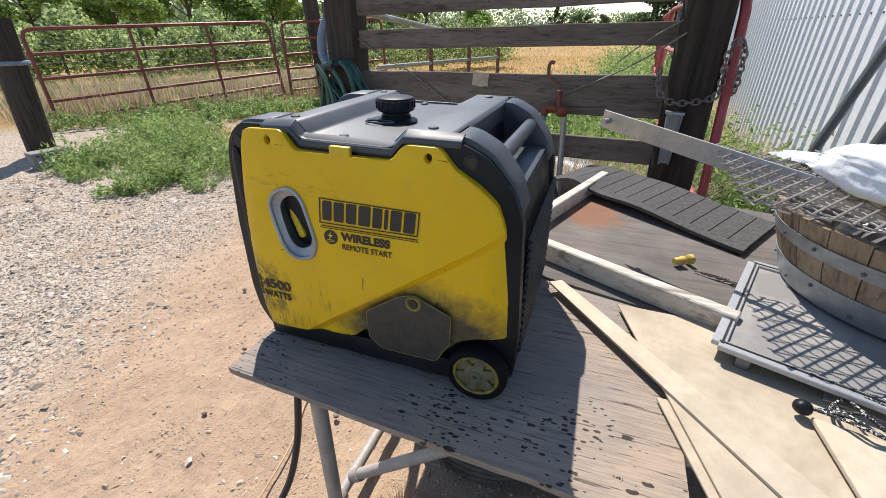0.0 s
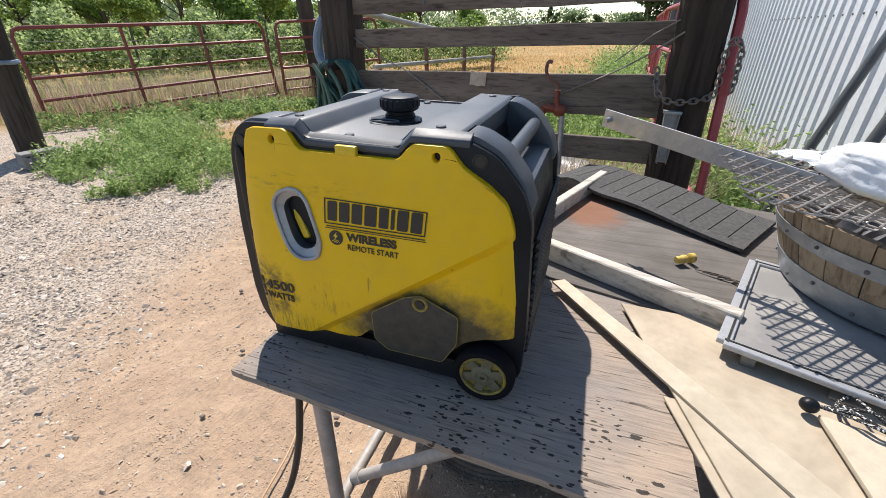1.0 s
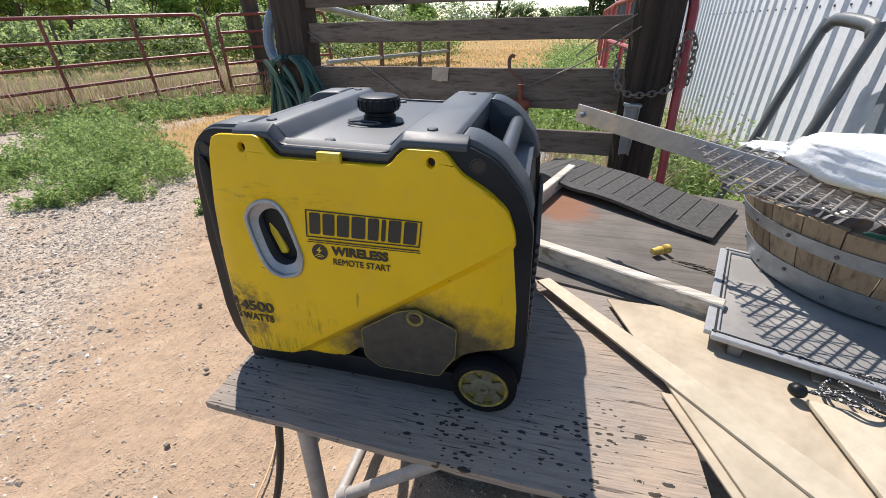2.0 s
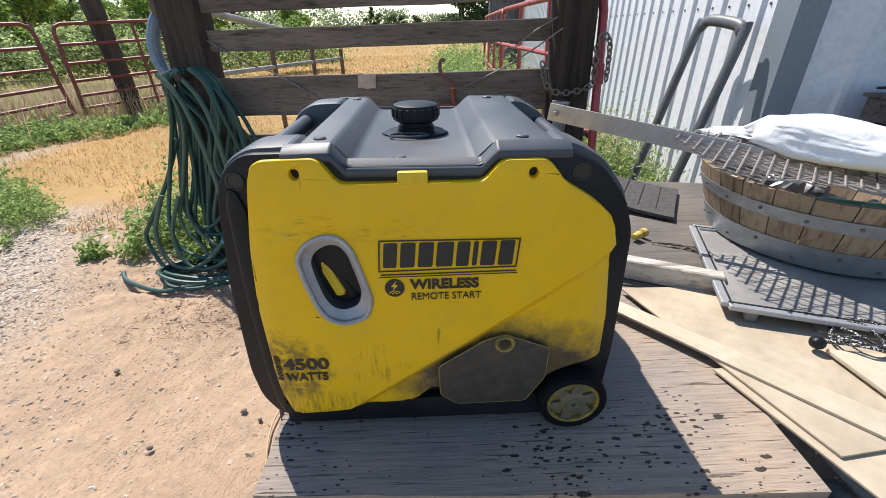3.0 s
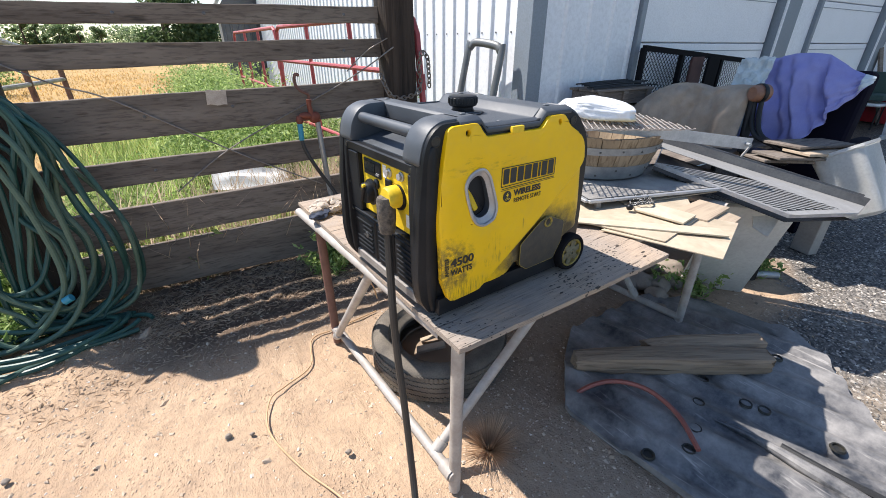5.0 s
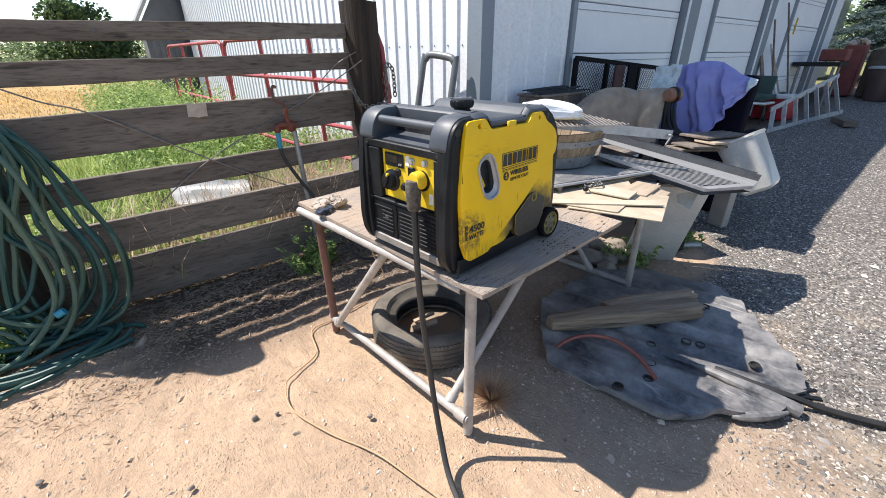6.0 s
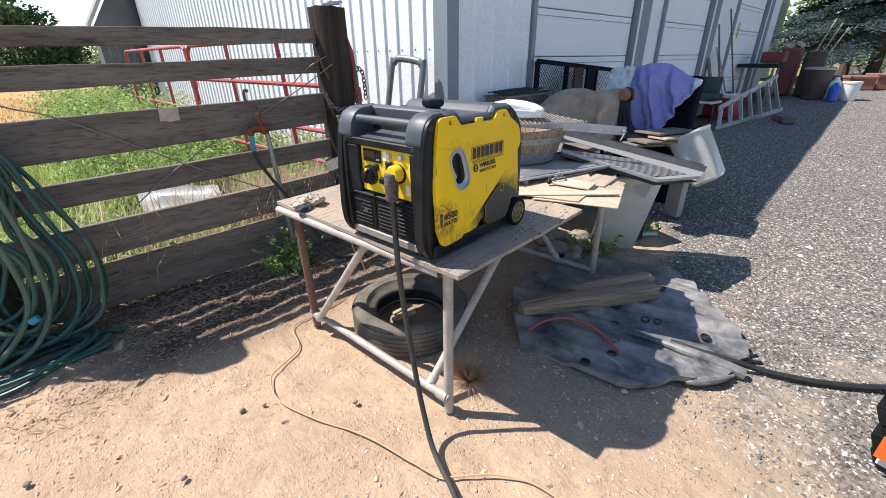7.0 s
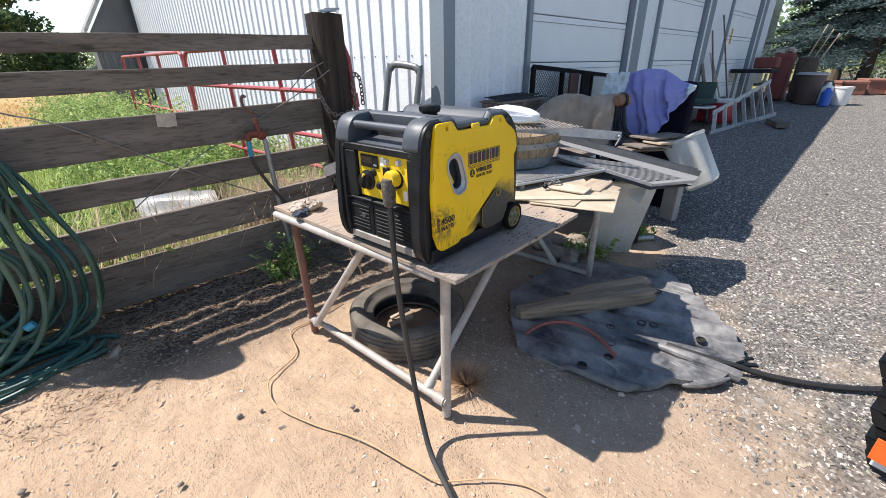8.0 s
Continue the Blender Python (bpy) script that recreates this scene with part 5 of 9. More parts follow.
# ---------------------------------------------------------------- power lead
def build_lead():
    p0 = Vector((-0.150, 0.160, 1.222))
    ld = thing("power_lead", (-0.36, -0.35, 0.0), "black power cable with a yellow locking plug", "power cable")
    pl = part("plug", lathe(bmesh.new(), [(0.030, -0.020), (0.034, -0.016), (0.034, 0.012), (0.029, 0.022), (0.0, 0.024)], p0 + Vector((0.008, 0, 0.005)), 24, spin(0, -90, 0)), M["yellow_plug"], ld, "yellow locking plug")
    bm = bmesh.new()
    lathe(bm, [(0.024, 0.010), (0.028, 0.0), (0.028, -0.05), (0.026, -0.071), (0.0, -0.072)], p0 + Vector((-0.012, 0.002, 0.0)), 20)
    part("grip", bm, M["worn_plug"], pl, "scraped dark plug grip")
    bm = bmesh.new()
    lathe(bm, [(0.0, -0.070), (0.025, -0.0705), (0.026, -0.085), (0.022, -0.100), (0.014, -0.103), (0.0, -0.103)], p0 + Vector((-0.012, 0.002, 0.0)), 20)
    part("collar", bm, M["worn_plug"], pl)
    pts = [p0 + Vector((-0.012, 0.002, -0.09)), (-0.164, 0.158, 1.06), (-0.168, 0.150, 0.95), (-0.175, 0.135, 0.82), (-0.178, 0.115, 0.66), (-0.180, 0.085, 0.48), (-0.190, 0.045, 0.30), (-0.215, -0.02, 0.14), (-0.265, -0.12, 0.035), (-0.33, -0.27, 0.012), (-0.42, -0.47, 0.010), (-0.46, -0.75, 0.010), (-0.40, -1.05, 0.010), (-0.25, -1.35, 0.010)]
    part("cable", tube(bmesh.new(), curve(pts, 6), 0.0125, 10), M["cord_black"], ld)


build_lead()


# ---------------------------------------------------------------- pipe table
TOP = 0.858


def build_table():
    t = thing("pipe_table", (0.85, 0.55, 0.0), "welded pipe table frame with chalky silver paint", "table frame")
    r = 0.024
    legs = [((-0.020, -0.004), (-0.010, 0.004), "pipe_paint"), ((-0.030, 1.150), (-0.040, 1.163), "pipe_rust"), ((1.78, 0.005), (1.80, 0.02), "pipe_paint"), ((1.78, 1.16), (1.80, 1.15), "pipe_rust")]
    for (x, y), (u, v), m in legs:
        part("leg", tube(bmesh.new(), [(x, y, 0.0), (u, v, TOP - 0.03)], r, 14), M[m], t, "rust-brown pipe leg" if m == "pipe_rust" else "")
    # top rails
    for a, b in (((-0.098, -0.03, 0.834), (-0.108, 1.235, 0.834)), ((1.80, -0.05, 0.832), (1.80, 1.2, 0.832))):
        part("rail", tube(bmesh.new(), [a, b], 0.021, 14, False, False), M["pipe_paint"], t)
    for a, b in (((-0.02, 0.0, 0.832), (1.80, 0.02, 0.832)), ((-0.04, 1.163, 0.832), (1.80, 1.14, 0.832)), ((0.85, 0.0, 0.832), (0.85, 1.14, 0.832))):
        part("rail", tube(bmesh.new(), [a, b], 0.022, 12), M["pipe_paint"], t)
    # foot rails and braces
    for a, b in (((-0.035, -0.02, 0.10), (-0.02, 1.20, 0.095)), ((1.78, -0.01, 0.075), (1.76, 1.16, 0.075))):
        part("foot_rail", tube(bmesh.new(), [a, b], 0.022, 12), M["pipe_paint"], t)
    for a, b in (((-0.030, 0.116, 0.105), (0.80, 0.122, 0.825)), ((-0.054, 1.072, 0.10), (-0.085, 0.46, 0.825)), ((1.77, 0.30, 0.08), (1.78, 0.95, 0.82))):
        br = part("brace", tube(bmesh.new(), [a, b], 0.021, 12), M["pipe_paint"], t)
        p = Vector(a)
        d = (Vector(b) - p).normalized()
        part("collar", tube(bmesh.new(), [p + d * 0.01, p + d * 0.055], 0.027, 12), M["pipe_paint"], br)
    for x, y, z in ((-0.034, 0.02, 0.10), (-0.026, 1.13, 0.095)):
        part("clamp", tube(bmesh.new(), [(x, y - 0.03, z), (x, y + 0.03, z)], 0.030, 12), M["pipe_paint"], t)
    # plywood top
    c = [(-0.130, -0.150), (0.898, -0.191), (0.955, 1.275), (-0.098, 1.262)]
    bm = bmesh.new()
    n = 30

    def at(u, v, z):
        p = Vector(c[0]).lerp(Vector(c[1]), u).lerp(Vector(c[3]).lerp(Vector(c[2]), u), v)
        sag = -0.006 * math.sin(math.pi * u) * (1 - v) + 0.003 * noise.noise(Vector((u * 3, v * 3, 2)))
        j = 0.004 * noise.noise(Vector((u * 13, v * 13, 7))) if min(u, v, 1 - u, 1 - v) < 1e-6 else 0
        return Vector((p.x + j, p.y + j, 0.8755 + z + sag))

    g = [[[bm.verts.new(at(i / n, j / n, z)) for j in range(n + 1)] for i in range(n + 1)] for z in (0.0, -0.018)]
    for i in range(n):
        for j in range(n):
            bm.faces.new((g[0][i][j], g[0][i + 1][j], g[0][i + 1][j + 1], g[0][i][j + 1]))
            bm.faces.new((g[1][i][j], g[1][i][j + 1], g[1][i + 1][j + 1], g[1][i + 1][j]))
    for i in range(n):
        for a, b in (((i, 0), (i + 1, 0)), ((i, n), (i + 1, n)), ((0, i), (0, i + 1)), ((n, i), (n, i + 1))):
            bm.faces.new((g[0][a[0]][a[1]], g[0][b[0]][b[1]], g[1][b[0]][b[1]], g[1][a[0]][a[1]]))
    solo("plywood_sheet", bm, M["table_ply"], (0.40, 0.0, 0.858), "sun-greyed plywood table top with oil spots", "table top")


build_table()


def build_tyre():
    c = Vector((0.398, 0.685, 0.0))
    R, r = 0.375, 0.222
    ty = thing("tyre", c, "worn dusty car tyre lying flat under a table", "tyre")
    prof = [(r + 0.004, 0.060), (r, 0.050), (r + 0.014, 0.040), (r + 0.05, 0.012), (R - 0.06, 0.003), (R - 0.03, 0.006), (R - 0.010, 0.018), (R - 0.002, 0.036), (R, 0.10), (R - 0.002, 0.164), (R - 0.009, 0.182), (R - 0.028, 0.196), (R - 0.06, 0.201), (R - 0.09, 0.193), (r + 0.045, 0.166), (r + 0.014, 0.153), (r + 0.004, 0.146), (r, 0.136), (r + 0.006, 0.128), (r + 0.03, 0.138), (R - 0.07, 0.172), (R - 0.035, 0.16), (R - 0.030, 0.10), (R - 0.035, 0.04), (R - 0.07, 0.026), (r + 0.03, 0.054), (r + 0.004, 0.060)]
    part("carcass", lathe(bmesh.new(), prof, c, 72), M["rubber"], ty)
    for row, z0 in enumerate((0.038, 0.069, 0.100, 0.131, 0.162)):
        bm = bmesh.new()
        n = 104
        for j in range(n):
            a = 2 * math.pi * (j + 0.5 * (row % 2)) / n
            s = 0.0235 if row not in (0, 4) else 0.021
            box(bm, c + Vector(((R - 0.0005) * math.cos(a), (R - 0.0005) * math.sin(a), z0)), (0.006, s * 0.88, 0.027), spin(0, 0, math.degrees(a)) @ spin(24 if row % 2 else -24, 0, 0))
        part("tread", bm, M["rubber"], ty)
    bm = bmesh.new()
    lathe(bm, [(0.0, 0.03), (0.13, 0.028), (0.22, 0.022), (0.26, 0.012)], c, 24)
    for v in bm.verts:
        v.co.z += 0.02 * noise.noise(v.co * 9)
    solo("dirt_heap", bm, M["clod"], c, "dark dirt and leaves inside a tyre", "dirt", kind="stuff")
    bm = bmesh.new()
    bar(bm, c + Vector((-0.12, 0.05, 0.06)), c + Vector((0.02, -0.03, 0.09)), 0.05, 0.02, 0.003)
    bar(bm, c + Vector((-0.05, 0.12, 0.05)), c + Vector((0.09, 0.08, 0.07)), 0.03, 0.015, 0.003)
    solo("wood_scrap", bm, M["board_brown"], c + Vector((0, 0, 0.04)), "broken brown wood scraps inside a tyre", "scrap wood")


build_tyre()


# ---------------------------------------------------------------- boards, screen and basket on the table's far half
def board(name, outline, z, thick, mat, label, cat="board", group="", tilt=None, bev=0.0015):
    """A flat board whose top is at z; tilt(x, y) adds height."""
    pts = [(x, y, z + (tilt(x, y) if tilt else 0)) for x, y in outline]
    bm = slab(bmesh.new(), pts, (0, 0, -thick), bev)
    cx, cy = sum(p[0] for p in pts) / len(pts), sum(p[1] for p in pts) / len(pts)
    return solo(name, bm, mat, (cx, cy, min(p[2] for p in pts) - thick), label, cat, group)


def build_boards():
    g = "boards stacked on the table"
    board("plywood_sheet", [(0.47, 0.56), (1.95, 0.20), (2.05, 1.30), (0.62, 1.60)], 0.882, 0.012, M["ply_grey"], "stained grey plywood sheet under loose timber", "board", g)
    board("hardboard_panel", [(0.862, 0.098), (1.000, -0.345), (1.440, -0.228), (1.300, 0.10)], 0.888, 0.006, M["board"], "beige hardboard panel jutting over the table edge", "board", g)
    board("hardboard_panel", [(0.782, 0.436), (0.955, -0.14), (1.32, -0.10), (1.62, 0.10), (1.34, 0.42)], 0.896, 0.006, M["board"], "beige dusty hardboard panel", "board", g)
    board("board_strip", [(0.575, 0.478), (0.612, 0.502), (1.262, -0.216), (1.205, -0.280)], 0.904, 0.007, M["board_light"], "long narrow pale board strip", "board", g)
    board("board_offcut", [(1.150, 0.122), (1.300, 0.092), (1.316, -0.092), (1.168, -0.106)], 0.914, 0.010, M["board_light"], "small pale rectangular board offcut", "board", g)
    board("plywood_offcut", [(1.30, 0.02), (1.60, 0.02), (1.60, -0.125), (1.33, -0.14)], 0.897, 0.014, M["board_brown"], "small brown plywood offcut with sharp corners", "board", g)
    board("plywood_offcut", [(1.34, -0.10), (1.60, -0.06), (1.55, -0.20), (1.40, -0.215)], 0.880, 0.012, M["board_brown"], "brown plywood offcut lying lower", "board", g)
    board("hardboard_panel", [(1.20, 0.20), (1.80, 0.02), (1.86, 0.30), (1.30, 0.42)], 0.9035, 0.006, M["board_brown"], "brown board beneath the window screen", "board", g)
    for a, b, lab in (((0.50, 0.690, 0.918), (1.075, 0.405, 0.918), "whitewashed flaking timber across grey plywood"), ((0.47, 0.92, 0.916), (0.72, 1.60, 0.916), "short whitewashed timber leaning under a rubber mat")):
        bm = bar(bmesh.new(), a, b, 0.042, 0.068, 0.004)
        solo("timber", bm, M["timber"], (Vector(a) + Vector(b)) / 2 - Vector((0, 0, 0.035)), lab, "timber", "painted timbers")
    # ribbed rubber mat, humped where it crosses the timber
    p0, p1 = Vector((0.55, 1.68)), Vector((1.32, 1.10))
    side_v = Vector((0.20, 0.33))

    def mat_at(u, v):
        q = p0.lerp(p1, u) + side_v * (v - 0.55)
        z = 0.905 + (0.055 - 0.032 * v) * math.exp(-((u - 0.16) / 0.13) ** 2) + 0.035 * math.exp(-((u - 0.45) / 0.3) ** 2) - 0.020 * (1 - v) * math.exp(-((u - 0.2) / 0.25) ** 2)
        return Vector((q.x, q.y, z))

    def slab_of(u0, u1, v0, v1, lo, hi, nu, nv):
        bm = bmesh.new()
        grid = [[[bm.verts.new(mat_at(u0 + (u1 - u0) * i / nu, v0 + (v1 - v0) * j / nv) + UP * h) for j in range(nv + 1)] for i in range(nu + 1)] for h in (lo, hi)]
        for i in range(nu):
            for j in range(nv):
                for g_ in grid:
                    bm.faces.new((g_[i][j], g_[i + 1][j], g_[i + 1][j + 1], g_[i][j + 1]))
        rim = [(i, 0) for i in range(nu)] + [(nu, j) for j in range(nv)] + [(i, nv) for i in range(nu, 0, -1)] + [(0, j) for j in range(nv, 0, -1)]
        for (i, j), (k, l) in zip(rim, rim[1:] + rim[:1]):
            bm.faces.new((grid[0][i][j], grid[0][k][l], grid[1][k][l], grid[1][i][j]))
        return bm

    rm = thing("rubber_mat", (0.9, 1.4, 0.885), "grooved black rubber mat curling over timber", "mat")
    part("base", slab_of(0, 1, 0, 1, -0.014, -0.005, 60, 8), M["rubber_mat"], rm)
    part("border", slab_of(0, 1, 0, 0.14, -0.006, 0.0, 60, 2), M["rubber_mat"], rm)
    for j in range(13):
        part("rib", slab_of((j + 0.03) / 13, (j + 0.97) / 13, 0.142, 0.998, -0.006, 0.0, 5, 8), M["rubber_mat"], rm)
    # window screen
    sc = thing("window_screen", (1.45, 0.35, 0.905), "old aluminium window screen lying flat on boards", "window screen")
    cs = [Vector((1.005, 0.280, 0.935)), Vector((1.824, 0.003, 0.920)), Vector((2.02, 0.46, 0.920)), Vector((1.20, 0.775, 0.93))]
    for a, b in zip(cs, cs[1:] + cs[:1]):
        d = (b - a).normalized()
        f = part("frame_bar", bar(bmesh.new(), a - d * 0.0, b + d * 0.0, 0.032, 0.014, 0.002), M["alu"], sc)
        n_ = Vector((-d.y, d.x, 0)) * 0.006
        part("spline", bar(bmesh.new(), a + n_ + Vector((0, 0, 0.0075)), b + n_ + Vector((0, 0, 0.0075)), 0.005, 0.003), M["ink"], f)
    part("mesh", slab(bmesh.new(), [p - Vector((0, 0, 0.003)) for p in cs], (0, 0, 0.002)), M["screen"], sc, "dusty grey insect mesh")
    bm = new_box((1.06, 0.262, 0.910), (0.03, 0.02, 0.035), spin(0, 0, -18), 0.002)
    part("tab", bm, M["steel_dark"], sc)


build_boards()


def build_basket():
    c = Vector((1.58, 0.70, 0.937))
    h, rb, rt = 0.236, 0.315, 0.398
    bk = thing("barrel_planter", c, "half barrel with oak staves and galvanised hoops", "half barrel")
    n = 26
    for j in range(n):
        a0, a1 = 2 * math.pi * (j + 0.02) / n, 2 * math.pi * (j + 0.98) / n
        dz = 0.006 * noise.noise(Vector((j * 2.3, 0, 0)))
        bm = bmesh.new()
        rows = []
        for z, r in ((0.0, rb), (h * 0.5, (rb + rt) / 2 + 0.008), (h + dz, rt)):
            ring = []
            for rr in (r, r - 0.024):
                for a in ((a0, (a0 + a1) / 2, a1) if rr == r else (a1, (a0 + a1) / 2, a0)):
                    ring.append(bm.verts.new(c + Vector((rr * math.cos(a), rr * math.sin(a), z))))
            rows.append(ring)
        for p, q in zip(rows, rows[1:]):
            for k in range(6):
                bm.faces.new((p[k], p[(k + 1) % 6], q[(k + 1) % 6], q[k]))
        bm.faces.new(rows[0])
        bm.faces.new(rows[-1])
        part("stave", bm, M["stave"], bk)
    for z0, z1 in ((0.0, 0.078), (0.144, 0.186)):
        ra, rb_ = rb + (rt - rb) * z0 / h + 0.009, rb + (rt - rb) * z1 / h + 0.009
        bd = part("hoop", lathe(bmesh.new(), [(ra, z0 + 0.001), (rb_, z1), (rb_ - 0.003, z1), (ra - 0.003, z0 + 0.001), (ra, z0 + 0.001)], c, 64), M["galv"], bk, "galvanised steel hoop with rivets")
        for j in range(20):
            a = 2 * math.pi * j / 20 + 0.1
            z = (z0 + z1) / 2 + (0.016 if j % 2 else -0.016) * (1 if z0 == 0 else 0.2)
            r = rb + (rt - rb) * z / h + 0.010
            part("rivet", lathe(bmesh.new(), [(0.006, 0), (0.005, 0.003), (0.0, 0.004)], c + Vector((r * math.cos(a), r * math.sin(a), z)), 7, frame_of((0, 0, 0), (-math.sin(a), math.cos(a), 0), (math.cos(a), math.sin(a), 0)).to_3x3().to_4x4()), M["screw"], bd)
    part("bottom", lathe(bmesh.new(), [(rb - 0.02, 0.01), (rb - 0.02, 0.03), (0.0, 0.03)], c, 32), M["stave"], bk)
    # clutter inside
    bm = new_box(c + Vector((-0.05, -0.22, 0.13)), (0.20, 0.08, 0.07), spin(0, 0, -25), 0.006)
    solo("carton", bm, M["brick_red"], c + Vector((-0.05, -0.22, 0.08)), "faded red carton inside a half barrel", "box")
    bm = bmesh.new()
    m = frame_of((0, 0, 0), (0, 0, 1), (0.9, -0.45, 0.1)).to_3x3().to_4x4()
    lathe(bm, [(0.0, -0.11), (0.024, -0.11), (0.028, -0.10), (0.028, 0.05), (0.016, 0.08), (0.010, 0.11), (0.0, 0.11)], c + Vector((-0.10, -0.22, 0.178)), 16, m)
    solo("bottle", bm, M["green_can"], c + Vector((-0.12, -0.23, 0.15)), "green plastic bottle inside a half barrel", "bottle")
    bm = bmesh.new()
    for j in range(10):
        lump(bm, c + Vector((random.uniform(-0.2, 0.2), random.uniform(-0.2, 0.2), 0.05 + 0.04 * random.random())), (0.10, 0.05, 0.035), 0.8, 3, j * 3.1, spin(20 * j, 13 * j, 37 * j))
    solo("scrap_heap", bm, M["steel_dark"], c + Vector((0, 0, 0.03)), "dark rusty scrap filling a half barrel", "scrap", kind="stuff")


build_basket()


def build_rack():
    a, b = Vector((0.655, 0.975, 1.330)), Vector((2.042, 0.012, 1.128))
    d = (b - a).normalized()
    n = Vector((-d.y, d.x, 0)).normalized()
    rk = thing("metal_rack", (1.5, 0.6, 1.15), "steel angle and wire grid rack lying over a half barrel", "rack")
    bm = bmesh.new()
    m = frame_of((0, 0, 0), d)
    up = m.to_3x3() @ Vector((0, 0, 1))
    bar(bm, a, b, 0.004, 0.062, 0.001)
    part("angle_bar", bm, M["alu"], rk, "bright galvanised flat bar")
    for p in (a + d * 0.03, b - d * 0.03):
        part("bolt", tube(bmesh.new(), [p - n * 0.035, p + n * 0.02], 0.009, 10), M["galv"], rk)
    bm = bmesh.new()
    tube(bm, [b - d * 0.02 - n * 0.03, b - d * 0.05 - n * 0.03 - up * 0.07], 0.007, 8)
    part("bolt", bm, M["steel_dark"], rk)
    # welded grid lying on the bar
    q0, q1, q3 = Vector((1.000, 0.428, 1.258)), Vector((1.80, 0.205, 1.205)), Vector((0.985, 0.800, 1.305))
    eu, ev = (q1 - q0).normalized(), (q3 - q0).normalized()
    en = eu.cross(ev).normalized()
    # rods and wires run slantwise across the sheet
    L1, L2 = (q1 - q0).length, (q3 - q0).length
    du, dv = ev.cross(en), en.cross(eu)
    du, dv = du / du.dot(eu), dv / dv.dot(ev)

    def clipped(o, d):
        lo, hi = -3.0, 3.0
        for k, L in ((du, L1), (dv, L2)):
            a, b = (o - q0).dot(k), d.dot(k)
            t0, t1 = sorted(((0.0 - a) / b, (L - a) / b))
            lo, hi = max(lo, t0), min(hi, t1)
        return (o + d * lo, o + d * hi) if hi - lo > 0.02 else None

    rod = Vector((0.66, 0.75, 0.0))
    rod = (rod - en * rod.dot(en)).normalized()
    web = Vector((0.83, -0.55, 0.0))
    web = (web - en * web.dot(en)).normalized()
    mid = q0 + eu * (L1 / 2) + ev * (L2 / 2)
    for k in range(-26, 27):
        c = clipped(mid + web * (0.033 * k), rod)
        if c:
            part("rod", tube(bmesh.new(), [c[0], c[0].lerp(c[1], 0.5) + en * 0.003, c[1]], 0.0030, 6), M["rack_steel"], rk)
    for k in range(-40, 41):
        c = clipped(mid + rod * (0.021 * k) - en * 0.006, web)
        if c:
            n = max(2, int((c[1] - c[0]).length / 0.0195))
            zig = [c[0].lerp(c[1], i / n) + rod * (0.0065 * (1 if (i // 2 + k) % 2 else -1)) - en * 0.003 * math.sin(math.pi * i / n) for i in range(n + 1)]
            part("wire", tube(bmesh.new(), zig, 0.0025, 5), M["rack_steel"], rk)
    # white bag of something soft on the rack
    bc = Vector((1.345, 0.585, 1.305))
    bag_m = frame_of((0, 0, 0), (0.66, -0.745, -0.08)).to_3x3().to_4x4()

    def wrap(v, k):
        return 1 + 0.16 * noise.noise(v * 1.6 + Vector((k, 0, 0))) + 0.05 * abs(noise.noise(v * 4.2 + Vector((0, k, 0)))) + 0.012 * abs(noise.noise(v * 9.0))

    bm = bmesh.new()
    r = bmesh.ops.create_icosphere(bm, subdivisions=5, radius=1.0)
    for v in r["verts"]:
        p = v.co.copy()
        # squared-off far end, pinched near end
        e = 0.55 if p.x > 0 else 1.0
        p = Vector((math.copysign(abs(p.x) ** e, p.x), math.copysign(abs(p.y) ** 0.75, p.y), math.copysign(abs(p.z) ** 0.8, p.z))) * wrap(v.co, 3.0)
        p.z = max(p.z, -0.55)
        p.z *= 1.0 - 0.28 * max(0.0, p.x) - 0.55 * max(0.0, -p.x - 0.25)
        if p.x < -0.75:
            p.x, p.y, p.z = -0.75 + (p.x + 0.75) * 4.0, p.y * 0.36, p.z * 0.50 - 0.22 - 2.0 * max(0.0, -0.75 - p.x)
        v.co = bc + (bag_m @ Vector((p.x * 0.215 + 0.02, p.y * 0.130, p.z * 0.066)))
    k = Mat("thin_white_bag")
    c = k.mix(k.ramp(k.axis(2), 0.030, 0.012), (0.76, 0.765, 0.77), (0.66, 0.56, 0.33))
    k.bump(k.noise(20.0, 4, 0.55, None, 0.8), 0.35, 0.012)
    M["bag"] = k.done(c, 0.35, 0.0, 0.4)
    solo("plastic_bag", bm, M["bag"], bc - up * 0.05, "crumpled white plastic bag lying on a wire rack", "bag")


build_rack()


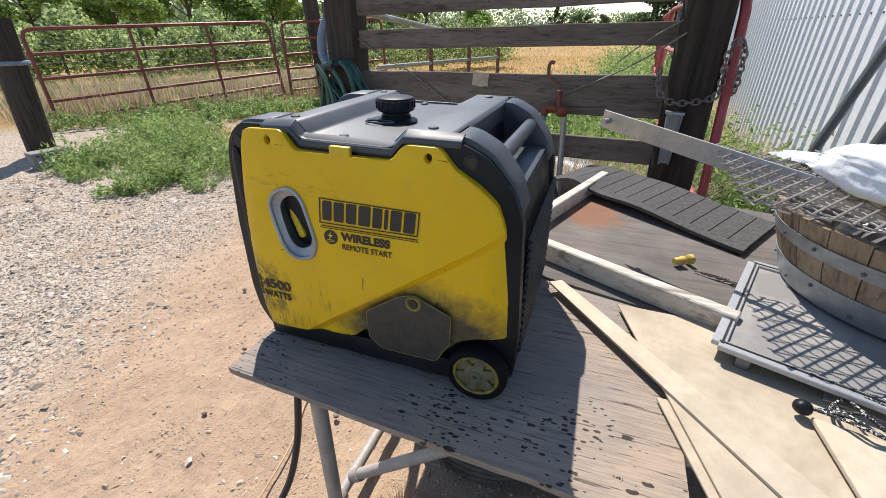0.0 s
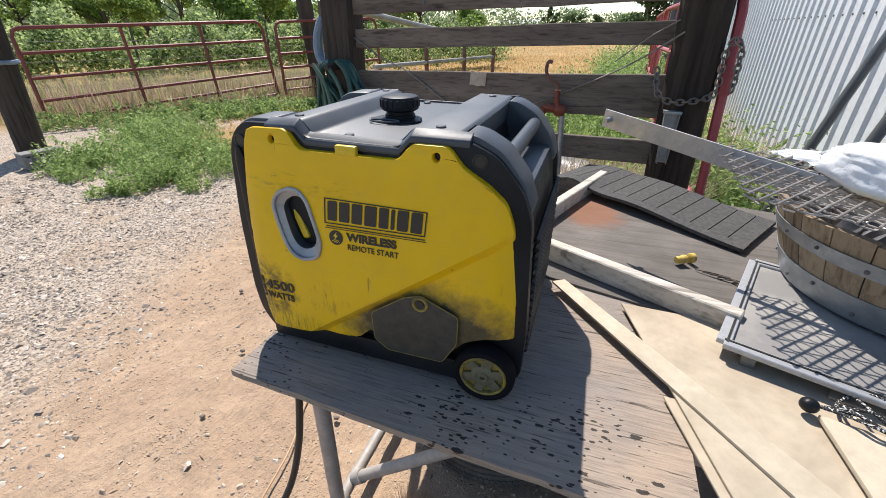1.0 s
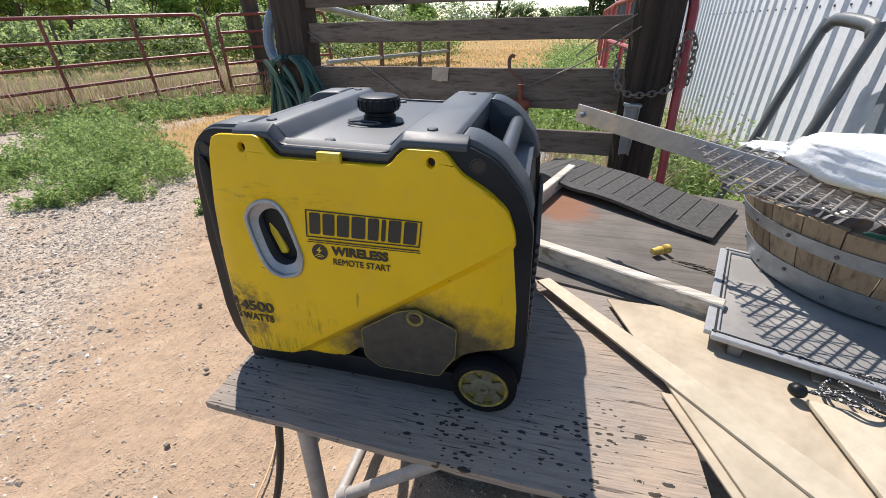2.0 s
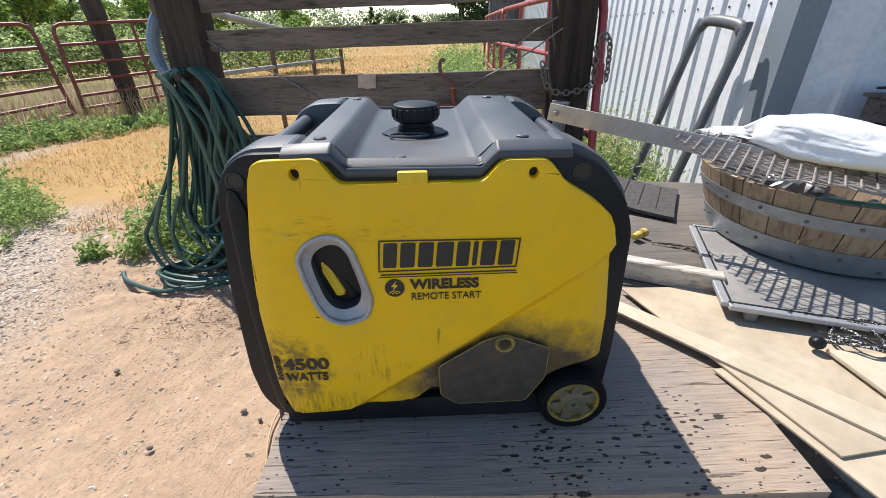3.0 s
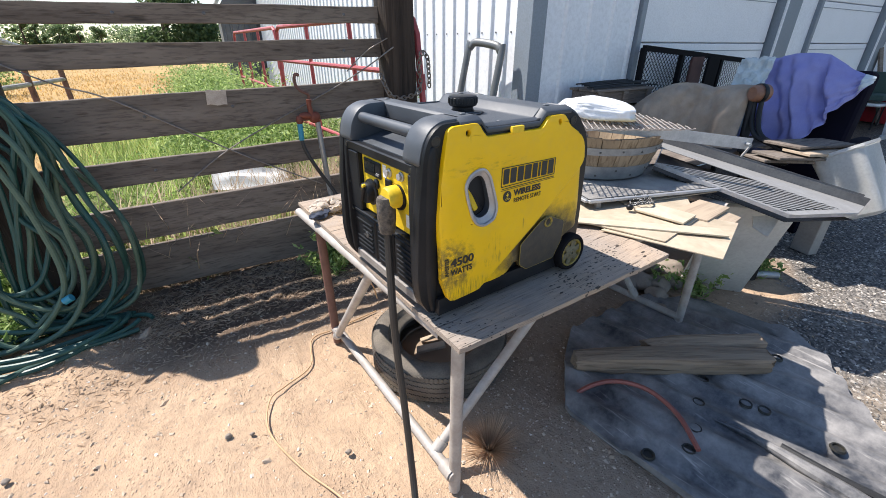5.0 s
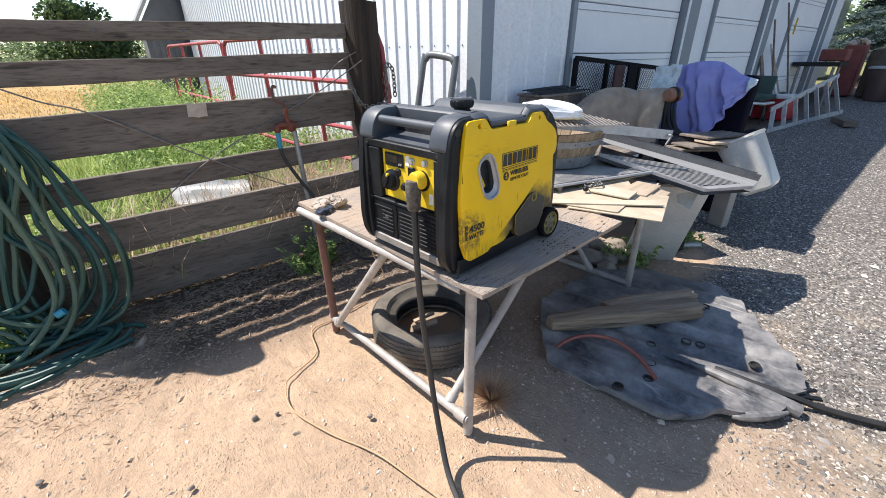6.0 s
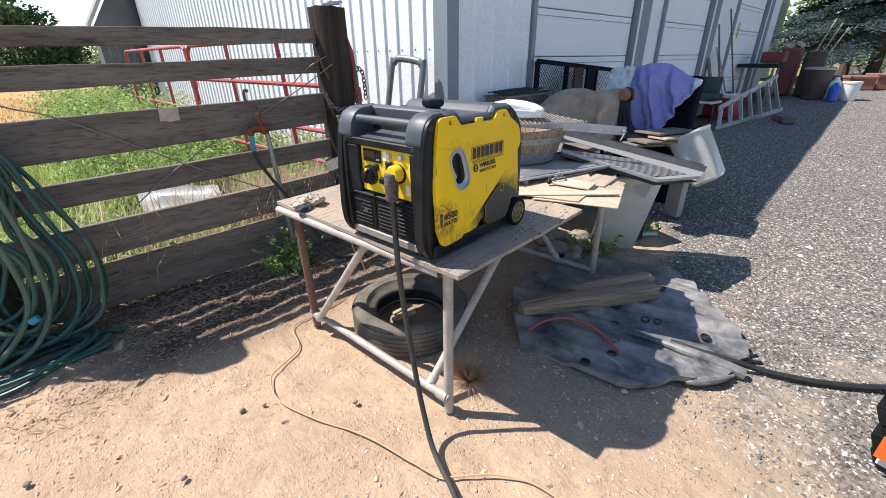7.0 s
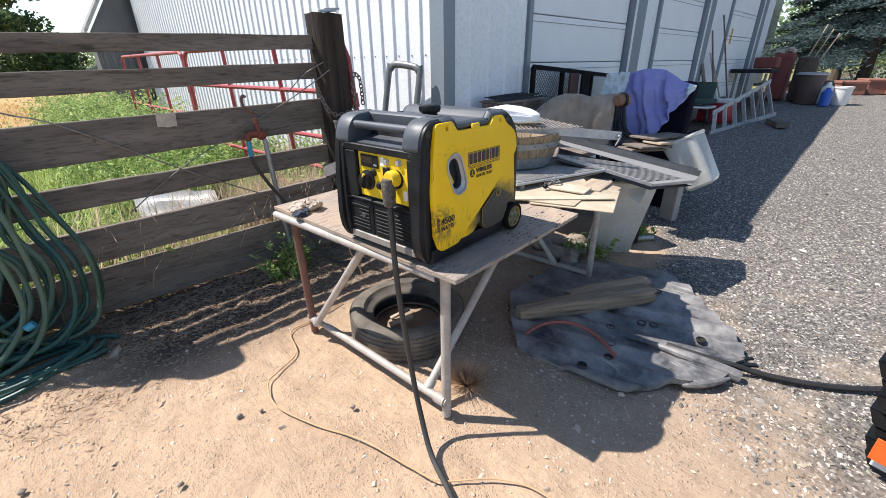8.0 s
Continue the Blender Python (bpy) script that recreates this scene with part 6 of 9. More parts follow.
def build_small_table_things():
    # yellow hose connector
    c = Vector((0.994, 0.775, 0.903))
    hc = thing("hose_connector", c, "yellow plastic hose connector lying on plywood", "connector")
    t1 = frame_of((0, 0, 0), (0, 0, 1), (-0.8, -0.5, 0)).to_3x3().to_4x4()
    part("barrel", lathe(bmesh.new(), [(0.008, -0.008), (0.015, -0.008), (0.016, 0.0), (0.0135, 0.009), (0.013, 0.022), (0.011, 0.030), (0.0, 0.030)], c, 18, t1), M["old_yellow"], hc)
    part("collar", lathe(bmesh.new(), [(0.013, -0.013), (0.0175, -0.012), (0.0175, 0.003), (0.013, 0.006), (0.0, 0.006)], c + Vector((0.024, 0.015, 0.001)), 18, t1), M["old_yellow"], hc)
    bm = bmesh.new()
    for s in range(7):
        p = Vector((1.03 + 0.02 * s, 0.74 - 0.01 * s, 0.888))
        tube(bm, curve([p, p + Vector((0.05, -0.03 + 0.02 * random.random(), 0.006)), p + Vector((0.10, -0.07 + 0.05 * random.random(), 0.001))], 4), 0.0022, 5)
    solo("twigs", bm, M["fence"], (1.1, 0.7, 0.884), "dark twigs and litter on grey plywood", "litter", kind="stuff")
    # bungee with ball
    bb = thing("bungee_ball", (1.140, 0.135, 0.900), "black ball bungee with a speckled elastic cord", "bungee")
    part("ball", lump(bmesh.new(), (1.137, 0.137, 0.921), (0.018, 0.0165, 0.016), 0.08, 3), M["black_plastic"], bb)
    for q, s in ((0.0, 1.0), (0.02, 0.82), (-0.015, 0.9)):
        pts = [(1.155, 0.137, 0.922)]
        for j in range(15):
            a = -2.6 + 2 * math.pi * j / 13
            pts.append((1.262 + q + 0.062 * s * math.cos(a), 0.150 + q * 0.6 + 0.058 * s * math.sin(a), 0.925 + 0.012 * math.sin(2 * a + q * 40)))
        part("cord", tube(bmesh.new(), curve(pts, 4), 0.0036, 7), M["bungee"], bb, "black and white speckled cord")
    bm = lump(bmesh.new(), (1.172, 0.058, 0.904), (0.009, 0.010, 0.008), 0.15, 2)
    solo("cord_stop", bm, M["black_plastic"], (1.172, 0.058, 0.897), "small black cord stopper on a board", "cord stop")
    # rag and glove
    bm = bmesh.new()
    for j in range(16):
        a = random.uniform(0, 6.28)
        r = 0.07 * random.random() ** 0.6
        lump(bm, (-0.02 + 1.2 * r * math.cos(a), 1.05 + r * math.sin(a), 0.890 + 0.022 * random.random()), (0.028, 0.022, 0.018), 0.7, 2, j * 2.7, None, 2.2)
    solo("rag", bm, M["rag"], (-0.02, 1.05, 0.876), "crumpled dirty rag on plywood", "rag")
    bm = lump(bmesh.new(), (-0.085, 0.99, 0.890), (0.05, 0.035, 0.016), 0.5, 3, 4.0, spin(0, 0, 20), 2.0)
    lump(bm, (-0.05, 1.01, 0.892), (0.03, 0.016, 0.015), 0.4, 2, 9.0)
    solo("glove", bm, M["mitt"], (-0.08, 1.0, 0.876), "dark navy work glove on plywood", "glove")


def bungee_mat():
    k = Mat("speckled_cord")
    w = k.math("GREATER_THAN", k.cells(260.0), 0.68)
    return k.done(k.mix(w, (0.015, 0.015, 0.015), (0.62, 0.60, 0.57)), 0.7)


M["bungee"] = bungee_mat()
build_small_table_things()


# ---------------------------------------------------------------- hose, hydrant and wires at the fence
def build_hose():
    random.seed(11)
    hs = thing("garden_hose", (-1.36, 2.20, 0.0), "long green garden hose coiled over a fence post", "garden hose")

    def H(x, out, z):
        p = fence(x, out)
        return Vector((p.x, p.y, z))

    n = 13
    for i in range(n):
        s = ((i * 7) % n) / (n - 1)
        xr = -0.86 - 0.40 * s + random.uniform(-0.02, 0.02)
        xl = -1.68 + 0.30 * random.random()
        zb = 0.045 + 0.34 * s * random.random() ** 0.7
        o = 0.12 + 0.010 * (i % 9)
        f = random.uniform(0.06, 0.20)
        j = lambda k=0.045: random.uniform(-k, k)
        pts = [H(-1.40 + j(), o, 1.385 + j(0.012)), H(-1.48 + j(), o, 1.31), H(xl + 0.12 + j(), o + 0.02, 1.04), H(xl + 0.04 + j(), o + f * 0.3, 0.66), H(xl + j(), o + f * 0.7, 0.30 + 0.5 * zb), H(xl + 0.09 + j(), o + f, zb + 0.06), H((xl + xr) / 2 + j(0.06), o + f * 1.15, zb), H(xr - 0.13 + j(), o + f, zb + 0.045), H(xr - 0.015, o + f * 0.7, zb + 0.19), H(xr + 0.01, o + 0.08 + j(), 0.52 + 0.3 * zb), H(xr - 0.055 - 0.02 * s, o + 0.06 + j(), 0.78), H(-1.02 - 0.13 * s - 0.03 * (i % 3), o + 0.05, 1.12 + j()), H(-1.17 - 0.04 * s, o + 0.02, 1.31 + j(0.015)), H(-1.29 + j(), o, 1.395)]
        pale = i % 5 == 2
        part("coil", tube(bmesh.new(), curve(pts, 6), 0.0140, 9), M["hose_pale" if pale else "hose"], hs, "sun-bleached pale green loop" if pale else "")
    # thick pale line hanging in front, crossing the green loops
    for k, r in ((0.0, 0.0155), (0.13, 0.016)):
        pts = [H(-1.36 - k, 0.24, 1.37), H(-1.24 - k, 0.27, 1.24), H(-1.16 - k, 0.32, 1.07), H(-1.12 - k * 0.8, 0.35, 0.72), H(-1.13 - k * 0.7, 0.38, 0.36), H(-1.24 - k, 0.42, 0.14), H(-1.42 - k, 0.46, 0.05), H(-1.58 - k, 0.43, 0.10), H(-1.66 - k, 0.36, 0.30), H(-1.58 - k, 0.28, 0.56)]
        part("coil", tube(bmesh.new(), curve(pts, 6), r, 9), M["hose_pale"], hs, "thick sun-bleached olive line")
    # loose turns on the ground and the trailing ends
    for i in range(5):
        cx, cy = -1.34 - 0.03 * i, 2.06 + 0.025 * (i % 3)
        rx, ry = 0.42 - 0.025 * i, 0.13 + 0.018 * i
        pts = [(cx + rx * math.cos(a), cy + ry * math.sin(a), 0.020 + 0.018 * (i % 4) + 0.010 * math.sin(3 * a + i)) for a in [0.4 * i + 2 * math.pi * k / 20 for k in range(19)]]
        part("coil", tube(bmesh.new(), curve(pts, 3), 0.0140, 8), M["hose"], hs)
    tail = [H(-1.52, 0.20, 0.95), H(-1.70, 0.22, 0.62), H(-1.93, 0.24, 0.30), H(-1.98, 0.25, 0.19), (-1.92, 2.26, 0.07), (-1.76, 2.12, 0.018), (-1.55, 2.04, 0.018), (-1.30, 2.06, 0.020), (-1.05, 2.10, 0.03)]
    part("end", tube(bmesh.new(), curve(tail, 6), 0.0155, 9), M["hose"], hs)
    tail = [(-2.11, 2.13, 0.016), (-2.04, 2.04, 0.016), (-1.92, 1.956, 0.016), (-1.68, 1.856, 0.016), (-1.50, 1.91, 0.018), (-1.30, 1.945, 0.018), (-1.085, 2.07, 0.02)]
    part("end", tube(bmesh.new(), curve(tail, 6), 0.0155, 9), M["hose"], hs)
    part("coupling", tube(bmesh.new(), [(-1.285, 2.085, 0.275), (-1.245, 2.075, 0.295)], 0.022, 10), M["blue_hose"], hs, "blue hose coupling")
    part("peg", tube(bmesh.new(), [(-1.37, 2.47, 1.345), (-1.37, 2.26, 1.35)], 0.022, 10), M["fence_post"], hs)


build_hose()


def build_hydrant():
    hy = thing("yard_hydrant", (0.47, 2.27, 0.0), "frost-free yard hydrant with red iron head", "hydrant")
    part("pipe", tube(bmesh.new(), [(0.485, 2.26, 0.0), (0.452, 2.27, 0.55), (0.424, 2.275, 1.10)], 0.020, 12), M["galv"], hy)
    bm = lump(bmesh.new(), (0.405, 2.272, 1.135), (0.045, 0.032, 0.042), 0.15, 3, 2.0)
    lump(bm, (0.345, 2.27, 1.15), (0.055, 0.028, 0.028), 0.15, 3, 5.0)
    lump(bm, (0.290, 2.268, 1.125), (0.026, 0.024, 0.035), 0.1, 3, 8.0)
    tube(bm, [(0.385, 2.27, 1.15), (0.375, 2.27, 1.22), (0.378, 2.27, 1.26)], [0.022, 0.016, 0.02], 10)
    part("head", bm, M["hydrant_red"], hy, "rusty red cast head")
    part("lever", tube(bmesh.new(), curve([(0.38, 2.265, 1.265), (0.372, 2.26, 1.30), (0.325, 2.255, 1.325), (0.296, 2.255, 1.36), (0.292, 2.255, 1.41), (0.305, 2.255, 1.432), (0.325, 2.255, 1.425)], 6), 0.011, 8), M["pipe_rust"], hy, "bent rusty lever")
    part("hose", tube(bmesh.new(), [(0.288, 2.266, 1.10), (0.285, 2.262, 1.04), (0.283, 2.26, 0.985)], 0.019, 10), M["blue_hose"], hy, "short blue hose end")
    part("hose", tube(bmesh.new(), curve([(0.283, 2.26, 0.99), (0.30, 2.25, 0.90), (0.37, 2.22, 0.74), (0.45, 2.17, 0.58), (0.56, 2.05, 0.30), (0.66, 1.9, 0.03), (0.9, 1.75, 0.015)], 6), 0.014, 9), M["cord_black"], hy)


build_hydrant()


def wire_line(name, pts, r, mat, label, cat="wire"):
    pts = [Vector(p) for p in pts]
    return solo(name, tube(bmesh.new(), curve(pts, 6), r, 6), mat, pts[-1], label, cat)


g_w = "slack wires"
wire_line("brace_wire", [fence(-1.27, 0.02, 1.60), fence(-0.985, 0.012, 1.43), fence(-0.745, 0.012, 1.325), fence(-0.09, 0.012, 0.895), fence(0.42, 0.02, 0.60)], 0.005, M["wire"], "twisted wire strung across the fence planks")
wire_line("brace_wire", [(1.02, 2.13, 1.60), fence(0.70, 0.016, 1.36), fence(-0.143, 0.012, 0.985), fence(-0.56, 0.02, 0.72)], 0.005, M["wire"], "slack brace wire tied to a post")
wire_line("brace_wire", [(0.99, 2.16, 1.66), fence(0.86, 0.03, 1.55), fence(0.70, 0.03, 1.42)], 0.004, M["wire"], "loose wire end on a post")


# ---------------------------------------------------------------- tube gates
def tube_gate(name, a, b, z0, z1, rails, ups, mat, label, r=0.034, group="red tube gates", lean=0.0, tilt=(0.0, 0.0)):
    """A bow gate: rounded outer frame, rails and uprights; heights at both ends, lean of the far end along the gate."""
    a, b = Vector((*a, 0)), Vector((*b, 0))
    d = (b - a).normalized()
    L = (b - a).length
    g = thing(name, (a + b) / 2, label, "gate", group)

    def at(u, z, along=0.0):
        return a + d * (L * u - lean * u * z + along) + Vector((tilt[0], tilt[1], 0)) * (1 - u) * z + UP * z

    q = 0.14
    za, zb = z1
    loop = [at(0, z0), at(0, za - q), at(0, za - q * 0.3, q * 0.3), at(0, za, q), at(1, zb, -q), at(1, zb - q * 0.3, -q * 0.3), at(1, zb - q), at(1, z0)]
    part("frame", tube(bmesh.new(), loop, r, 10), mat, g)
    for lo, hi, u0 in rails:
        part("rail", tube(bmesh.new(), [at(u0, lo + (hi - lo) * u0), at(1, hi)], r * 0.9, 8), mat, g)
    for u in ups:
        part("upright", tube(bmesh.new(), [at(u, z0), at(u, za + (zb - za) * u - 0.02)], r * 0.9, 8), mat, g)
    for u in (0, 1):
        part("hinge", tube(bmesh.new(), [at(u, za * 0.7), at(u, za * 0.7 + 0.12)], r * 1.4, 8), mat, g)
    return g


tube_gate("tube_gate", (-9.25, 4.50), (-6.80, 8.18), 0.05, (1.63, 1.76), [(0.067, 0.43, 0.0), (0.405, 0.702, 0.0), (0.80, 1.014, 0.0), (1.22, 1.376, 0.0), (-0.22, 0.19, 0.45)], [0.375, 0.70], M["gate_red"], "faded red steel tube gate, closed, in weeds", lean=0.075)
tube_gate("tube_gate", (-6.70, 8.33), (-5.15, 10.6), 0.15, (1.76, 1.86), [(0.27, 0.36, 0.0), (0.50, 0.60, 0.0), (0.77, 0.87, 0.0), (1.08, 1.18, 0.0), (1.41, 1.50, 0.0)], [0.52], M["gate_red"], "short faded red tube gate beside a leaning post", lean=0.06)
tube_gate("tube_gate", (1.355, 2.09), (1.31, 5.98), 0.30, (1.83, 1.83), [(0.32, 0.32, 0.0), (0.62, 0.62, 0.0), (0.95, 0.95, 0.0), (1.40, 1.40, 0.0)], [0.33, 0.66], M["gate_pink"], "sun-faded red tube gate chained to a post", 0.027, tilt=(-0.045, 0.07))
tube_gate("tube_gate", (1.34, 6.12), (1.60, 10.1), 0.30, (1.83, 1.83), [(0.32, 0.32, 0.0), (0.62, 0.62, 0.0), (0.95, 0.95, 0.0), (1.40, 1.40, 0.0)], [0.33, 0.66], M["gate_pink"], "sun-faded red tube gate along the shed wall", 0.027)


def build_pipe_gate():
    """Old grey pipe gate standing open behind the fence."""
    g = thing("pipe_gate", (-2.4, 5.4, 0.0), "old grey pipe gate standing open behind the fence", "gate", "red tube gates")
    a, b = Vector((-3.35, 3.2, 0)), Vector((-1.36, 7.95, 0))
    part("rail", tube(bmesh.new(), [(-1.62, 2.75, 1.80), (-1.40, 4.6, 1.62), (-1.36, 7.9, 1.42)], 0.030, 10), M["gate_grey"], g)
    part("rail", tube(bmesh.new(), [(-2.2, 4.6, 1.17), (-1.36, 7.9, 1.14)], 0.030, 10), M["gate_grey"], g)
    for k in (0.35, 0.68, 1.0):
        p = Vector((-2.2, 4.6, 0)).lerp(Vector((-1.36, 7.9, 0)), k)
        part("upright", tube(bmesh.new(), [p, p + UP * (1.36 if k < 1 else 1.3)], 0.035, 8), M["pipe_rust"], g, "rust-brown upright")
    part("rail", tube(bmesh.new(), curve([(-1.60, 2.60, 1.34), (-1.655, 2.62, 1.41), (-1.67, 2.64, 1.52), (-1.64, 2.66, 1.64), (-1.58, 2.70, 1.74), (-1.50, 2.76, 1.80)], 5), 0.042, 10), M["blue_grey"], g, "blue-grey bent tube")


build_pipe_gate()


# ---------------------------------------------------------------- on the ground by the table
LINER = [(1.19, 0.37), (0.94, 0.22), (0.66, -0.01), (0.67, -0.36), (0.69, -0.65), (0.93, -0.83), (0.95, -0.89), (1.14, -1.055), (1.26, -1.04), (1.39, -1.12), (1.68, -1.01), (1.86, -0.84), (2.18, -0.62), (2.26, -0.38), (2.2, 0.02), (1.9, 0.30)]


def build_liner():
    ln = thing("bed_liner", (1.5, -0.35, 0.0), "torn black ribbed plastic truck bed liner on gravel", "bed liner")
    rd = Vector((0.17, -0.72, 0)).normalized()
    rn = Vector((-rd.y, rd.x, 0))
    o = Vector((1.10, -0.33, 0))
    bm = bmesh.new()
    pts = rounded(LINER, 0.05)
    f = bm.faces.new([bm.verts.new((x, y, 0.0)) for x, y in pts])
    for j in range(-18, 24):
        bmesh.ops.bisect_plane(bm, geom=bm.verts[:] + bm.edges[:] + bm.faces[:], plane_co=o + rn * (j * 0.0425), plane_no=rn, dist=1e-5)
    for j in range(-12, 18):
        bmesh.ops.bisect_plane(bm, geom=bm.verts[:] + bm.edges[:] + bm.faces[:], plane_co=o + rd * (j * 0.07), plane_no=rd, dist=1e-5)
    rim = {v for e in bm.edges if len(e.link_faces) == 1 for v in e.verts}
    for v in bm.verts:
        u = (v.co - o).dot(rn)
        k = (u / 0.17) % 1.0
        rib = 0.026 if 0.1 < k < 0.55 else 0.0
        v.co.z = 0.030 + rib + 0.012 * noise.noise(v.co * 2.5) + 0.03 * max(0.0, noise.noise(v.co * 0.9 + Vector((5, 2, 0))))
    bm.normal_update()
    r = bmesh.ops.extrude_edge_only(bm, edges=[e for e in bm.edges if len(e.link_faces) == 1])
    for v in r["geom"]:
        if isinstance(v, bmesh.types.BMVert):
            v.co.z = max(0.0, v.co.z - 0.035)
    sh = part("sheet", bm, M["liner"], ln)
    for x, y in ((1.19, -0.39), (1.37, -0.53), (1.395, -0.60), (1.02, -0.455), (0.885, -0.49), (1.415, -0.87), (1.876, -0.495), (0.72, -0.40), (1.37, -0.33)):
        part("drain_ring", lathe(bmesh.new(), [(0.030, 0.046), (0.026, 0.056), (0.021, 0.055), (0.019, 0.042), (0.0, 0.040)], (x, y, 0.004), 18), M["ink"], sh, "dark round drain hole")
    fold = curve([(1.155, -0.45, 0.036), (1.185, -0.65, 0.050), (1.185, -0.83, 0.054), (1.20, -1.03, 0.040), (1.215, -1.10, 0.025)], 5)
    part("fold", tube(bmesh.new(), fold, [0.006 + 0.030 * min(1.0, 1.6 * i / len(fold)) for i in range(len(fold))], 10), M["liner"], ln, "dusty raised fold")
    lip = curve([(0.945, -0.875, 0.022), (1.00, -0.94, 0.032), (1.07, -1.01, 0.040), (1.15, -1.06, 0.034)], 5)
    part("curled_edge", tube(bmesh.new(), lip, [0.010 + 0.016 * math.sin(math.pi * min(1.0, 1.2 * i / len(lip))) for i in range(len(lip))], 10), M["liner"], ln)
    bm = bmesh.new()
    bar(bm, (1.33, -1.07, 0.03), (1.385, -1.17, 0.03), 0.03, 0.012, 0.003)
    bar(bm, (1.375, -1.09, 0.04), (1.43, -1.14, 0.04), 0.02, 0.016, 0.003)
    part("bracket", bm, M["black_plastic"], ln)


def liner_mat():
    k = Mat("dusty_black_liner")
    d = k.ramp(k.noise(4.0, 6, 0.7), 0.36, 0.64)
    s = k.ramp(k.noise(50.0, 3, 0.6, k.stretch(1, 0.05, 1, rz=13)), 0.60, 0.68)
    c = k.mix(k.math("MULTIPLY", d, 0.64), (0.042, 0.044, 0.050), (0.42, 0.40, 0.38))
    c = k.mix(k.math("MULTIPLY", s, k.math("MULTIPLY", k.ramp(k.noise(3.0, 3), 0.42, 0.62), 0.75)), c, (0.42, 0.40, 0.38))
    k.bump(k.noise(300.0, 2), 0.15, 0.001)
    return k.done(c, k.math("ADD", 0.32, k.math("MULTIPLY", d, 0.22)), 0.0, 0.6)


M["liner"] = liner_mat()
build_liner()


def beam(name, a, b, w, h, seed, label, mat, top_cut=0.0):
    """A weathered split beam with uneven faces."""
    a, b = Vector(a), Vector(b)
    m = frame_of(a, b - a)
    L = (b - a).length
    bm = bmesh.new()
    n, seg = 44, 24
    rows = []
    for i in range(n + 1):
        x = L * i / n
        ring = []
        for j in range(seg):
            t = 2 * math.pi * j / seg + 0.26
            c, s = math.cos(t), math.sin(t)
            k = (abs(c) ** 5 + abs(s) ** 5) ** (-0.2)
            split = noise.noise(Vector((x * 1.2, 5.5 * c + seed, 5.5 * s)))
            k *= 1 - 0.22 * max(0.0, split - 0.12) + 0.10 * noise.noise(Vector((x * 2.5, c * 1.5 + seed, s * 1.5))) + 0.04 * noise.noise(Vector((x * 12, c * 3 + seed, s * 3)))
            e = 1 - top_cut * (i / n) if s > 0 else 1
            taper = 0.62 + 0.38 * min(1.0, i / (0.22 * n)) ** 0.8
            ragged = 0.035 * noise.noise(Vector((4 * c + seed, 4 * s, 1.0 if i < n / 2 else 6.0))) * max(0.0, 1 - 8 * min(i, n - i) / n)
            ring.append(bm.verts.new(m @ Vector((x + ragged, c * k * w / 2 * (0.4 + 0.6 * taper), h / 2 + s * k * h / 2 * e * taper))))
        rows.append(ring)
    for p, q in zip(rows, rows[1:]):
        for j in range(seg):
            bm.faces.new((p[j], p[(j + 1) % seg], q[(j + 1) % seg], q[j]))
    bm.faces.new(rows[0])
    bm.faces.new(rows[-1])
    mid = (a + b) / 2
    ob = new(name, to_mesh(name, bm, mat, (0, 0, 0)))
    ob.data.transform(m.inverted())
    ob.matrix_world = m
    return tagged(ob, label, "timber")


beam("split_log", (0.905, 0.135, 0.035), (1.715, -0.475, 0.045), 0.125, 0.115, 3.0, "weathered split log lying on a bed liner", M["log"])
beam("split_log", (1.30, -0.04, 0.05), (1.82, -0.41, 0.065), 0.10, 0.105, 9.0, "second weathered log slab behind a log", M["log"])
wire_line("bent_tube", [(0.700, 0.018, 0.016), (0.845, -0.015, 0.060), (0.965, -0.085, 0.078), (1.030, -0.215, 0.086), (1.005, -0.375, 0.078), (0.905, -0.520, 0.062)], 0.012, M["red_tube"], "bent copper-red tube on a bed liner", "tube")
wire_line("black_pipe", [(1.215, -0.72, 0.060), (1.225, -0.882, 0.062), (1.27, -1.06, 0.050), (1.33, -1.20, 0.02), (1.39, -1.36, 0.016), (1.47, -1.519, 0.016), (1.60, -1.70, 0.016), (1.85, -1.98, 0.016)], 0.017, M["black_rubber"], "black plastic water pipe across gravel", "pipe")
wire_line("extension_cord", [(0.30, 1.28, 0.012), (0.014, 1.26, 0.010), (-0.153, 1.248, 0.008), (-0.242, 1.032, 0.006), (-0.40, 0.96, 0.006), (-0.496, 0.91, 0.006), (-0.553, 0.716, 0.006), (-0.493, 0.444, 0.006), (-0.403, 0.204, 0.006), (-0.36, -0.058, 0.006), (-0.321, -0.224, 0.006), (-0.158, -0.406, 0.006), (-0.091, -0.611, 0.006), (-0.15, -0.95, 0.006), (-0.3, -1.4, 0.006)], 0.0042, M["cord_orange"], "thin tan extension cord across sand", "cord")
wire_line("hanging_twine", [(-0.06, 0.62, 0.83), (-0.05, 0.615, 0.74), (-0.02, 0.60, 0.66), (-0.01, 0.59, 0.60)], 0.003, M["cord_orange"], "thin twine hanging below the table", "twine")


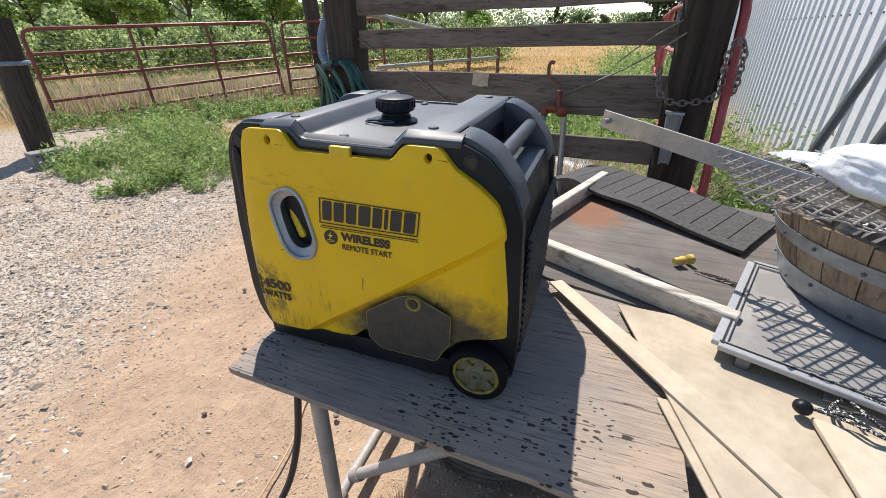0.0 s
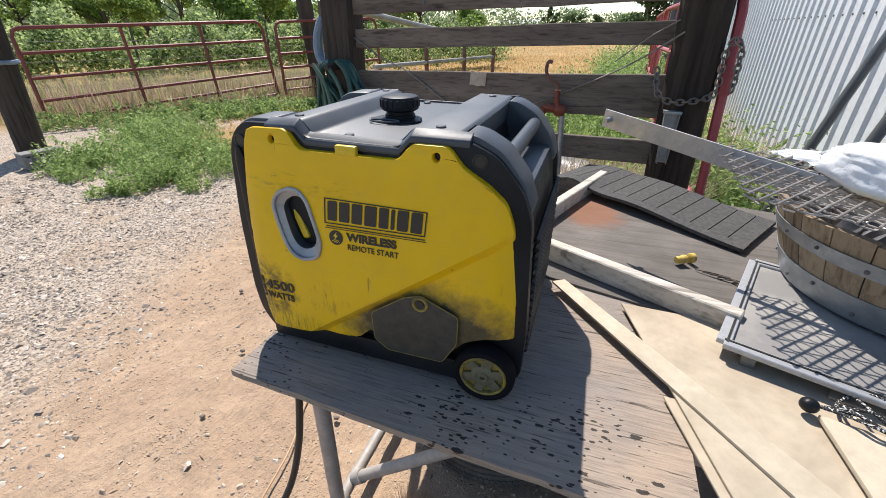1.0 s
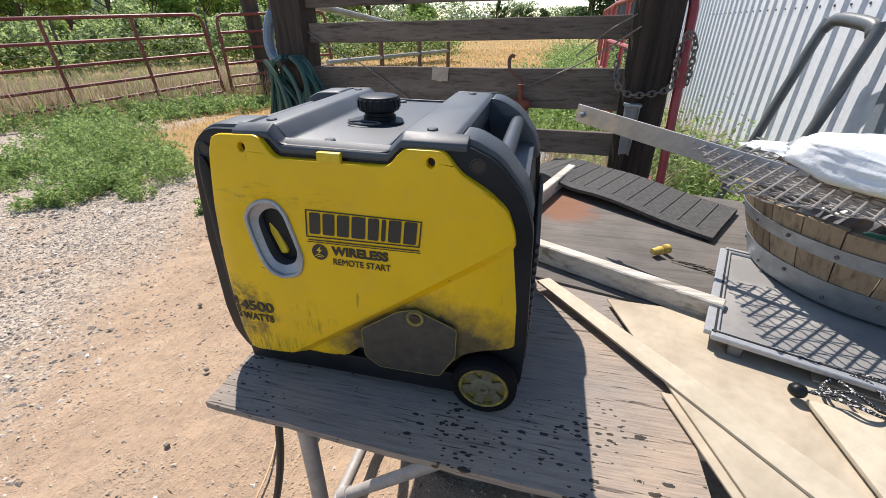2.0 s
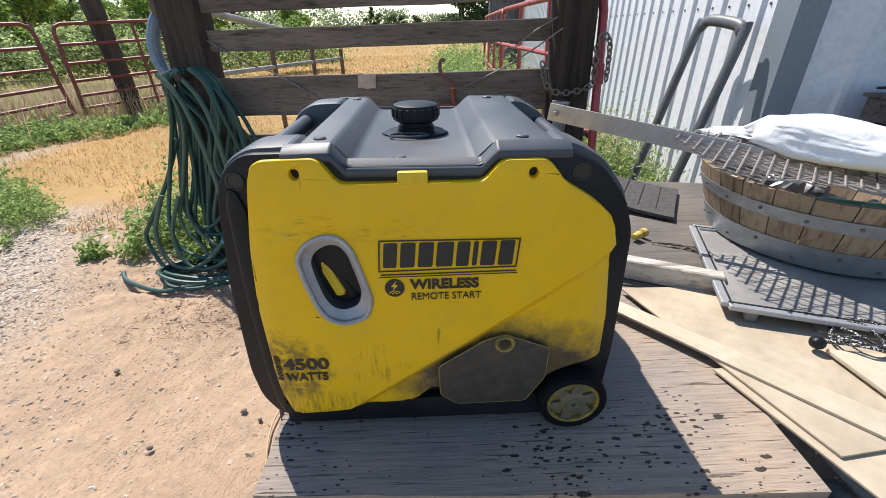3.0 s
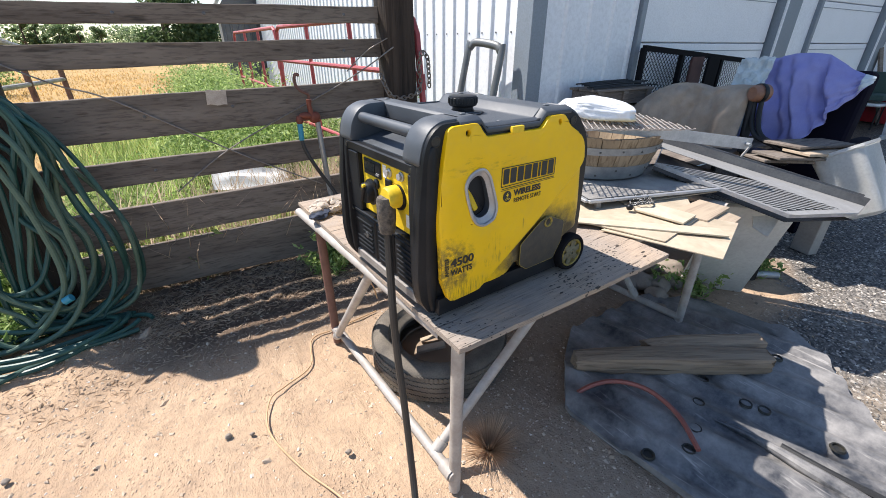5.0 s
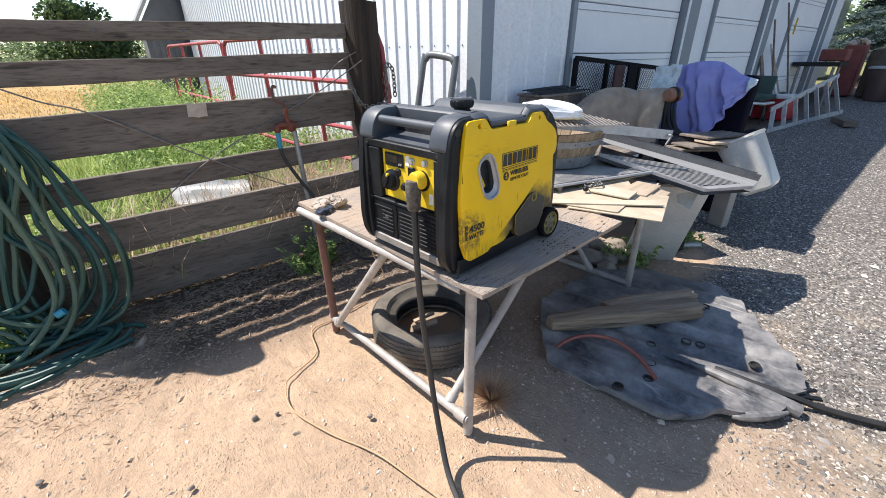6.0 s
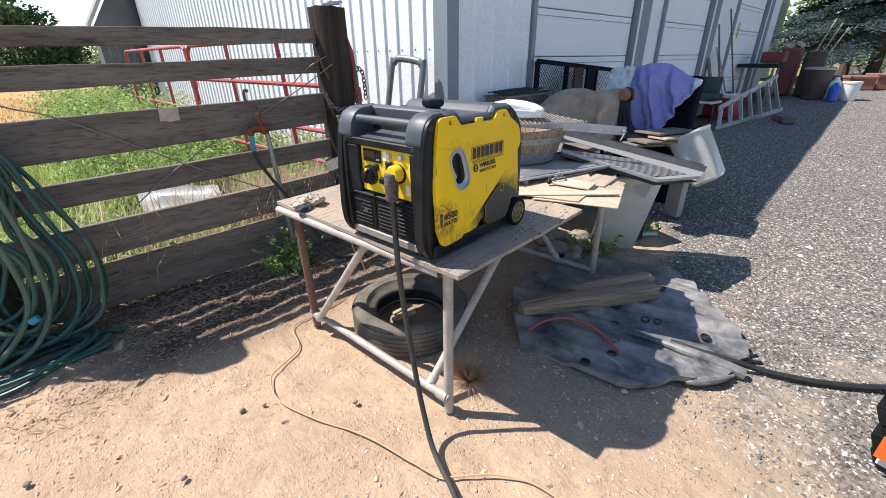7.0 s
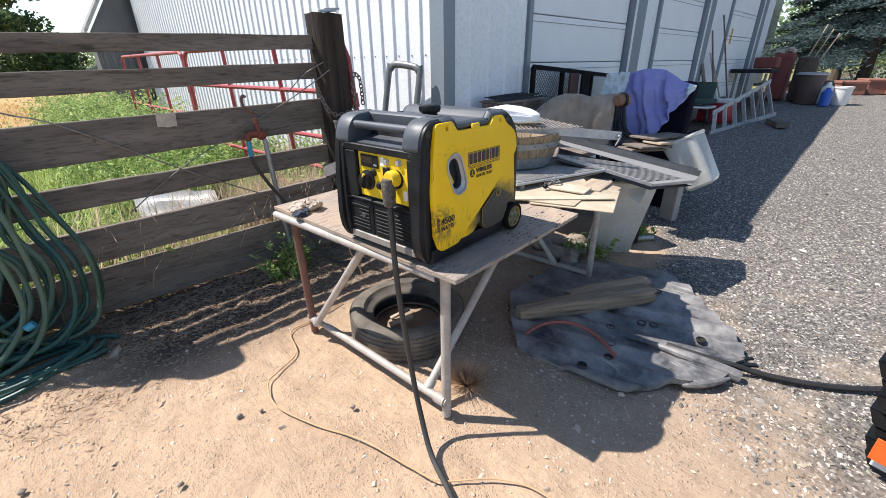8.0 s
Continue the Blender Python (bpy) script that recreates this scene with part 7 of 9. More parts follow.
def build_rocks():
    random.seed(5)
    spots = [(1.99, 0.26, 0.07), (2.12, 0.33, 0.08), (2.28, 0.54, 0.10), (2.42, 0.40, 0.09), (2.56, 0.11, 0.075), (2.16, 0.62, 0.09), (1.92, 0.48, 0.07), (2.36, 0.12, 0.05), (1.86, 0.16, 0.045), (2.05, 0.44, 0.09), (2.25, 0.3, 0.07)]
    for i, (x, y, r) in enumerate(spots):
        bm = lump(bmesh.new(), (x, y, r * 0.5), (r * 1.25, r, r * 0.75), 0.35, 3, i * 4.1, spin(0, 0, i * 50))
        solo("rock", bm, M["rock"], (x, y, 0), "rounded grey-brown field rock under a table", "rock", "heap of rocks")
    for i, (x, y, r) in enumerate(((-0.712, 0.80, 0.013), (-0.62, 0.75, 0.009), (-1.05, 0.62, 0.012), (-0.90, 0.2, 0.010), (-1.5, 1.1, 0.013), (-0.3, 0.4, 0.012))):
        bm = lump(bmesh.new(), (x, y, r * 0.6), (r * 1.2, r, r * 0.9), 0.35, 3, 60 + i * 4.1)
        solo("stone", bm, M["rock"], (x, y, 0), "small loose stone on sandy ground", "stone", "loose stones")


build_rocks()


def build_stack():
    """Black plastic trays in a leaning stack, with an orange and white strip."""
    c = Vector((1.06, -1.89, 0.0))
    lean = Vector((-0.26, 0.26, 0))
    d = Vector((0.27, 0.96, 0)).normalized()
    m = frame_of((0, 0, 0), d).to_3x3().to_4x4()
    st = thing("tray_stack", c, "stack of black plastic trays with an orange reflective strip", "plastic trays")
    for i in range(9):
        z = 0.012 + i * 0.085
        c = Vector((1.06, -1.89, 0.0)) + lean * z + d * (0.012 * math.sin(i * 2.4))
        bm = bmesh.new()
        w0, w1 = 0.25 - 0.004 * i, 0.262 - 0.004 * i
        lo = [Vector((sx * (w0 - 0.02), sy * 0.20, z)) for sx, sy in ((-1, -1), (1, -1), (1, 1), (-1, 1))]
        hi = [Vector((sx * w1, sy * 0.215, z + 0.082)) for sx, sy in ((-1, -1), (1, -1), (1, 1), (-1, 1))]
        vl, vh = [bm.verts.new(c + (m @ p)) for p in lo], [bm.verts.new(c + (m @ p)) for p in hi]
        bm.faces.new(vl)
        bm.faces.new(vh)
        for j in range(4):
            bm.faces.new((vl[j], vl[(j + 1) % 4], vh[(j + 1) % 4], vh[j]))
        bmesh.ops.bevel(bm, geom=bm.edges[:], offset=0.008, segments=2, affect="EDGES")
        tr = part("tray", bm, M["black_plastic"], st)
        for q in (-0.16, -0.08, 0.0, 0.08, 0.16):
            bm = new_box(c + (m @ Vector((q, 0.212, z + 0.045))), (0.02, 0.006, 0.05), m, 0.002)
            part("slot", bm, M["ink"], tr)
            bm = new_box(c + (m @ Vector((q, -0.212, z + 0.045))), (0.02, 0.006, 0.05), m, 0.002)
            part("slot", bm, M["ink"], tr)
    for z, h, mt in ((0.085, 0.04, "white_plastic"), (0.165, 0.11, "orange")):
        c = Vector((1.06, -1.89, 0.0)) + lean * z
        part("strip", new_box(c + (m @ Vector((0.155, 0.224, z))), (0.12, 0.004, h), m, 0.001), M[mt], st, "orange and white reflective film")


build_stack()


# ---------------------------------------------------------------- heap between table and shed
def build_louver():
    lv = thing("louvre_panel", (2.1, 0.0, 0.80), "slotted grey steel louvre panel propped on junk", "steel panel")
    A, B, C, D = Vector((1.690, 0.335, 1.013)), Vector((1.870, -0.308, 0.856)), Vector((2.385, -0.480, 0.800)), Vector((2.022, 0.476, 1.036))
    nrm = (B - D).cross(C - D).normalized()
    run = Vector((0.76, -0.64, -0.07))
    run = (run - nrm * run.dot(nrm)).normalized()
    D1, C1, B1, C2 = D.lerp(A, 0.12), C.lerp(B, 0.12), B.lerp(A, 0.07), C.lerp(D, 0.05)

    def reach(p, a, b):
        k = (b - a).cross(nrm)
        return (a - p).dot(k) / run.dot(k)

    n = 15
    for j in range(n):
        p = A.lerp(B, 0.02 + 0.92 * j / n) + run * 0.02
        q = p + run * max(0.03, min(reach(p, D1, C1), reach(p, B1, C2)))
        part("slat", bar(bmesh.new(), p, q, 0.0105, 0.0014, 0.0, nrm), M["grey_sheet"], lv)
    part("margin", slab(bmesh.new(), [A, B, B + run * 0.022, A + run * 0.022], -nrm * 0.003), M["grey_sheet"], lv)
    part("flange_plate", slab(bmesh.new(), [D, D1, C1, C], -nrm * 0.003), M["grey_sheet"], lv)
    part("end_plate", slab(bmesh.new(), [B1 + run * 0.026, B + run * 0.024, C1 - run * 0.004, C1.lerp(D1, 0.05)], -nrm * 0.003), M["grey_sheet"], lv)
    for p, q in ((A, B), (B, C), (D, A)):
        part("edge", bar(bmesh.new(), p - nrm * 0.012, q - nrm * 0.012, 0.004, 0.022, 0.001, nrm), M["alu"], lv, "bright folded edge")
    # Black plate added under the slats so their gaps look shaded.
    part("slot_shade_plate", slab(bmesh.new(), [p - nrm * 0.045 for p in (A, B, C, D)], -nrm * 0.003), M["black_plastic"], lv, "black plate added to darken the slots like shade")
    # long channel beside it
    a, b = Vector((2.12, 0.66, 1.062)), Vector((2.72, -0.438, 0.766))
    d = (b - a).normalized()
    s = d.cross(UP).normalized()
    u = s.cross(d)
    ch = thing("steel_channel", b, "long steel channel in shade-darkened grey lying on a louvre panel", "steel channel")
    bm = bmesh.new()
    bar(bm, a, b, 0.085, 0.005, 0.001)
    bar(bm, a + s * 0.040 + u * 0.024, b + s * 0.040 + u * 0.024, 0.005, 0.048, 0.001)
    bar(bm, a - s * 0.040 + u * 0.024, b - s * 0.040 + u * 0.024, 0.005, 0.048, 0.001)
    # Darker steel than the flange puts the channel's shade into its colour.
    part("section", bm, M["steel_dark"], ch)
    bm = slab(bmesh.new(), [D - nrm * 0.004, C - nrm * 0.004, b + s * 0.046, a + s * 0.046], UP * -0.003)
    part("flange", bm, M["grey_sheet"], ch, "paler grey flange strip")


build_louver()


def build_appliance():
    ap = thing("enamel_sheet", (2.4, 0.1, 0.0), "leaning white enamel appliance panel below boards", "metal panel")
    c = [Vector((2.40, 0.30, 0.0)), Vector((2.62, -0.04, 0.0)), Vector((2.20, -0.27, 0.80)), Vector((1.96, 0.04, 0.80))]
    n = (c[1] - c[0]).cross(c[3] - c[0]).normalized()
    part("face", slab(bmesh.new(), c, n * 0.03, 0.006), M["white_metal"], ap)
    # Sunlit patch of the panel, shaped as a separate whiter piece.
    lip = [Vector((2.122, -0.078, 0.759)), Vector((2.187, -0.113, 0.806)), Vector((2.174, -0.217, 0.790)), Vector((2.003, -0.221, 0.661)), Vector((2.026, -0.135, 0.683))]
    part("lip", slab(bmesh.new(), lip, Vector((0.008, 0.006, -0.004))), M["white_plastic"], ap, "whiter piece added for the panel's sunlit patch")
    # Black box added to stand for the shaded gap beside the panel.
    bx = solo("appliance_shell", new_box((2.80, 0.16, 0.27), (0.30, 0.36, 0.54), spin(0, 0, -30), 0.02), M["black_plastic"], (2.80, 0.16, 0.0), "black box added for the shaded gap beside a panel", "appliance")
    bm = new_box((3.74, -0.10, 0.25), (0.16, 0.10, 0.48), spin(0, 0, 70), 0.006)
    solo("sheet_offcut", bm, M["grey_sheet"], (3.72, -0.12, 0.0), "grey sheet metal box standing under a tub", "sheet metal")
    bm = tube(bmesh.new(), [(2.82, 0.05, 0.03), (3.02, -0.14, 0.03)], 0.028, 12)
    solo("metal_tube", bm, M["alu"], (2.92, -0.05, 0.0), "short shiny metal tube on dirt", "tube")


build_appliance()


def build_tub():
    """Off-white plastic bin lying tipped, its base towards the drive."""
    tb = thing("plastic_tub", (3.5, -0.26, 0.48), "tipped off-white plastic bin beside a junk heap", "bin")
    o = Vector((3.50, -0.262, 0.722))
    ax = Vector((-0.04, -0.56, -0.82)).normalized()
    m = frame_of(o, ax, (0, -0.82, 0.56))
    bm = bmesh.new()
    rings = []
    for x, h, w in ((-0.255, 0.155, 0.24), (-0.235, 0.158, 0.243), (-0.225, 0.148, 0.232), (0.225, 0.120, 0.20), (0.25, 0.100, 0.18)):
        ring = []
        for y, z in rounded([(-w, -h), (w, -h), (w, h), (-w, h)], 0.05, 4):
            ring.append(bm.verts.new(m @ Vector((x, y, z))))
        rings.append(ring)
    for p, q in zip(rings, rings[1:]):
        for j in range(len(p)):
            bm.faces.new((p[j], p[(j + 1) % len(p)], q[(j + 1) % len(p)], q[j]))
    bm.faces.new(rings[-1])
    bmesh.ops.solidify(bm, geom=bm.faces[:], thickness=0.006)
    part("shell", bm, M["white_plastic"], tb)
    for k, (x, y, z, L, w, rz) in enumerate(((3.32, 0.02, 0.880, 0.78, 0.24, -26), (3.44, -0.05, 0.905, 0.66, 0.20, -20), (3.52, 0.08, 0.935, 0.74, 0.26, -14), (3.24, 0.10, 0.850, 0.62, 0.20, -30))):
        bm = new_box((x, y, z), (L, w, 0.020), spin(0, 3, rz), 0.003)
        solo("plank_offcut", bm, M["fence"] if k != 1 else M["board_brown"], (x, y, z - 0.012), "short grey plank lying across a plastic bin", "board", "planks on the bin")


build_tub()


def drape(bm, fn, nu, nv):
    return sheet(bm, fn, nu, nv, 0.006)


def build_heap():
    # bench that carries the covered load
    bn = thing("work_bench", (3.4, 1.15, 0.0), "low timber bench under covered junk", "bench")
    part("top", new_box((3.28, 1.10, 0.80), (1.85, 1.20, 0.05), spin(0, 0, -6), 0.006), M["fence"], bn)
    for x, y in ((2.46, 1.66), (4.10, 1.48), (2.46, 0.70), (4.02, 0.58)):
        part("leg", new_box((x, y, 0.389), (0.08, 0.08, 0.772), None, 0.005), M["fence"], bn)
    # slatted crate with rods
    cr = thing("wooden_crate", (3.06, 1.58, 0.826), "grey wooden crate with black iron rods on top", "crate")
    rt = spin(0, 0, -6)
    o = Vector((3.06, 1.58, 0))
    for z in (0.90, 1.04, 1.18):
        for y in (-0.14, 0.14):
            part("slat", new_box(o + (rt @ Vector((0, y, z))), (0.74, 0.018, 0.115), rt, 0.003), M["fence"], cr)
        for x in (-0.37, 0.37):
            part("slat", new_box(o + (rt @ Vector((x, 0, z))), (0.018, 0.262, 0.115), rt, 0.003), M["fence"], cr)
    for x in (-0.33, 0.0, 0.33):
        part("batten", new_box(o + (rt @ Vector((x, -0.158, 1.04))), (0.07, 0.016, 0.40), rt, 0.003), M["fence"], cr)
    for y in (-0.115, 0.0, 0.115):
        part("lid_board", new_box(o + (rt @ Vector((0.01 * y, y, 1.25))), (0.78, 0.106, 0.020), rt, 0.003), M["fence"], cr)
    rods = thing("iron_rods", o + Vector((0, 0, 1.262)), "black bent iron rods lying on a crate", "iron rods")
    random.seed(3)
    for i in range(7):
        a = o + (rt @ Vector((-0.43 + 0.10 * random.random(), -0.13 + 0.035 * i, 1.270 + 0.004 * i)))
        b = o + (rt @ Vector((0.36 + 0.2 * random.random(), -0.12 + 0.035 * i + random.uniform(-0.05, 0.05), 1.276 + 0.005 * i)))
        c_ = a.lerp(b, 0.5) + Vector((0, random.uniform(-0.04, 0.04), 0.004))
        part("rod", tube(bmesh.new(), [a, c_, b], 0.0075, 6), M["black_rubber"], rods)
    # mesh tailgate against the doors
    tg = thing("mesh_gate", (4.1, 1.32, 0.0), "black steel mesh trailer tailgate leaning at a door", "tailgate")
    a0, a1 = Vector((3.56, 1.63, 0.62)), Vector((5.52, 1.43, 0.60))
    b0, b1 = Vector((3.56, 1.63, 1.590)), Vector((5.52, 1.43, 1.445))
    for p, q in ((a0, a1), (b0, b1), (Vector((3.56, 1.63, 0.0)), b0), (Vector((5.52, 1.43, 0.0)), b1), (a0.lerp(a1, 0.33), b0.lerp(b1, 0.33)), (a0.lerp(a1, 0.72), b0.lerp(b1, 0.72))):
        part("frame_bar", bar(bmesh.new(), p, q, 0.05, 0.05, 0.004, V), M["gate_black"], tg)
    n = 38
    bm = bmesh.new()
    for i in range(-18, n):
        for s in (0, 1):
            t0, t1 = i / n, (i + 18) / n
            lo, hi = max(t0, 0.0), min(t1, 1.0)
            if hi <= lo:
                continue
            f0, f1 = (lo - t0) / (t1 - t0), (hi - t0) / (t1 - t0)
            if s:
                f0, f1 = 1 - f0, 1 - f1
            P = lambda u, v: a0.lerp(a1, u).lerp(b0.lerp(b1, u), v)
            bar(bm, P(lo, f0), P(hi, f1), 0.003, 0.005)
    part("expanded_mesh", bm, M["gate_black"], tg)
    for u in (0.44, 0.60):
        p = a0.lerp(a1, u) - V * 0.05
        part("plate", new_box(p + UP * 0.66, (0.22, 0.03, 0.46), spin(0, 0, -6), 0.006), M["plate_brown"] if u < 0.5 else M["gate_black"], tg, "dark red-brown plate")

    # brown canvas
    def canvas(u, v):
        # u along the load, v from the front hem up over the ridge to the back
        y = 1.40 - 0.88 * u
        ridge = 1.08 + 0.25 * math.sin(0.5 * math.pi * min(1.0, u / 0.44)) - 0.022 * math.exp(-((u - 0.70) / 0.10) ** 2)
        k = min(1.0, v / 0.62)
        b = max(0.0, (v - 0.62) / 0.38)
        z = 0.84 + (ridge - 0.84) * math.sin(0.5 * math.pi * k) ** 0.85 - 0.16 * b ** 1.5 - 0.30 * max(0.0, u - 0.93) / 0.07 * b
        x = 2.98 + 0.16 * k ** 1.6 + 0.40 * b + 0.30 * u
        w = (1 - 0.75 * k)
        fold = 0.075 * math.sin(11 * u + 2.6 * v + 1.2) * w + 0.085 * math.exp(-((u - 0.66 - 0.10 * (1 - k)) / 0.055) ** 2) * (0.3 + 0.7 * k) + 0.03 * noise.noise(Vector((u * 6, v * 3, 1))) + 0.022 * noise.noise(Vector((u * 14, v * 7, 4))) + 0.010 * noise.noise(Vector((u * 30, v * 22, 4)))
        return Vector((x + fold, y + 0.3 * fold, z - 0.2 * fold))

    bm = drape(bmesh.new(), canvas, 70, 44)
    solo("canvas_cover", bm, M["brown_cloth"], (3.4, 0.95, 0.80), "dusty brown canvas draped over junk", "cover")

    # dark recliner under a blue sheet
    rc = thing("recliner", (4.35, 0.38, 0.0), "dark navy padded chair under a blue sheet", "chair")
    rz = spin(0, 0, -4)
    part("backrest", new_box((4.22, 0.35, 1.10), (0.18, 0.72, 0.66), rz @ spin(0, 6, 0), 0.05, 3), M["navy"], rc)
    part("seat", new_box((4.42, 0.36, 0.55), (0.62, 0.70, 0.22), rz, 0.05, 3), M["navy"], rc)
    part("base", new_box((4.40, 0.36, 0.225), (0.60, 0.64, 0.42), rz, 0.02), M["navy"], rc)
    for y in (0.0, 0.72):
        part("armrest", new_box((4.45, y, 0.66), (0.62, 0.10, 0.40), rz, 0.03, 2), M["navy"], rc)

    def blue(u, v):
        y = 0.71 - 0.74 * u
        top = 1.50 + 0.055 * math.sin(math.pi * min(1.0, 1.25 * u)) - 0.115 * max(0.0, u - 0.55) / 0.45
        hem = 0.85 + (max(0.0, u - 0.60) / 0.40) ** 0.9 * 0.49 + 0.02 * math.sin(9 * u)
        z = top + (hem - top) * v
        d = max(0.0, top - z)
        w = 0.35 + 0.65 * min(1.0, d / 0.35)
        ph = 19 * (u + 0.42 * (z - 1.2)) + 1.6 * noise.noise(Vector((u * 2.5, v * 2, 3)))
        fold = (0.030 * math.sin(ph) - 0.050 * max(0.0, math.sin(0.55 * ph + 0.8)) ** 6 + 0.016 * math.sin(2.3 * ph + 1)) * w + 0.03 * noise.noise(Vector((u * 6, v * 5, 8))) + 0.012 * noise.noise(Vector((u * 15, v * 13, 2)))
        return Vector((4.08 - 0.28 * math.sqrt(d) - fold, y + 0.4 * fold, z + 0.2 * fold))

    bs = thing("blue_sheet", (4.0, 0.4, 0.8), "crumpled faded blue sheet thrown over a chair", "sheet")
    part("cloth", drape(bmesh.new(), blue, 90, 50), M["blue_cloth"], bs)

    def tip(u, v):
        return blue(0.925 + 0.072 * u, 0.02 + 0.96 * v) + Vector((-0.012, -0.012 * u, 0.008))

    part("turned_corner", drape(bmesh.new(), tip, 8, 6), M["pale_cloth"], bs, "pale turned-over corner")

    def pale(u, v):
        p = Vector((3.95, 0.89, 1.50)).lerp(Vector((3.97, 0.64, 1.52)), u) + Vector((-0.10, -0.01, -0.23)) * v
        f = 0.03 * noise.noise(Vector((u * 5, v * 4, 2))) + 0.015 * abs(noise.noise(Vector((u * 11, v * 9, 6))))
        return p + Vector((-f, 0, f))

    bm = drape(bmesh.new(), pale, 24, 24)
    solo("plastic_sheet", bm, M["pale_cloth"], (3.9, 0.78, 1.25), "pale clear plastic sheet hanging over junk", "sheet")
    # folded tube frame with a brown padded roll
    wk = thing("folded_frame", (3.42, 0.42, 0.82), "folded black tube frame with a brown padded roll", "frame")
    tr = frame_of((0, 0, 0), (0, 0, 1), (0.85, -0.45, -0.25)).to_3x3().to_4x4()
    rl = part("roll", lathe(bmesh.new(), [(0.0, -0.07), (0.045, -0.07), (0.060, -0.055), (0.068, 0.0), (0.066, 0.05), (0.05, 0.07), (0.0, 0.07)], (3.36, 0.475, 1.278), 20, tr), M["wood_brown"], wk, "brown padded roll")
    part("strap", lathe(bmesh.new(), [(0.071, -0.02), (0.073, -0.015), (0.073, 0.012), (0.071, 0.018), (0.066, 0.0), (0.071, -0.02)], (3.36, 0.475, 1.278), 20, tr), M["black_plastic"], rl)
    for dy in (0.0, -0.045):
        part("tube", tube(bmesh.new(), curve([(3.364, 0.496 + dy, 1.288), (3.336, 0.466 + dy, 1.093), (3.277, 0.388 + dy, 0.976), (3.238, 0.223 + dy, 0.922), (3.228, 0.159 + dy, 0.888), (3.228, 0.163 + dy, 0.820), (3.238, 0.252 + dy, 0.805), (3.258, 0.446 + dy, 0.835)], 7), 0.018, 9), M["black_plastic"], wk)
    part("post", bar(bmesh.new(), (3.37, 0.515, 1.31), (3.33, 0.47, 0.83), 0.06, 0.05, 0.01), M["black_plastic"], wk, "dark upright post")
    part("seat", new_box((3.33, 0.31, 0.842), (0.26, 0.28, 0.03), spin(0, 4, -12), 0.01), M["black_plastic"], wk)


M["wood_brown"] = plain("brown_leatherette", (0.26, 0.13, 0.08), (0.20, 0.10, 0.065), 9.0, 0.5)
build_heap()


def build_hand_truck():
    ht = thing("hand_truck", (1.95, 2.42, 0.0), "grey steel hand truck leaning on the shed wall", "hand truck")
    bl, br = Vector((1.80, 2.62, 0.06)), Vector((1.86, 2.20, 0.06))
    tl, tr = Vector((2.12, 2.58, 1.635)), Vector((2.16, 2.16, 1.61))
    ax = (tl - bl).normalized()
    cr = (br - bl).normalized()
    pts = [bl, tl - ax * 0.14, tl - ax * 0.04 + cr * 0.03, tl + cr * 0.09, tr - cr * 0.09, tr - ax * 0.04 - cr * 0.03, tr - ax * 0.14, br]
    bm = tube(bmesh.new(), curve(pts, 5), 0.036, 12)
    nv = ax.cross(cr).normalized()
    for v in bm.verts:
        # a flat-oval section, wide along the lean
        k = (v.co - bl).dot(nv)
        v.co -= nv * k * 0.25
    part("frame", bm, M["truck_grey"], ht)
    for k in (0.25, 0.55):
        part("crossbar", bar(bmesh.new(), bl.lerp(tl, k), br.lerp(tr, k), 0.03, 0.03, 0.004), M["truck_grey"], ht)
    part("toe_plate", slab(bmesh.new(), [bl + Vector((-0.02, 0.02, -0.05)), br + Vector((0.0, -0.02, -0.05)), br + Vector((-0.20, -0.10, -0.05)), bl + Vector((-0.22, -0.06, -0.05))], (0, 0, 0.008)), M["truck_grey"], ht)
    for p in (bl, br):
        q = p + Vector((0.10, 0.04, 0.06)) + (cr * 0.06 if p is br else -cr * 0.06)
        w = part("wheel", lathe(bmesh.new(), [(0.05, -0.03), (0.11, -0.03), (0.12, -0.015), (0.12, 0.015), (0.11, 0.03), (0.05, 0.03), (0.05, -0.03)], q, 24, frame_of((0, 0, 0), (0, 0, 1), cr).to_3x3().to_4x4()), M["black_rubber"], ht)


M["truck_grey"] = plain("grey_green_enamel", (0.15, 0.158, 0.16), (0.11, 0.118, 0.12), 6.0, 0.42, 0.3)
build_hand_truck()


# ---------------------------------------------------------------- far end of the drive
def at_drive(x, y, z=0.0):
    return Vector((x, y, rise(x) - 0.012 + z))


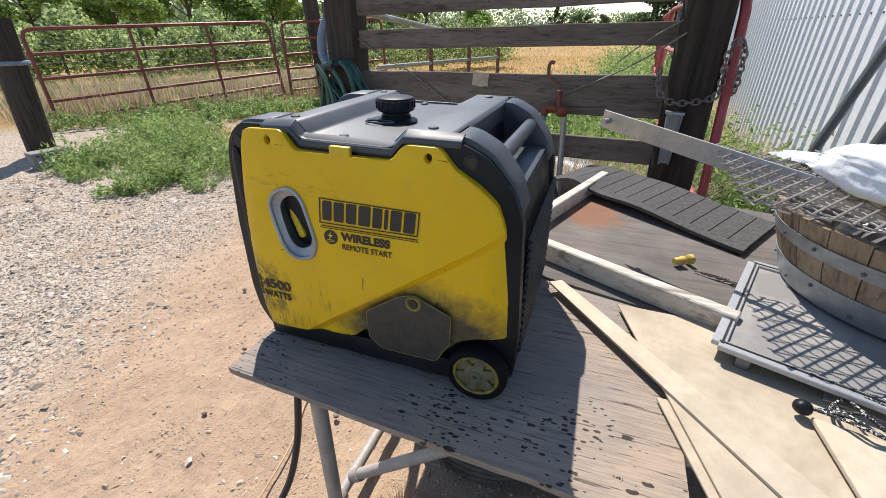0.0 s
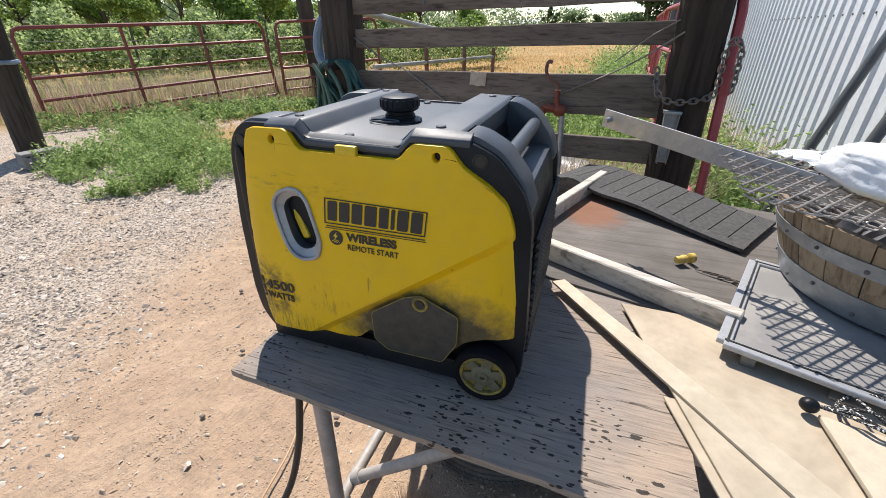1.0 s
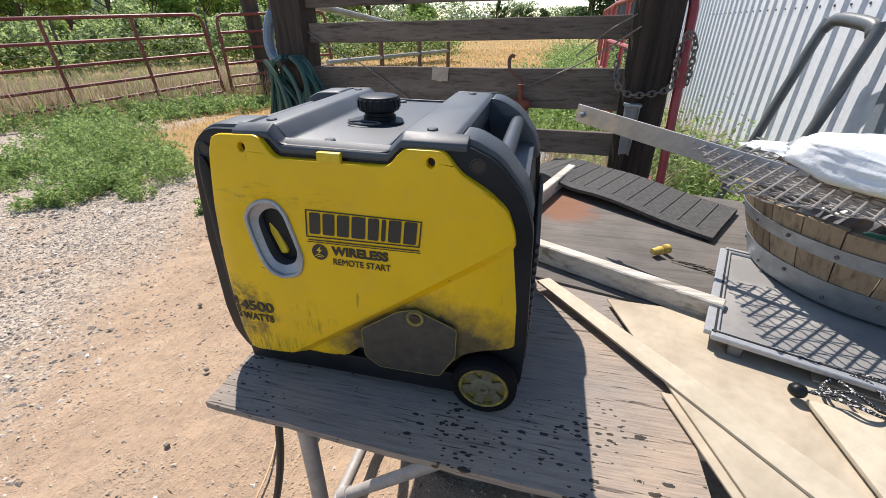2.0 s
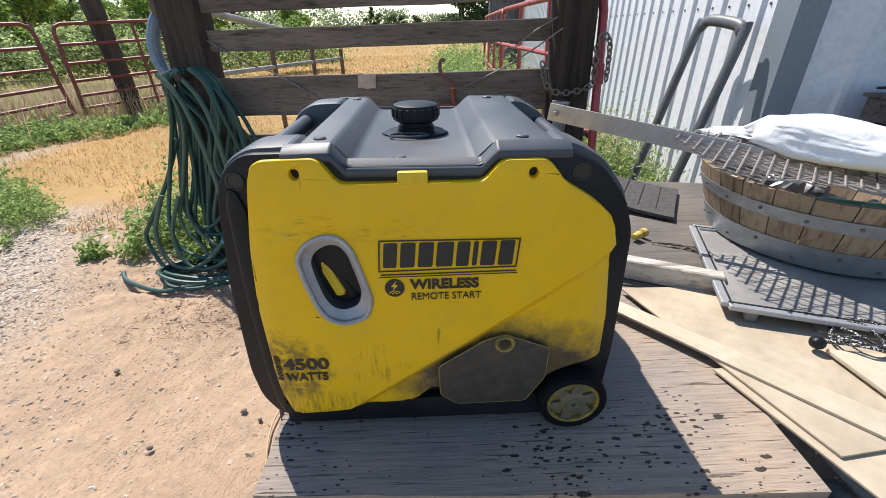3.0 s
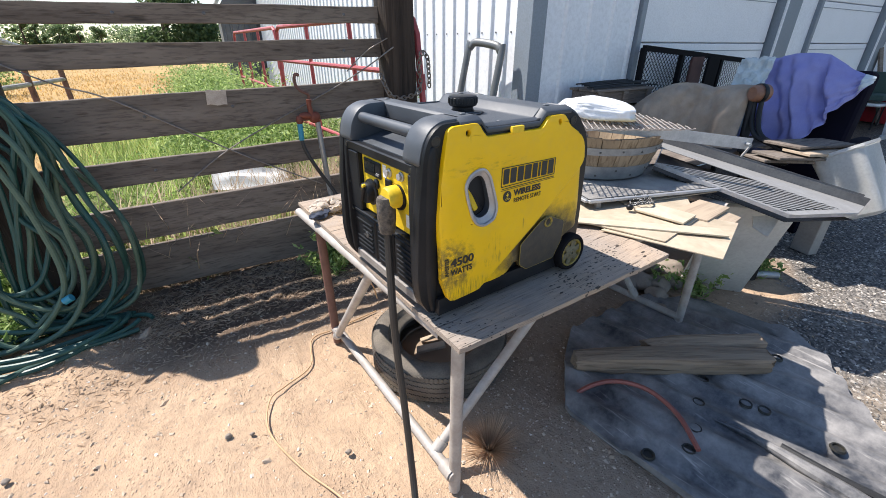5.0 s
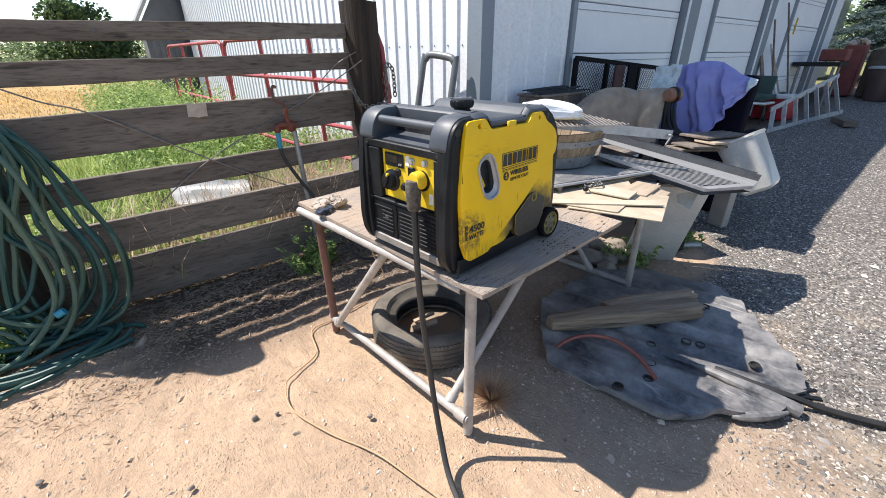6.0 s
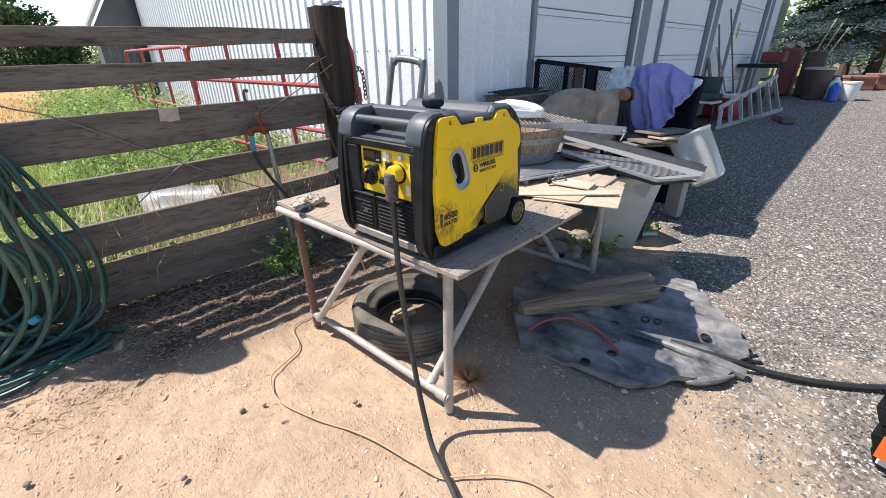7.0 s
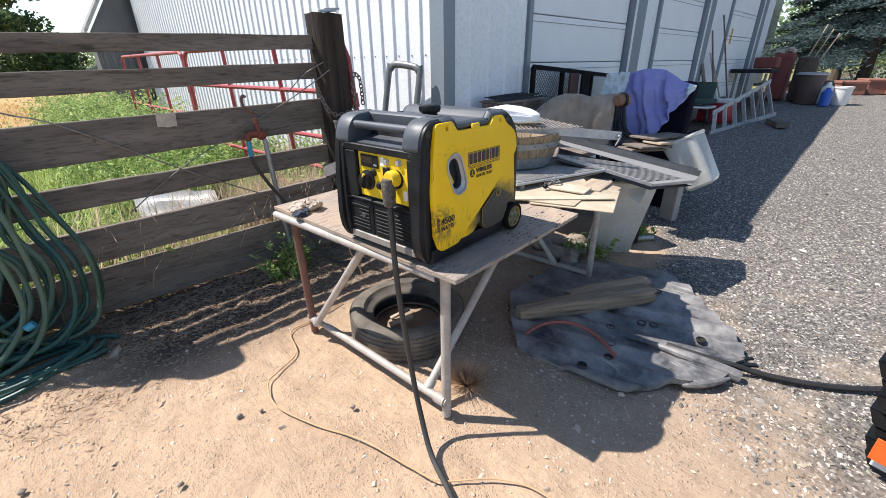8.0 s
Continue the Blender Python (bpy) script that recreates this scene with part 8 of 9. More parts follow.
def build_far_things():
    # step ladder lying on its side
    ld = thing("step_ladder", at_drive(10.2, 0.1), "aluminium step ladder lying on its side", "ladder")
    a0, b0 = at_drive(8.97, 0.45, 0.02), at_drive(11.9, -0.38, 0.05)
    a1, b1 = at_drive(9.05, 0.50, 0.40), at_drive(11.6, -0.12, 0.80)
    part("rail", bar(bmesh.new(), a0, b0, 0.03, 0.09, 0.004), M["alu"], ld)
    part("rail", bar(bmesh.new(), a1, b1, 0.03, 0.09, 0.004), M["alu"], ld)
    for k in range(7):
        u = 0.04 + 0.15 * k
        part("step", bar(bmesh.new(), a0.lerp(b0, u), a1.lerp(b1, u), 0.04, 0.07, 0.003, V), M["alu"], ld)
    bm = new_box(at_drive(10.5, -0.52, 0.06), (0.7, 0.22, 0.12), spin(0, 0, 20), 0.01)
    solo("timber_block", bm, M["fence"], at_drive(10.5, -0.52), "grey timber block on the drive", "block")
    # cooler
    cl = thing("cooler", at_drive(10.55, 0.66), "red cool box with a white lid", "cooler")
    cl["label"] = "red cool box with a white lid on gravel"
    part("box", new_box(at_drive(10.55, 0.66, 0.22), (0.50, 0.62, 0.42), spin(0, 0, -15), 0.03, 2), M["cooler_red"], cl)
    part("lid", new_box(at_drive(10.55, 0.66, 0.47), (0.54, 0.66, 0.08), spin(0, 0, -15), 0.03, 2), M["white_plastic"], cl, "white plastic lid")
    # green folding chair
    fc = thing("folding_chair", at_drive(9.9, 0.95), "dark green folded camp chair", "chair")
    fc["label"] = "dark green folded camp chair beside a cooler"
    part("seat", new_box(at_drive(9.9, 0.92, 0.52), (0.5, 0.52, 0.10), spin(0, 0, -10), 0.03, 2), M["green_fabric"], fc)
    part("cushion", new_box(at_drive(9.9, 0.92, 0.40), (0.5, 0.54, 0.05), spin(0, 0, -10), 0.02), M["white_plastic"], fc)
    part("back", new_box(at_drive(10.1, 0.95, 0.72), (0.08, 0.5, 0.36), spin(0, 8, -10), 0.03, 2), M["green_fabric"], fc)
    for x, y in ((9.7, 0.72), (9.7, 1.12), (10.1, 0.72), (10.1, 1.12)):
        part("leg", tube(bmesh.new(), [at_drive(x, y), at_drive(x, y, 0.42)], 0.012, 6), M["black_plastic"], fc)
    # boards and poles leaning on the pillars
    g = "things leaning on the wall"
    for i, (x, top, w, mt) in enumerate(((10.35, 1.25, 0.16, "fence"), (10.55, 1.9, 0.03, "fence"), (10.75, 1.45, 0.035, "alu"), (10.95, 1.35, 0.04, "board_brown"), (11.1, 2.2, 0.025, "fence"))):
        bm = bar(bmesh.new(), front(x, 0.40 + 0.05 * i, rise(x)), front(x - 0.2, 0.05, rise(x) + top), 0.03, w, 0.003, U)
        solo("leaning_pole", bm, M[mt], front(x, 0.4, rise(x)), "long pole leaning against the shed", "pole", g)
    w = thing("spare_wheel", front(10.7, 0.55, rise(10.7)), "small black tyre leaning by the wall", "wheel")
    part("tyre", lathe(bmesh.new(), [(0.14, -0.06), (0.22, -0.07), (0.26, -0.04), (0.26, 0.04), (0.22, 0.07), (0.14, 0.06), (0.14, -0.06)], front(10.75, 0.48, rise(10.7) + 0.27), 28, frame_of((0, 0, 0), (0, 0, 1), -V + UP * 0.2).to_3x3().to_4x4()), M["rubber"], w)
    # bench top with a red box
    sb = thing("side_shelf", at_drive(13.2, 0.45), "dark narrow shelf stand with a red box", "stand")
    part("top", new_box(at_drive(13.2, 0.40, 0.92), (0.9, 0.9, 0.09), spin(0, 0, -6), 0.01), M["black_plastic"], sb)
    for x, y in ((12.85, 0.1), (13.5, 0.05), (12.9, 0.75), (13.55, 0.7)):
        part("leg", tube(bmesh.new(), [at_drive(x, y), at_drive(x, y, 0.88)], 0.03, 6), M["steel_dark"], sb)
    solo("tool_box", new_box(at_drive(13.5, 0.2, 1.10), (0.5, 0.5, 0.26), spin(0, 0, -6), 0.02), M["rust_red"], at_drive(13.5, 0.2, 0.96), "faded red tool box on a stand", "tool box")
    # red steel cabinet, bundles, bins, jugs and pots
    cb = thing("steel_cabinet", at_drive(15.3, -0.2), "oxide red steel cabinet with clutter on it", "cabinet")
    part("body", new_box(at_drive(15.3, -0.05, 0.62), (0.7, 0.42, 1.24), spin(0, 0, -4), 0.02), M["rust_red"], cb)
    part("door", new_box(at_drive(14.93, -0.05, 0.62), (0.02, 0.36, 1.14), spin(0, 0, -4), 0.006), M["rust_red"], cb)
    random.seed(8)
    bm = bmesh.new()
    for i in range(8):
        lump(bm, at_drive(15.3 + random.uniform(-0.2, 0.2), -0.05 + random.uniform(-0.16, 0.16), 1.28 + 0.08 * random.random()), (0.10, 0.08, 0.06), 0.6, 2, i * 3.0)
    solo("cabinet_clutter", bm, M["rag"], at_drive(15.3, -0.4, 1.24), "rope and rags heaped on a cabinet", "clutter", kind="stuff")
    bm = bmesh.new()
    for i in range(3):
        tube(bm, [at_drive(15.6 + 0.05 * i, -0.3 - 0.12 * i, 0.2), at_drive(15.9 + 0.1 * i, -0.75 - 0.16 * i, 1.95 - 0.12 * (i % 3))], 0.016, 6)
    solo("tool_handles", bm, M["board_brown"], at_drive(15.6, -0.4, 0.0), "long wooden tool handles leaning on a cabinet", "tools", kind="stuff")
    bm = lathe(bmesh.new(), [(0.20, 0), (0.24, 0.04), (0.25, 1.0), (0.22, 1.14), (0.0, 1.18)], at_drive(15.0, -0.60), 20)
    solo("water_heater", bm, M["bark"], at_drive(15.0, -0.60), "rusty brown upright tank beside a cabinet", "tank")
    bn = thing("waste_bin", at_drive(14.5, -0.80), "dark brown plastic waste bin with a grey lid", "bin")
    part("body", lathe(bmesh.new(), [(0.24, 0.0), (0.25, 0.02), (0.32, 0.72), (0.34, 0.74), (0.0, 0.74)], at_drive(14.5, -0.80), 28), M["brown_bin"], bn)
    part("lid", lathe(bmesh.new(), [(0.36, 0.735), (0.36, 0.77), (0.30, 0.80), (0.0, 0.81)], at_drive(14.5, -0.80), 28), M["grey_sheet"], bn, "grey plastic lid")
    bm = lathe(bmesh.new(), [(0.10, 0.0), (0.12, 0.02), (0.12, 0.34), (0.05, 0.42), (0.05, 0.46), (0.0, 0.46)], at_drive(14.1, -1.22), 16)
    solo("blue_jug", bm, M["blue_jug"], at_drive(14.1, -1.22), "blue plastic jug on the drive", "jug")
    bm = lathe(bmesh.new(), [(0.13, 0.0), (0.15, 0.02), (0.16, 0.40), (0.06, 0.50), (0.05, 0.56), (0.0, 0.56)], at_drive(14.5, -1.20), 16)
    solo("white_jug", bm, M["white_plastic"], at_drive(14.5, -1.20), "white plastic jug behind a blue one", "jug")
    bk = thing("bucket", at_drive(14.45, -1.53), "stained white plastic bucket on the drive", "bucket")
    part("pail", lathe(bmesh.new(), [(0.15, 0.0), (0.16, 0.02), (0.19, 0.42), (0.205, 0.42), (0.205, 0.46), (0.19, 0.46), (0.18, 0.40), (0.15, 0.06), (0.0, 0.05)], at_drive(14.45, -1.53), 28), M["white_plastic"], bk)
    part("bail", tube(bmesh.new(), [at_drive(14.45, -1.53 + 0.20 * math.cos(a), 0.42 - 0.10 * math.sin(a)) for a in [math.pi * k / 10 for k in range(11)]], 0.004, 5), M["wire"], bk)
    for x, y, r in ((17.5, -1.75, 0.30), (18.2, -2.35, 0.34), (18.0, -2.85, 0.26)):
        p = thing("flower_pot", at_drive(x, y), "square terracotta planter under a spruce tree", "planter", "planters by the drive")
        part("pot", new_box(at_drive(x, y, r * 0.6), (r * 2, r * 2, r * 1.2), spin(0, 0, 20), 0.03), M["terracotta"], p)
        part("rim", new_box(at_drive(x, y, r * 1.2), (r * 2.2, r * 2.2, 0.09), spin(0, 0, 20), 0.02), M["terracotta"], p)
    # neighbouring house
    hs = thing("house", (24.0, 3.75, 0.6), "white clapboard house corner behind the shed", "house")
    for k in range(18):
        part("clapboard", new_box((24.0, 3.75, 0.75 + 0.22 * k), (4.0, 4.6, 0.21), spin(0, 3, -6), 0.0), M["siding"], hs)
    part("roof", slab(bmesh.new(), [(21.5, 0.4, 4.55), (26.5, 0.0, 4.55), (26.5, 6.2, 4.55), (21.5, 6.4, 4.55)], (0, 0, 0.3)), M["grey_sheet"], hs)


build_far_things()


def build_left_things():
    # big gate post with a concrete block at its foot
    solo("gate_post", post(bmesh.new(), -7.03, 2.98, 0.34, 0.34, 1.75, 5.0, 0.35, lean=(0.03, 0.06)), M["fence_post"], (-7.03, 2.98, 0), "thick dark gate post with a strap", "post", "gate posts", "structure")
    bm = tube(bmesh.new(), [(-6.99 + 0.185 * math.cos(a), 3.055 + 0.185 * math.sin(a), 1.22) for a in [2 * math.pi * k / 16 for k in range(16)]], 0.03, 6, True)
    solo("post_strap", bm, M["blue_grey"], (-6.99, 3.055, 1.19), "blue-grey strap round a gate post", "strap")
    solo("gate_post", post(bmesh.new(), -6.33, 9.30, 0.36, 0.36, 2.7, 15.0, 0.3, lean=(-0.055, -0.03)), M["fence_post"], (-6.33, 9.30, 0), "dark leaning gate post among weeds", "post", "gate posts", "structure")
    cb = thing("concrete_block", (-6.22, 2.66, 0.0), "hollow grey concrete block lying on dirt", "concrete block")
    m = frame_of((0, 0, 0), (0.16, 0.98, 0)).to_3x3().to_4x4()
    o = Vector((-6.22, 2.66, 0))
    for z in (0.018, 0.182):
        part("shell", new_box(o + (m @ Vector((0, 0, z))), (0.46, 0.20, 0.036), m, 0.006), M["concrete"], cb)
    for x, w in ((-0.205, 0.05), (-0.07, 0.045), (0.07, 0.045), (0.205, 0.05)):
        part("web", new_box(o + (m @ Vector((x, 0, 0.10))), (w, 0.196, 0.127), m, 0.004), M["concrete"], cb)
    # wire fence behind the gates
    wf = thing("wire_fence", (-9.5, 7.4, 0.0), "old wire fence with thin steel posts", "fence")
    a, b = Vector((-11.5, 3.6, 0)), Vector((-7.2, 10.6, 0))
    for k in range(9):
        p = a.lerp(b, k / 8)
        part("stake", bar(bmesh.new(), p, p + UP * 1.45, 0.04, 0.04, 0.003), M["fence_post"], wf)
    for z in (0.25, 0.5, 0.75, 1.0, 1.2, 1.38):
        part("strand", tube(bmesh.new(), [a + UP * z, b + UP * z], 0.006, 4), M["wire"], wf)
    # white sheet behind the plank fence
    def ws(u, v):
        p = Vector((-0.16, 4.25, 0.16)).lerp(Vector((0.62, 4.05, 0.06)), u) + Vector((0.05, 0.22, 0.20)) * v
        return p + Vector((0, 0, 0.05 * noise.noise(Vector((u * 4, v * 3, 1)))))

    solo("plastic_sheet", sheet(bmesh.new(), ws, 14, 8, 0.01), M["white_plastic"], (0.4, 4.3, 0.02), "white plastic sheet lying in tall weeds", "sheet")
    # junk seen under the second plank
    random.seed(21)
    bm = bmesh.new()
    for i in range(40):
        p = Vector((random.uniform(17.0, 26.0), random.uniform(116, 124), random.uniform(0.1, 1.3)))
        bar(bm, p, p + Vector((random.uniform(-3, 3), random.uniform(-1, 1), random.uniform(0.1, 1.6))), 0.25, 0.18)
    solo("scrap_pile", bm, M["steel_dark"], (21.5, 120.0, 0), "heap of rusty scrap beyond the field edge", "scrap", kind="stuff")
    # car parked beyond the field
    pc = thing("parked_car", (25.0, 150.0, 0.0), "silver car parked far across the field", "car")
    part("body", new_box((25.0, 150.0, 0.95), (5.0, 1.9, 0.9), None, 0.25, 3), M["galv"], pc)
    part("cabin", new_box((25.2, 150.0, 1.75), (3.0, 1.7, 0.8), None, 0.25, 3), M["black_plastic"], pc, "dark glazed cabin")
    for x in (23.4, 26.6):
        for y in (149.1, 150.9):
            part("wheel", tube(bmesh.new(), [(x, y - 0.1, 0.36), (x, y + 0.1, 0.36)], 0.36, 14), M["black_rubber"], pc)
    bm = bmesh.new()
    bar(bm, (1.15, 14.2, 0.42), (1.90, 13.8, 0.28), 0.5, 0.55, 0.02)
    solo("old_trough", bm, M["concrete"], (1.45, 14.0, 0.0), "grey sheet metal trough in weeds", "trough")
    # distant white shed
    sd = thing("far_shed", (-58.0, 330.0, 0.0), "low white farm shed far across the field", "shed")
    part("wall", new_box((-58.0, 330.0, 2.2), (28.0, 10.0, 4.4)), M["siding"], sd)
    bm = bmesh.new()
    slab(bm, [(-73, 324.0, 4.4), (-43, 324.0, 4.4), (-43, 330.0, 7.4), (-73, 330.0, 7.4)], (0, 0, 0.2))
    slab(bm, [(-73, 330.0, 7.4), (-43, 330.0, 7.4), (-43, 336.0, 4.4), (-73, 336.0, 4.4)], (0, 0, 0.2))
    part("roof", bm, M["shed_roof"], sd, "pale steel roof")


build_left_things()


# ---------------------------------------------------------------- plants
def spread(n, x0, x1, y0, y1):
    return np.stack([RNG.uniform(x0, x1, n), RNG.uniform(y0, y1, n), np.zeros(n)], 1)


def lift(p):
    p = np.array(p, float)
    p[:, 2] += [rise(x) - 0.015 for x in p[:, 0]]
    return p


def weed_bed(n, centres, radius, height, leaf, mat, name, label):
    """Clumps of arching stems set with narrow leaves that thin out to the tips."""
    pts = []
    for (x, y, s) in centres:
        for _ in range(max(3, int(n * s / 22))):
            a, q = RNG.uniform(0, 2 * np.pi), radius * s * np.sqrt(RNG.uniform(0, 1))
            b = np.array([x + q * np.cos(a), y + q * np.sin(a), 0.0])
            L = height * s * RNG.uniform(0.35, 1.25) * (1 - 0.45 * (q / (radius * s)) ** 2)
            d = RNG.uniform(0, 2 * np.pi)
            lean = RNG.uniform(0.1, 0.75)
            t = RNG.uniform(0.05, 1.0, 20)[:, None]
            c = b + t * L * np.array([0, 0, 1.0]) + t**2 * L * lean * np.array([np.cos(d), np.sin(d), -0.35])
            pts.append(c + RNG.normal(0, 1, (20, 3)) * leaf * (1.15 - 0.8 * t) * 0.9)
    p = np.concatenate(pts)
    p[:, 2] = np.maximum(p[:, 2], 0.006)
    v, f = leaves(lift(p), leaf * 0.62, 0.9, 2.9)
    return raw(name, v, f, mat, label, "weeds")


# low green weeds before the gates and along the hose post
w1 = []
for _ in range(30):
    a, q = RNG.uniform(0, 6.283), math.sqrt(RNG.uniform(0, 1))
    w1.append((-4.75 + 1.15 * q * math.cos(a) + 0.15 * q * math.sin(a), 3.15 + 0.85 * q * math.sin(a), RNG.uniform(0.35, 1.05)))
w1 += [(-5.15, 2.42, 0.5), (-4.35, 2.16, 0.45), (-4.15, 2.3, 0.4), (-6.0, 3.5, 0.8), (-6.6, 4.0, 0.9), (-3.55, 2.6, 0.45)]
w1 += [(RNG.uniform(-6.6, -4.9), RNG.uniform(3.6, 4.5) + 0.15 * (i % 4), RNG.uniform(0.4, 0.9)) for i in range(18)]
weed_bed(1300, w1, 0.36, 0.52, 0.027, M["leaf_weed"], "low_weeds", "low bright green weeds on the yard edge")
w2 = [(-2.2, 2.55, 0.5), (-1.95, 2.75, 0.6), (-1.75, 2.9, 0.8), (-1.7, 2.5, 0.6), (-1.1, 2.9, 0.8), (-2.3, 3.0, 0.5), (-2.55, 2.45, 0.25), (-1.55, 2.35, 0.4)]
w2 += [(-1.85, 2.75, 0.9), (-1.55, 2.95, 1.0), (-2.0, 3.1, 0.9), (-1.2, 3.1, 0.9)]
weed_bed(1300, w2, 0.34, 0.80, 0.034, M["leaf_weed"], "post_weeds", "green weeds round the hose post")
w3 = [(-7.0 + 0.42 * i + 0.3 * math.sin(i * 2.1), 6.4 + 0.50 * i, 0.8 + 0.3 * math.sin(i * 1.7)) for i in range(9)]
w3 += [(-8.6 + 0.4 * i, 4.4 + 0.55 * i, 0.9) for i in range(5)]
w3 += [(-7.4 + 0.28 * i, 5.0 + 0.36 * i, 0.7 + 0.25 * math.sin(i * 2.3)) for i in range(9)]
weed_bed(1100, w3, 0.55, 0.46, 0.045, M["leaf_weed"], "gate_weeds", "green weeds growing under the gates")
weed_bed(520, [(0.30, 2.08, 0.9), (0.38, 2.06, 0.8), (0.46, 2.10, 0.6)], 0.15, 0.46, 0.032, M["leaf_weed"], "hydrant_weed", "leafy weed at the hydrant's foot")
weed_bed(200, [(2.30, 0.16, 0.9), (2.22, 0.26, 0.8), (3.05, -0.02, 0.8), (2.95, 0.02, 0.7)], 0.13, 0.30, 0.034, M["leaf_weed"], "table_weed", "leafy green weed beside a leaning panel")

# tall rank weeds behind the planks and along the shed wall
c = [(RNG.uniform(-1.1, 1.2), RNG.uniform(2.75, 5.2), RNG.uniform(0.6, 1.2)) for _ in range(34)]
c = [q for q in c if not (-0.45 < q[0] < 0.95 and q[1] > 2.95)]
c += [(RNG.uniform(1.5, 2.15), RNG.uniform(2.6, 8.5), RNG.uniform(0.8, 1.35)) for _ in range(34)]
c += [(RNG.uniform(-0.2, 1.3), RNG.uniform(5.0, 10.0), RNG.uniform(1.0, 1.6)) for _ in range(44)]
weed_bed(620, c, 0.36, 0.72, 0.042, M["leaf_weed"], "tall_weeds", "tall rank green weeds behind the plank fence")
roots = np.concatenate([spread(5200, -1.4, 1.5, 2.6, 5.5), spread(3000, 1.4, 2.2, 2.3, 9.5), spread(5200, -1.6, 1.6, 5.5, 11.0)])
roots = roots[~((roots[:, 0] > -0.4) & (roots[:, 0] < 0.9) & (roots[:, 1] > 2.9) & (roots[:, 1] < 4.7))]
v, f = blades(lift(roots), 0.46, 0.012, 0.6)
raw("green_grass", v, f, M["grass_green"], "tall green grass behind the fence", "grass")
weed_bed(900, [(RNG.uniform(-0.3, 1.25), RNG.uniform(5.5, 11.0), RNG.uniform(0.5, 0.95)) for _ in range(26)] + [(RNG.uniform(0.8, 2.1), RNG.uniform(9.5, 17.0), RNG.uniform(0.9, 1.4)) for _ in range(46)] + [(RNG.uniform(1.05, 1.26), RNG.uniform(4.8, 10.0), RNG.uniform(0.8, 1.1)) for _ in range(30)], 0.40, 1.15, 0.045, M["leaf_weed"], "field_weeds", "tall green weeds at the field edge")
weed_bed(900, [(RNG.uniform(1.55, 2.12), RNG.uniform(2.5, 4.2), RNG.uniform(0.7, 1.1)) for _ in range(34)], 0.26, 0.95, 0.030, M["leaf_weed"], "wall_weeds", "tall green weeds against the shed wall")
roots = np.concatenate([spread(900, -1.2, 1.3, 2.5, 3.3), spread(500, 1.5, 2.2, 3.5, 9.0), spread(900, 1.85, 2.2, 3.2, 5.0), spread(1500, 0.3, 1.3, 2.5, 3.1)])
v, f = blades(lift(roots), 0.66, 0.010, 0.8)
raw("dead_stalks", v, f, M["straw"], "dead brown stalks behind the fence", "dry grass")
# dry grass: patch past the hose post, field track, strip under the gates
t = RNG.uniform(0, 1, 16000)
strip = np.stack([-9.8 + 4.6 * t + RNG.normal(0, 0.7, 16000) - 0.9, 5.0 + 6.2 * t + RNG.normal(0, 0.7, 16000), np.zeros(16000)], 1)
v, f = blades(strip[:2400], 0.7, 0.012, 0.5)
raw("gate_green_grass", v, f, M["grass_green"], "green grass among dry stalks behind the gates", "grass")
v, f = blades(strip[2400:], 0.62, 0.010, 0.45)
raw("gate_grass", v, f, M["straw"], "dry pale grass behind the red gates", "dry grass")
roots = np.concatenate([spread(5200, -6.2, -1.9, 4.2, 8.5), spread(900, -3.2, -1.8, 2.9, 4.4)])
v, f = blades(roots, 0.06, 0.010, 1.8)
raw("mown_grass", v, f, M["grass_dry"], "short mown dry grass on the track", "dry grass")
roots = np.concatenate([spread(8000, -9.0, 1.4, 9.0, 30.0), spread(5000, -14.0, 0.5, 30.0, 60.0)])
v, f = blades(roots, 0.10, 0.03, 1.2)
raw("field_grass", v, f, M["grass_dry"], "dry straw-coloured field grass", "dry grass")


# vineyard rows past the gates
def vine_row(p, q, n, h, w):
    p, q = np.array(p, float), np.array(q, float)
    t = RNG.uniform(0, 1, n)
    c = p + (q - p) * t[:, None]
    lump_ = 0.75 + 0.35 * np.sin(t * 47) * np.sin(t * 23 + 1)
    d = (q - p) / np.linalg.norm(q - p)
    off = RNG.normal(0, w, n)
    z = h * np.sqrt(RNG.uniform(0.06, 1.0, n)) * lump_
    return np.stack([c[:, 0] - d[1] * off, c[:, 1] + d[0] * off, z], 1)


rows = [vine_row((-15.0, 4.0), (-8.0, 15.0), 24000, 2.0, 0.45), vine_row((-18.0, 5.5), (-10.0, 18.0), 16000, 2.1, 0.5), vine_row((-21.0, 6.5), (-12.0, 22.0), 11000, 2.3, 0.6), vine_row((-8.0, 15.0), (-4.2, 21.0), 9000, 1.7, 0.5), vine_row((-10.0, 19.0), (-5.0, 28.0), 6000, 2.0, 0.6)]
v, f = leaves(np.concatenate(rows), 0.080, 0.7, 1.3)
raw("vine_rows", v, f, M["leaf_vine"], "leafy green vineyard rows past the gates", "vines")
stakes = thing("vine_stakes", (-12, 9, 0), "grey wooden stakes among the vines", "stakes", kind="stuff")
bm = bmesh.new()
for k in range(8):
    p = Vector((-15.0, 4.0, 0)).lerp(Vector((-8.0, 15.0, 0)), k / 7)
    bar(bm, p, p + Vector((0.06, 0.02, 1.85)), 0.045, 0.045)
part("stake", bm, M["fence"], stakes)


